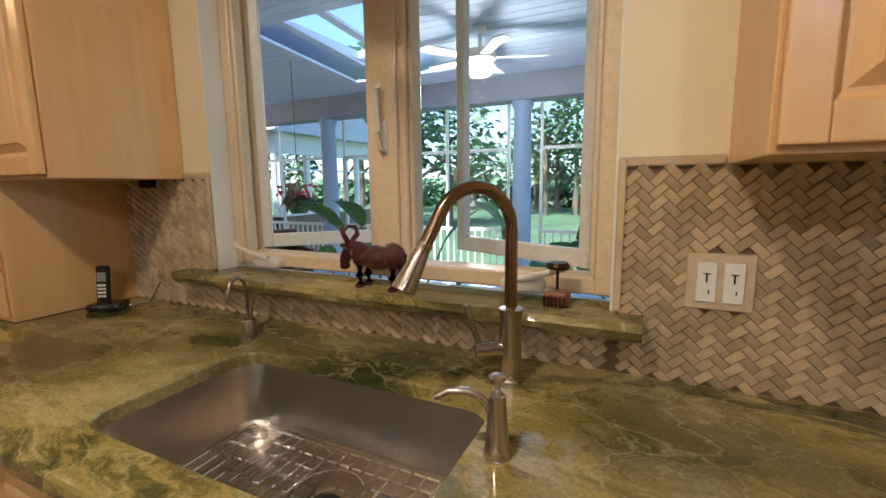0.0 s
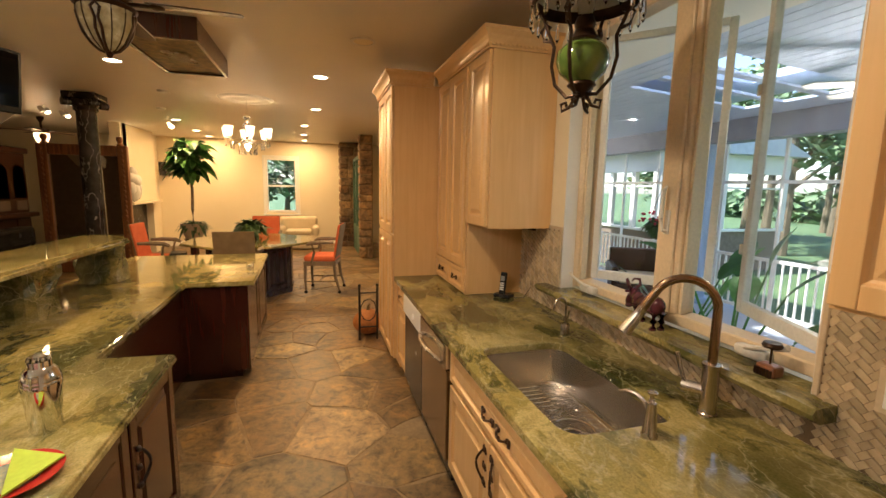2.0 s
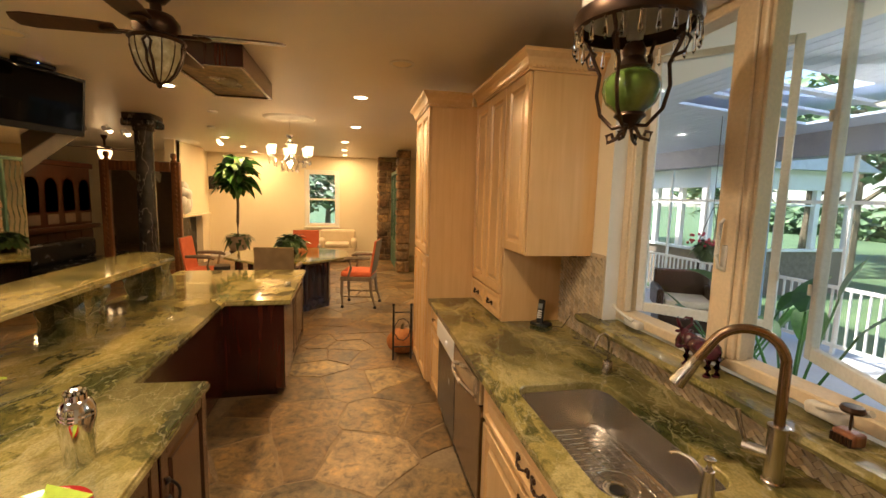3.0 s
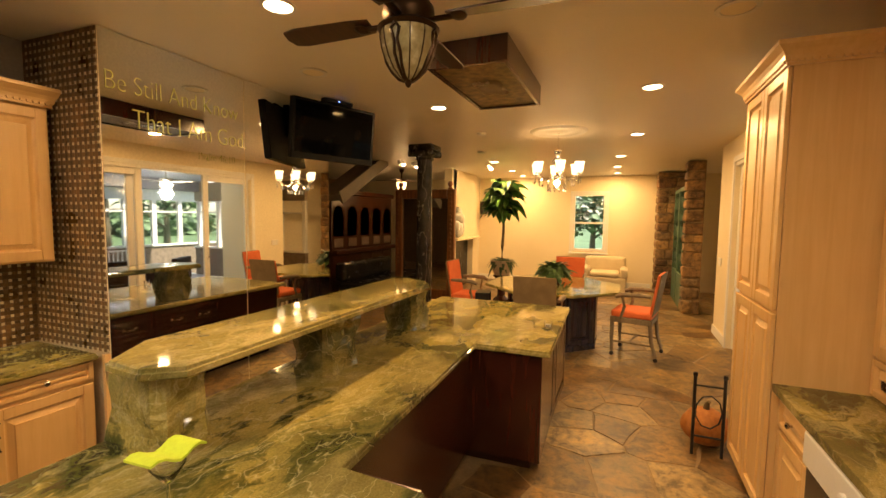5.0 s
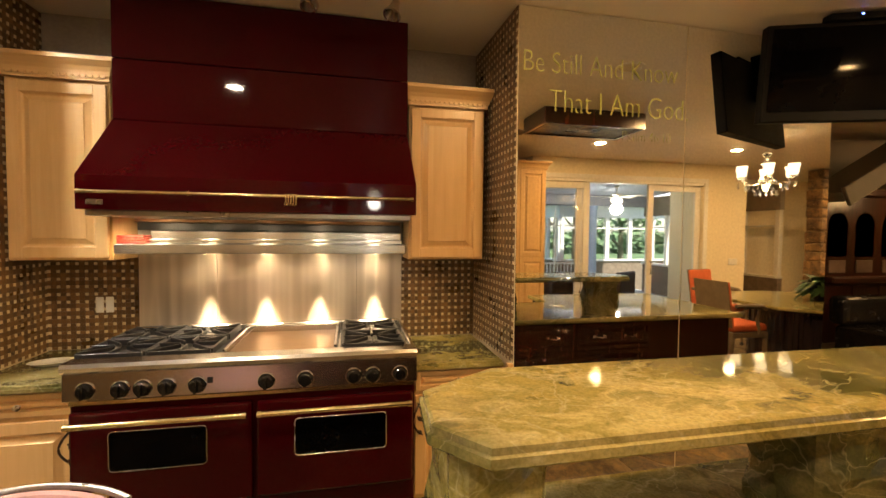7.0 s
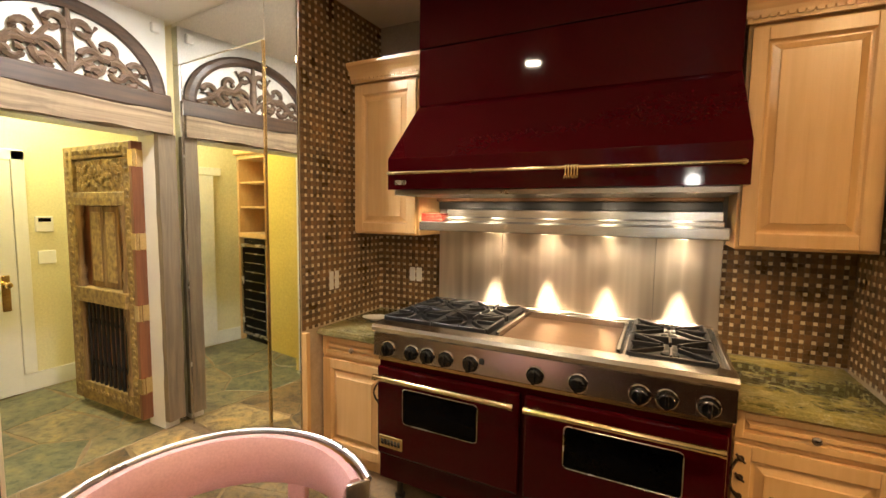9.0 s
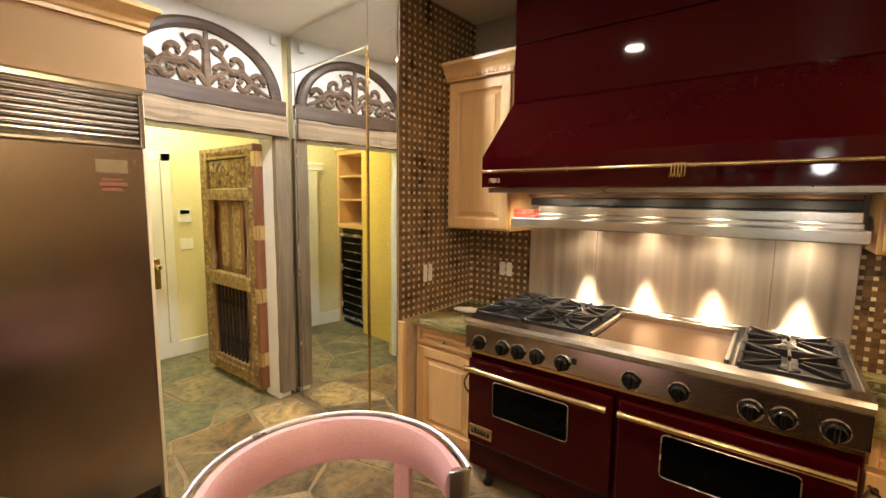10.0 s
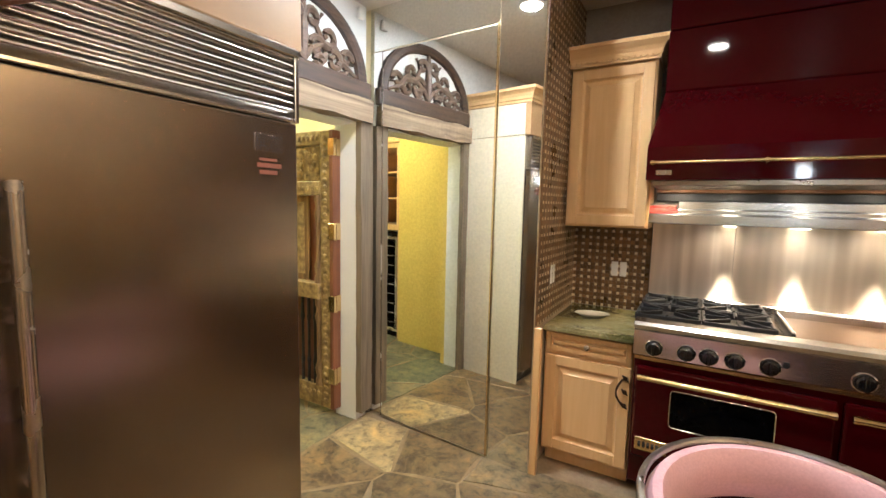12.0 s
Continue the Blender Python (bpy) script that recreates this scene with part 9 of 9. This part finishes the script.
single("wood_end_strip", bm, M_MAPLE, "maple end strip beside the mirror foot", "trim strip")


# irregular flagstones: each stone is a cell of scattered points, its outline chipped
def clip_poly(poly, px, py, nx, ny):
    out = []
    n = len(poly)
    for i in range(n):
        a, b = poly[i], poly[(i + 1) % n]
        da, db = (a[0] - px) * nx + (a[1] - py) * ny, (b[0] - px) * nx + (b[1] - py) * ny
        if da <= 0:
            out.append(a)
        if da * db < 0:
            t = da / (da - db)
            out.append((a[0] + (b[0] - a[0]) * t, a[1] + (b[1] - a[1]) * t))
    return out


def flag_cells(x0, x1, y0, y1, size, seed, broad=None):
    r = random.Random(seed)
    pts = []
    nx, ny = max(1, round((x1 - x0) / size)), max(1, round((y1 - y0) / (size * 0.8)))
    for j in range(ny):
        for i in range(nx):
            if r.random() < 0.22:
                continue
            pts.append((x0 + (x1 - x0) * (i + 0.5 + (0.25 if j % 2 else -0.25) + r.uniform(-0.47, 0.47)) / nx, y0 + (y1 - y0) * (j + 0.5 + r.uniform(-0.47, 0.47)) / ny))
    if broad:
        pts = [q for q in pts if math.hypot(q[0] - broad[0], q[1] - broad[1]) > 0.44] + [broad]
    cells = []
    for k, (px, py) in enumerate(pts):
        poly = [(x0, y0), (x1, y0), (x1, y1), (x0, y1)]
        near = sorted((q for q in pts if q != (px, py)), key=lambda q: (q[0] - px) ** 2 + (q[1] - py) ** 2)[:18]
        for qx, qy in near:
            d = math.hypot(qx - px, qy - py)
            nxv, nyv = (qx - px) / d, (qy - py) / d
            poly = clip_poly(poly, (px + qx) / 2 - nxv * 0.0045, (py + qy) / 2 - nyv * 0.0045, nxv, nyv)
            if len(poly) < 3:
                break
        if len(poly) >= 3:
            cells.append(((px, py), poly))
    return cells


def flag_bm(bm, poly, z, r):
    pts = []
    n = len(poly)
    for i in range(n):
        a, b = Vector(poly[i]), Vector(poly[(i + 1) % n])
        L = (b - a).length
        k = max(1, int(L / 0.12))
        nv = Vector((-(b - a).y, (b - a).x)).normalized() if L > 1e-4 else Vector((0, 0))
        for s in range(k):
            p = a + (b - a) * s / k
            if s:
                p = p + nv * r.uniform(0.0, 0.016)
            pts.append(p)
    c = sum(pts, Vector((0, 0))) / len(pts)
    lo = [bm.verts.new((p.x, p.y, -0.02)) for p in pts]
    mid = [bm.verts.new((p.x, p.y, z - 0.005)) for p in pts]
    hi = [bm.verts.new((p.x + (c.x - p.x) * 0.018, p.y + (c.y - p.y) * 0.018, z + r.uniform(-0.0015, 0.001))) for p in pts]
    n = len(pts)
    for a, b in ((lo, mid), (mid, hi)):
        for i in range(n):
            j = (i + 1) % n
            bm.faces.new((a[i], a[j], b[j], b[i]))
    bm.faces.new(hi)


M_PALE = stone("pale_flag", [(0.0, (0.42, 0.32, 0.19)), (1.0, (0.46, 0.36, 0.22))], 0.4)
r = random.Random(31)
made, rest_bm = 0, BM()


def under(px, py):
    return (-4.2 < px < -0.6 and -2.25 < py < -1.65) or (-4.1 < px < -2.95 and -2.3 < py < -1.2) or py > 0.42 and px > -3.5


cells = flag_cells(-4.6, 2.54, -3.6, 1.1, 0.44, 5, (-1.78, -0.34)) + flag_cells(-8.1, -4.6, -3.6, 0.84, 0.48, 6)
pale = min(range(len(cells)), key=lambda k: (cells[k][0][0] + 1.78) ** 2 + (cells[k][0][1] + 0.34) ** 2)
for k, ((px, py), poly) in enumerate(cells):
    if under(px, py):
        continue
    z = r.uniform(-0.003, 0.002)
    if made < 300:
        bm = BM()
        flag_bm(bm, poly, z, r)
        ob = part("flagstone", bm, M_PALE if k == pale else M_FLOOR, floor)
        made += 1
    else:
        flag_bm(rest_bm, poly, z, r)
for (px, py), poly in flag_cells(-12.28, -8.1, -4.3, 2.4, 0.5, 7) + flag_cells(-12.28, -8.1, -9.0, -4.3, 0.6, 8) + flag_cells(-8.1, -1.65, -9.0, -3.75, 0.6, 9):
    flag_bm(rest_bm, poly, r.uniform(-0.003, 0.002), r)
tagged(part("far_flagstones", rest_bm, M_FLOOR, floor), kind="stuff")
r = random.Random(8)
for (px, py), poly in flag_cells(2.56, 4.27, -4.48, -1.36, 0.5, 11):
    bm = BM()
    flag_bm(bm, poly, 0.0, r)
    part("slate_tile", bm, M_GREENSLATE, floor)

# rough fieldstone piers in the passage
def stone_pier(x0, x1, y0, y1, z1, seed):
    pr = tagged(new("stone_pier"), "rough brown fieldstone pier", "stone pier", "stone piers")
    bm = BM()
    box(bm, (x0 + 0.05, y0 + 0.05, 0), (x1 - 0.05, y1, z1))
    part("core", bm, M_GROUT, pr)
    q = random.Random(seed)
    z = 0.0
    while z < z1 - 0.02:
        h = min(q.uniform(0.13, 0.28), z1 - z)
        x = x0
        while x < x1 - 0.02:
            w = min(q.uniform(0.18, 0.4), x1 - x)
            y = y0
            while y < y1 - 0.02:
                d = min(q.uniform(0.2, 0.4), y1 - y)
                if x <= x0 + 0.01 or x + w >= x1 - 0.01 or y <= y0 + 0.01:
                    bm = BM()
                    vs = box(bm, (x + 0.006, y + 0.006, z + 0.006), (x + w - 0.006, y + d - 0.006, z + h - 0.006), min(w, d, h) * 0.22, 2)
                    for v in bm.verts:
                        v.co += noise.noise_vector(v.co * 9) * 0.018
                    part("stone", bm, M_STONEWALL, pr)
                y += d
            x += w
        z += h


stone_pier(-12.26, -11.5, 0.18, 0.8, H - 0.02, 1)
stone_pier(-9.62, -9.3, 0.52, 0.85, H - 0.02, 2)
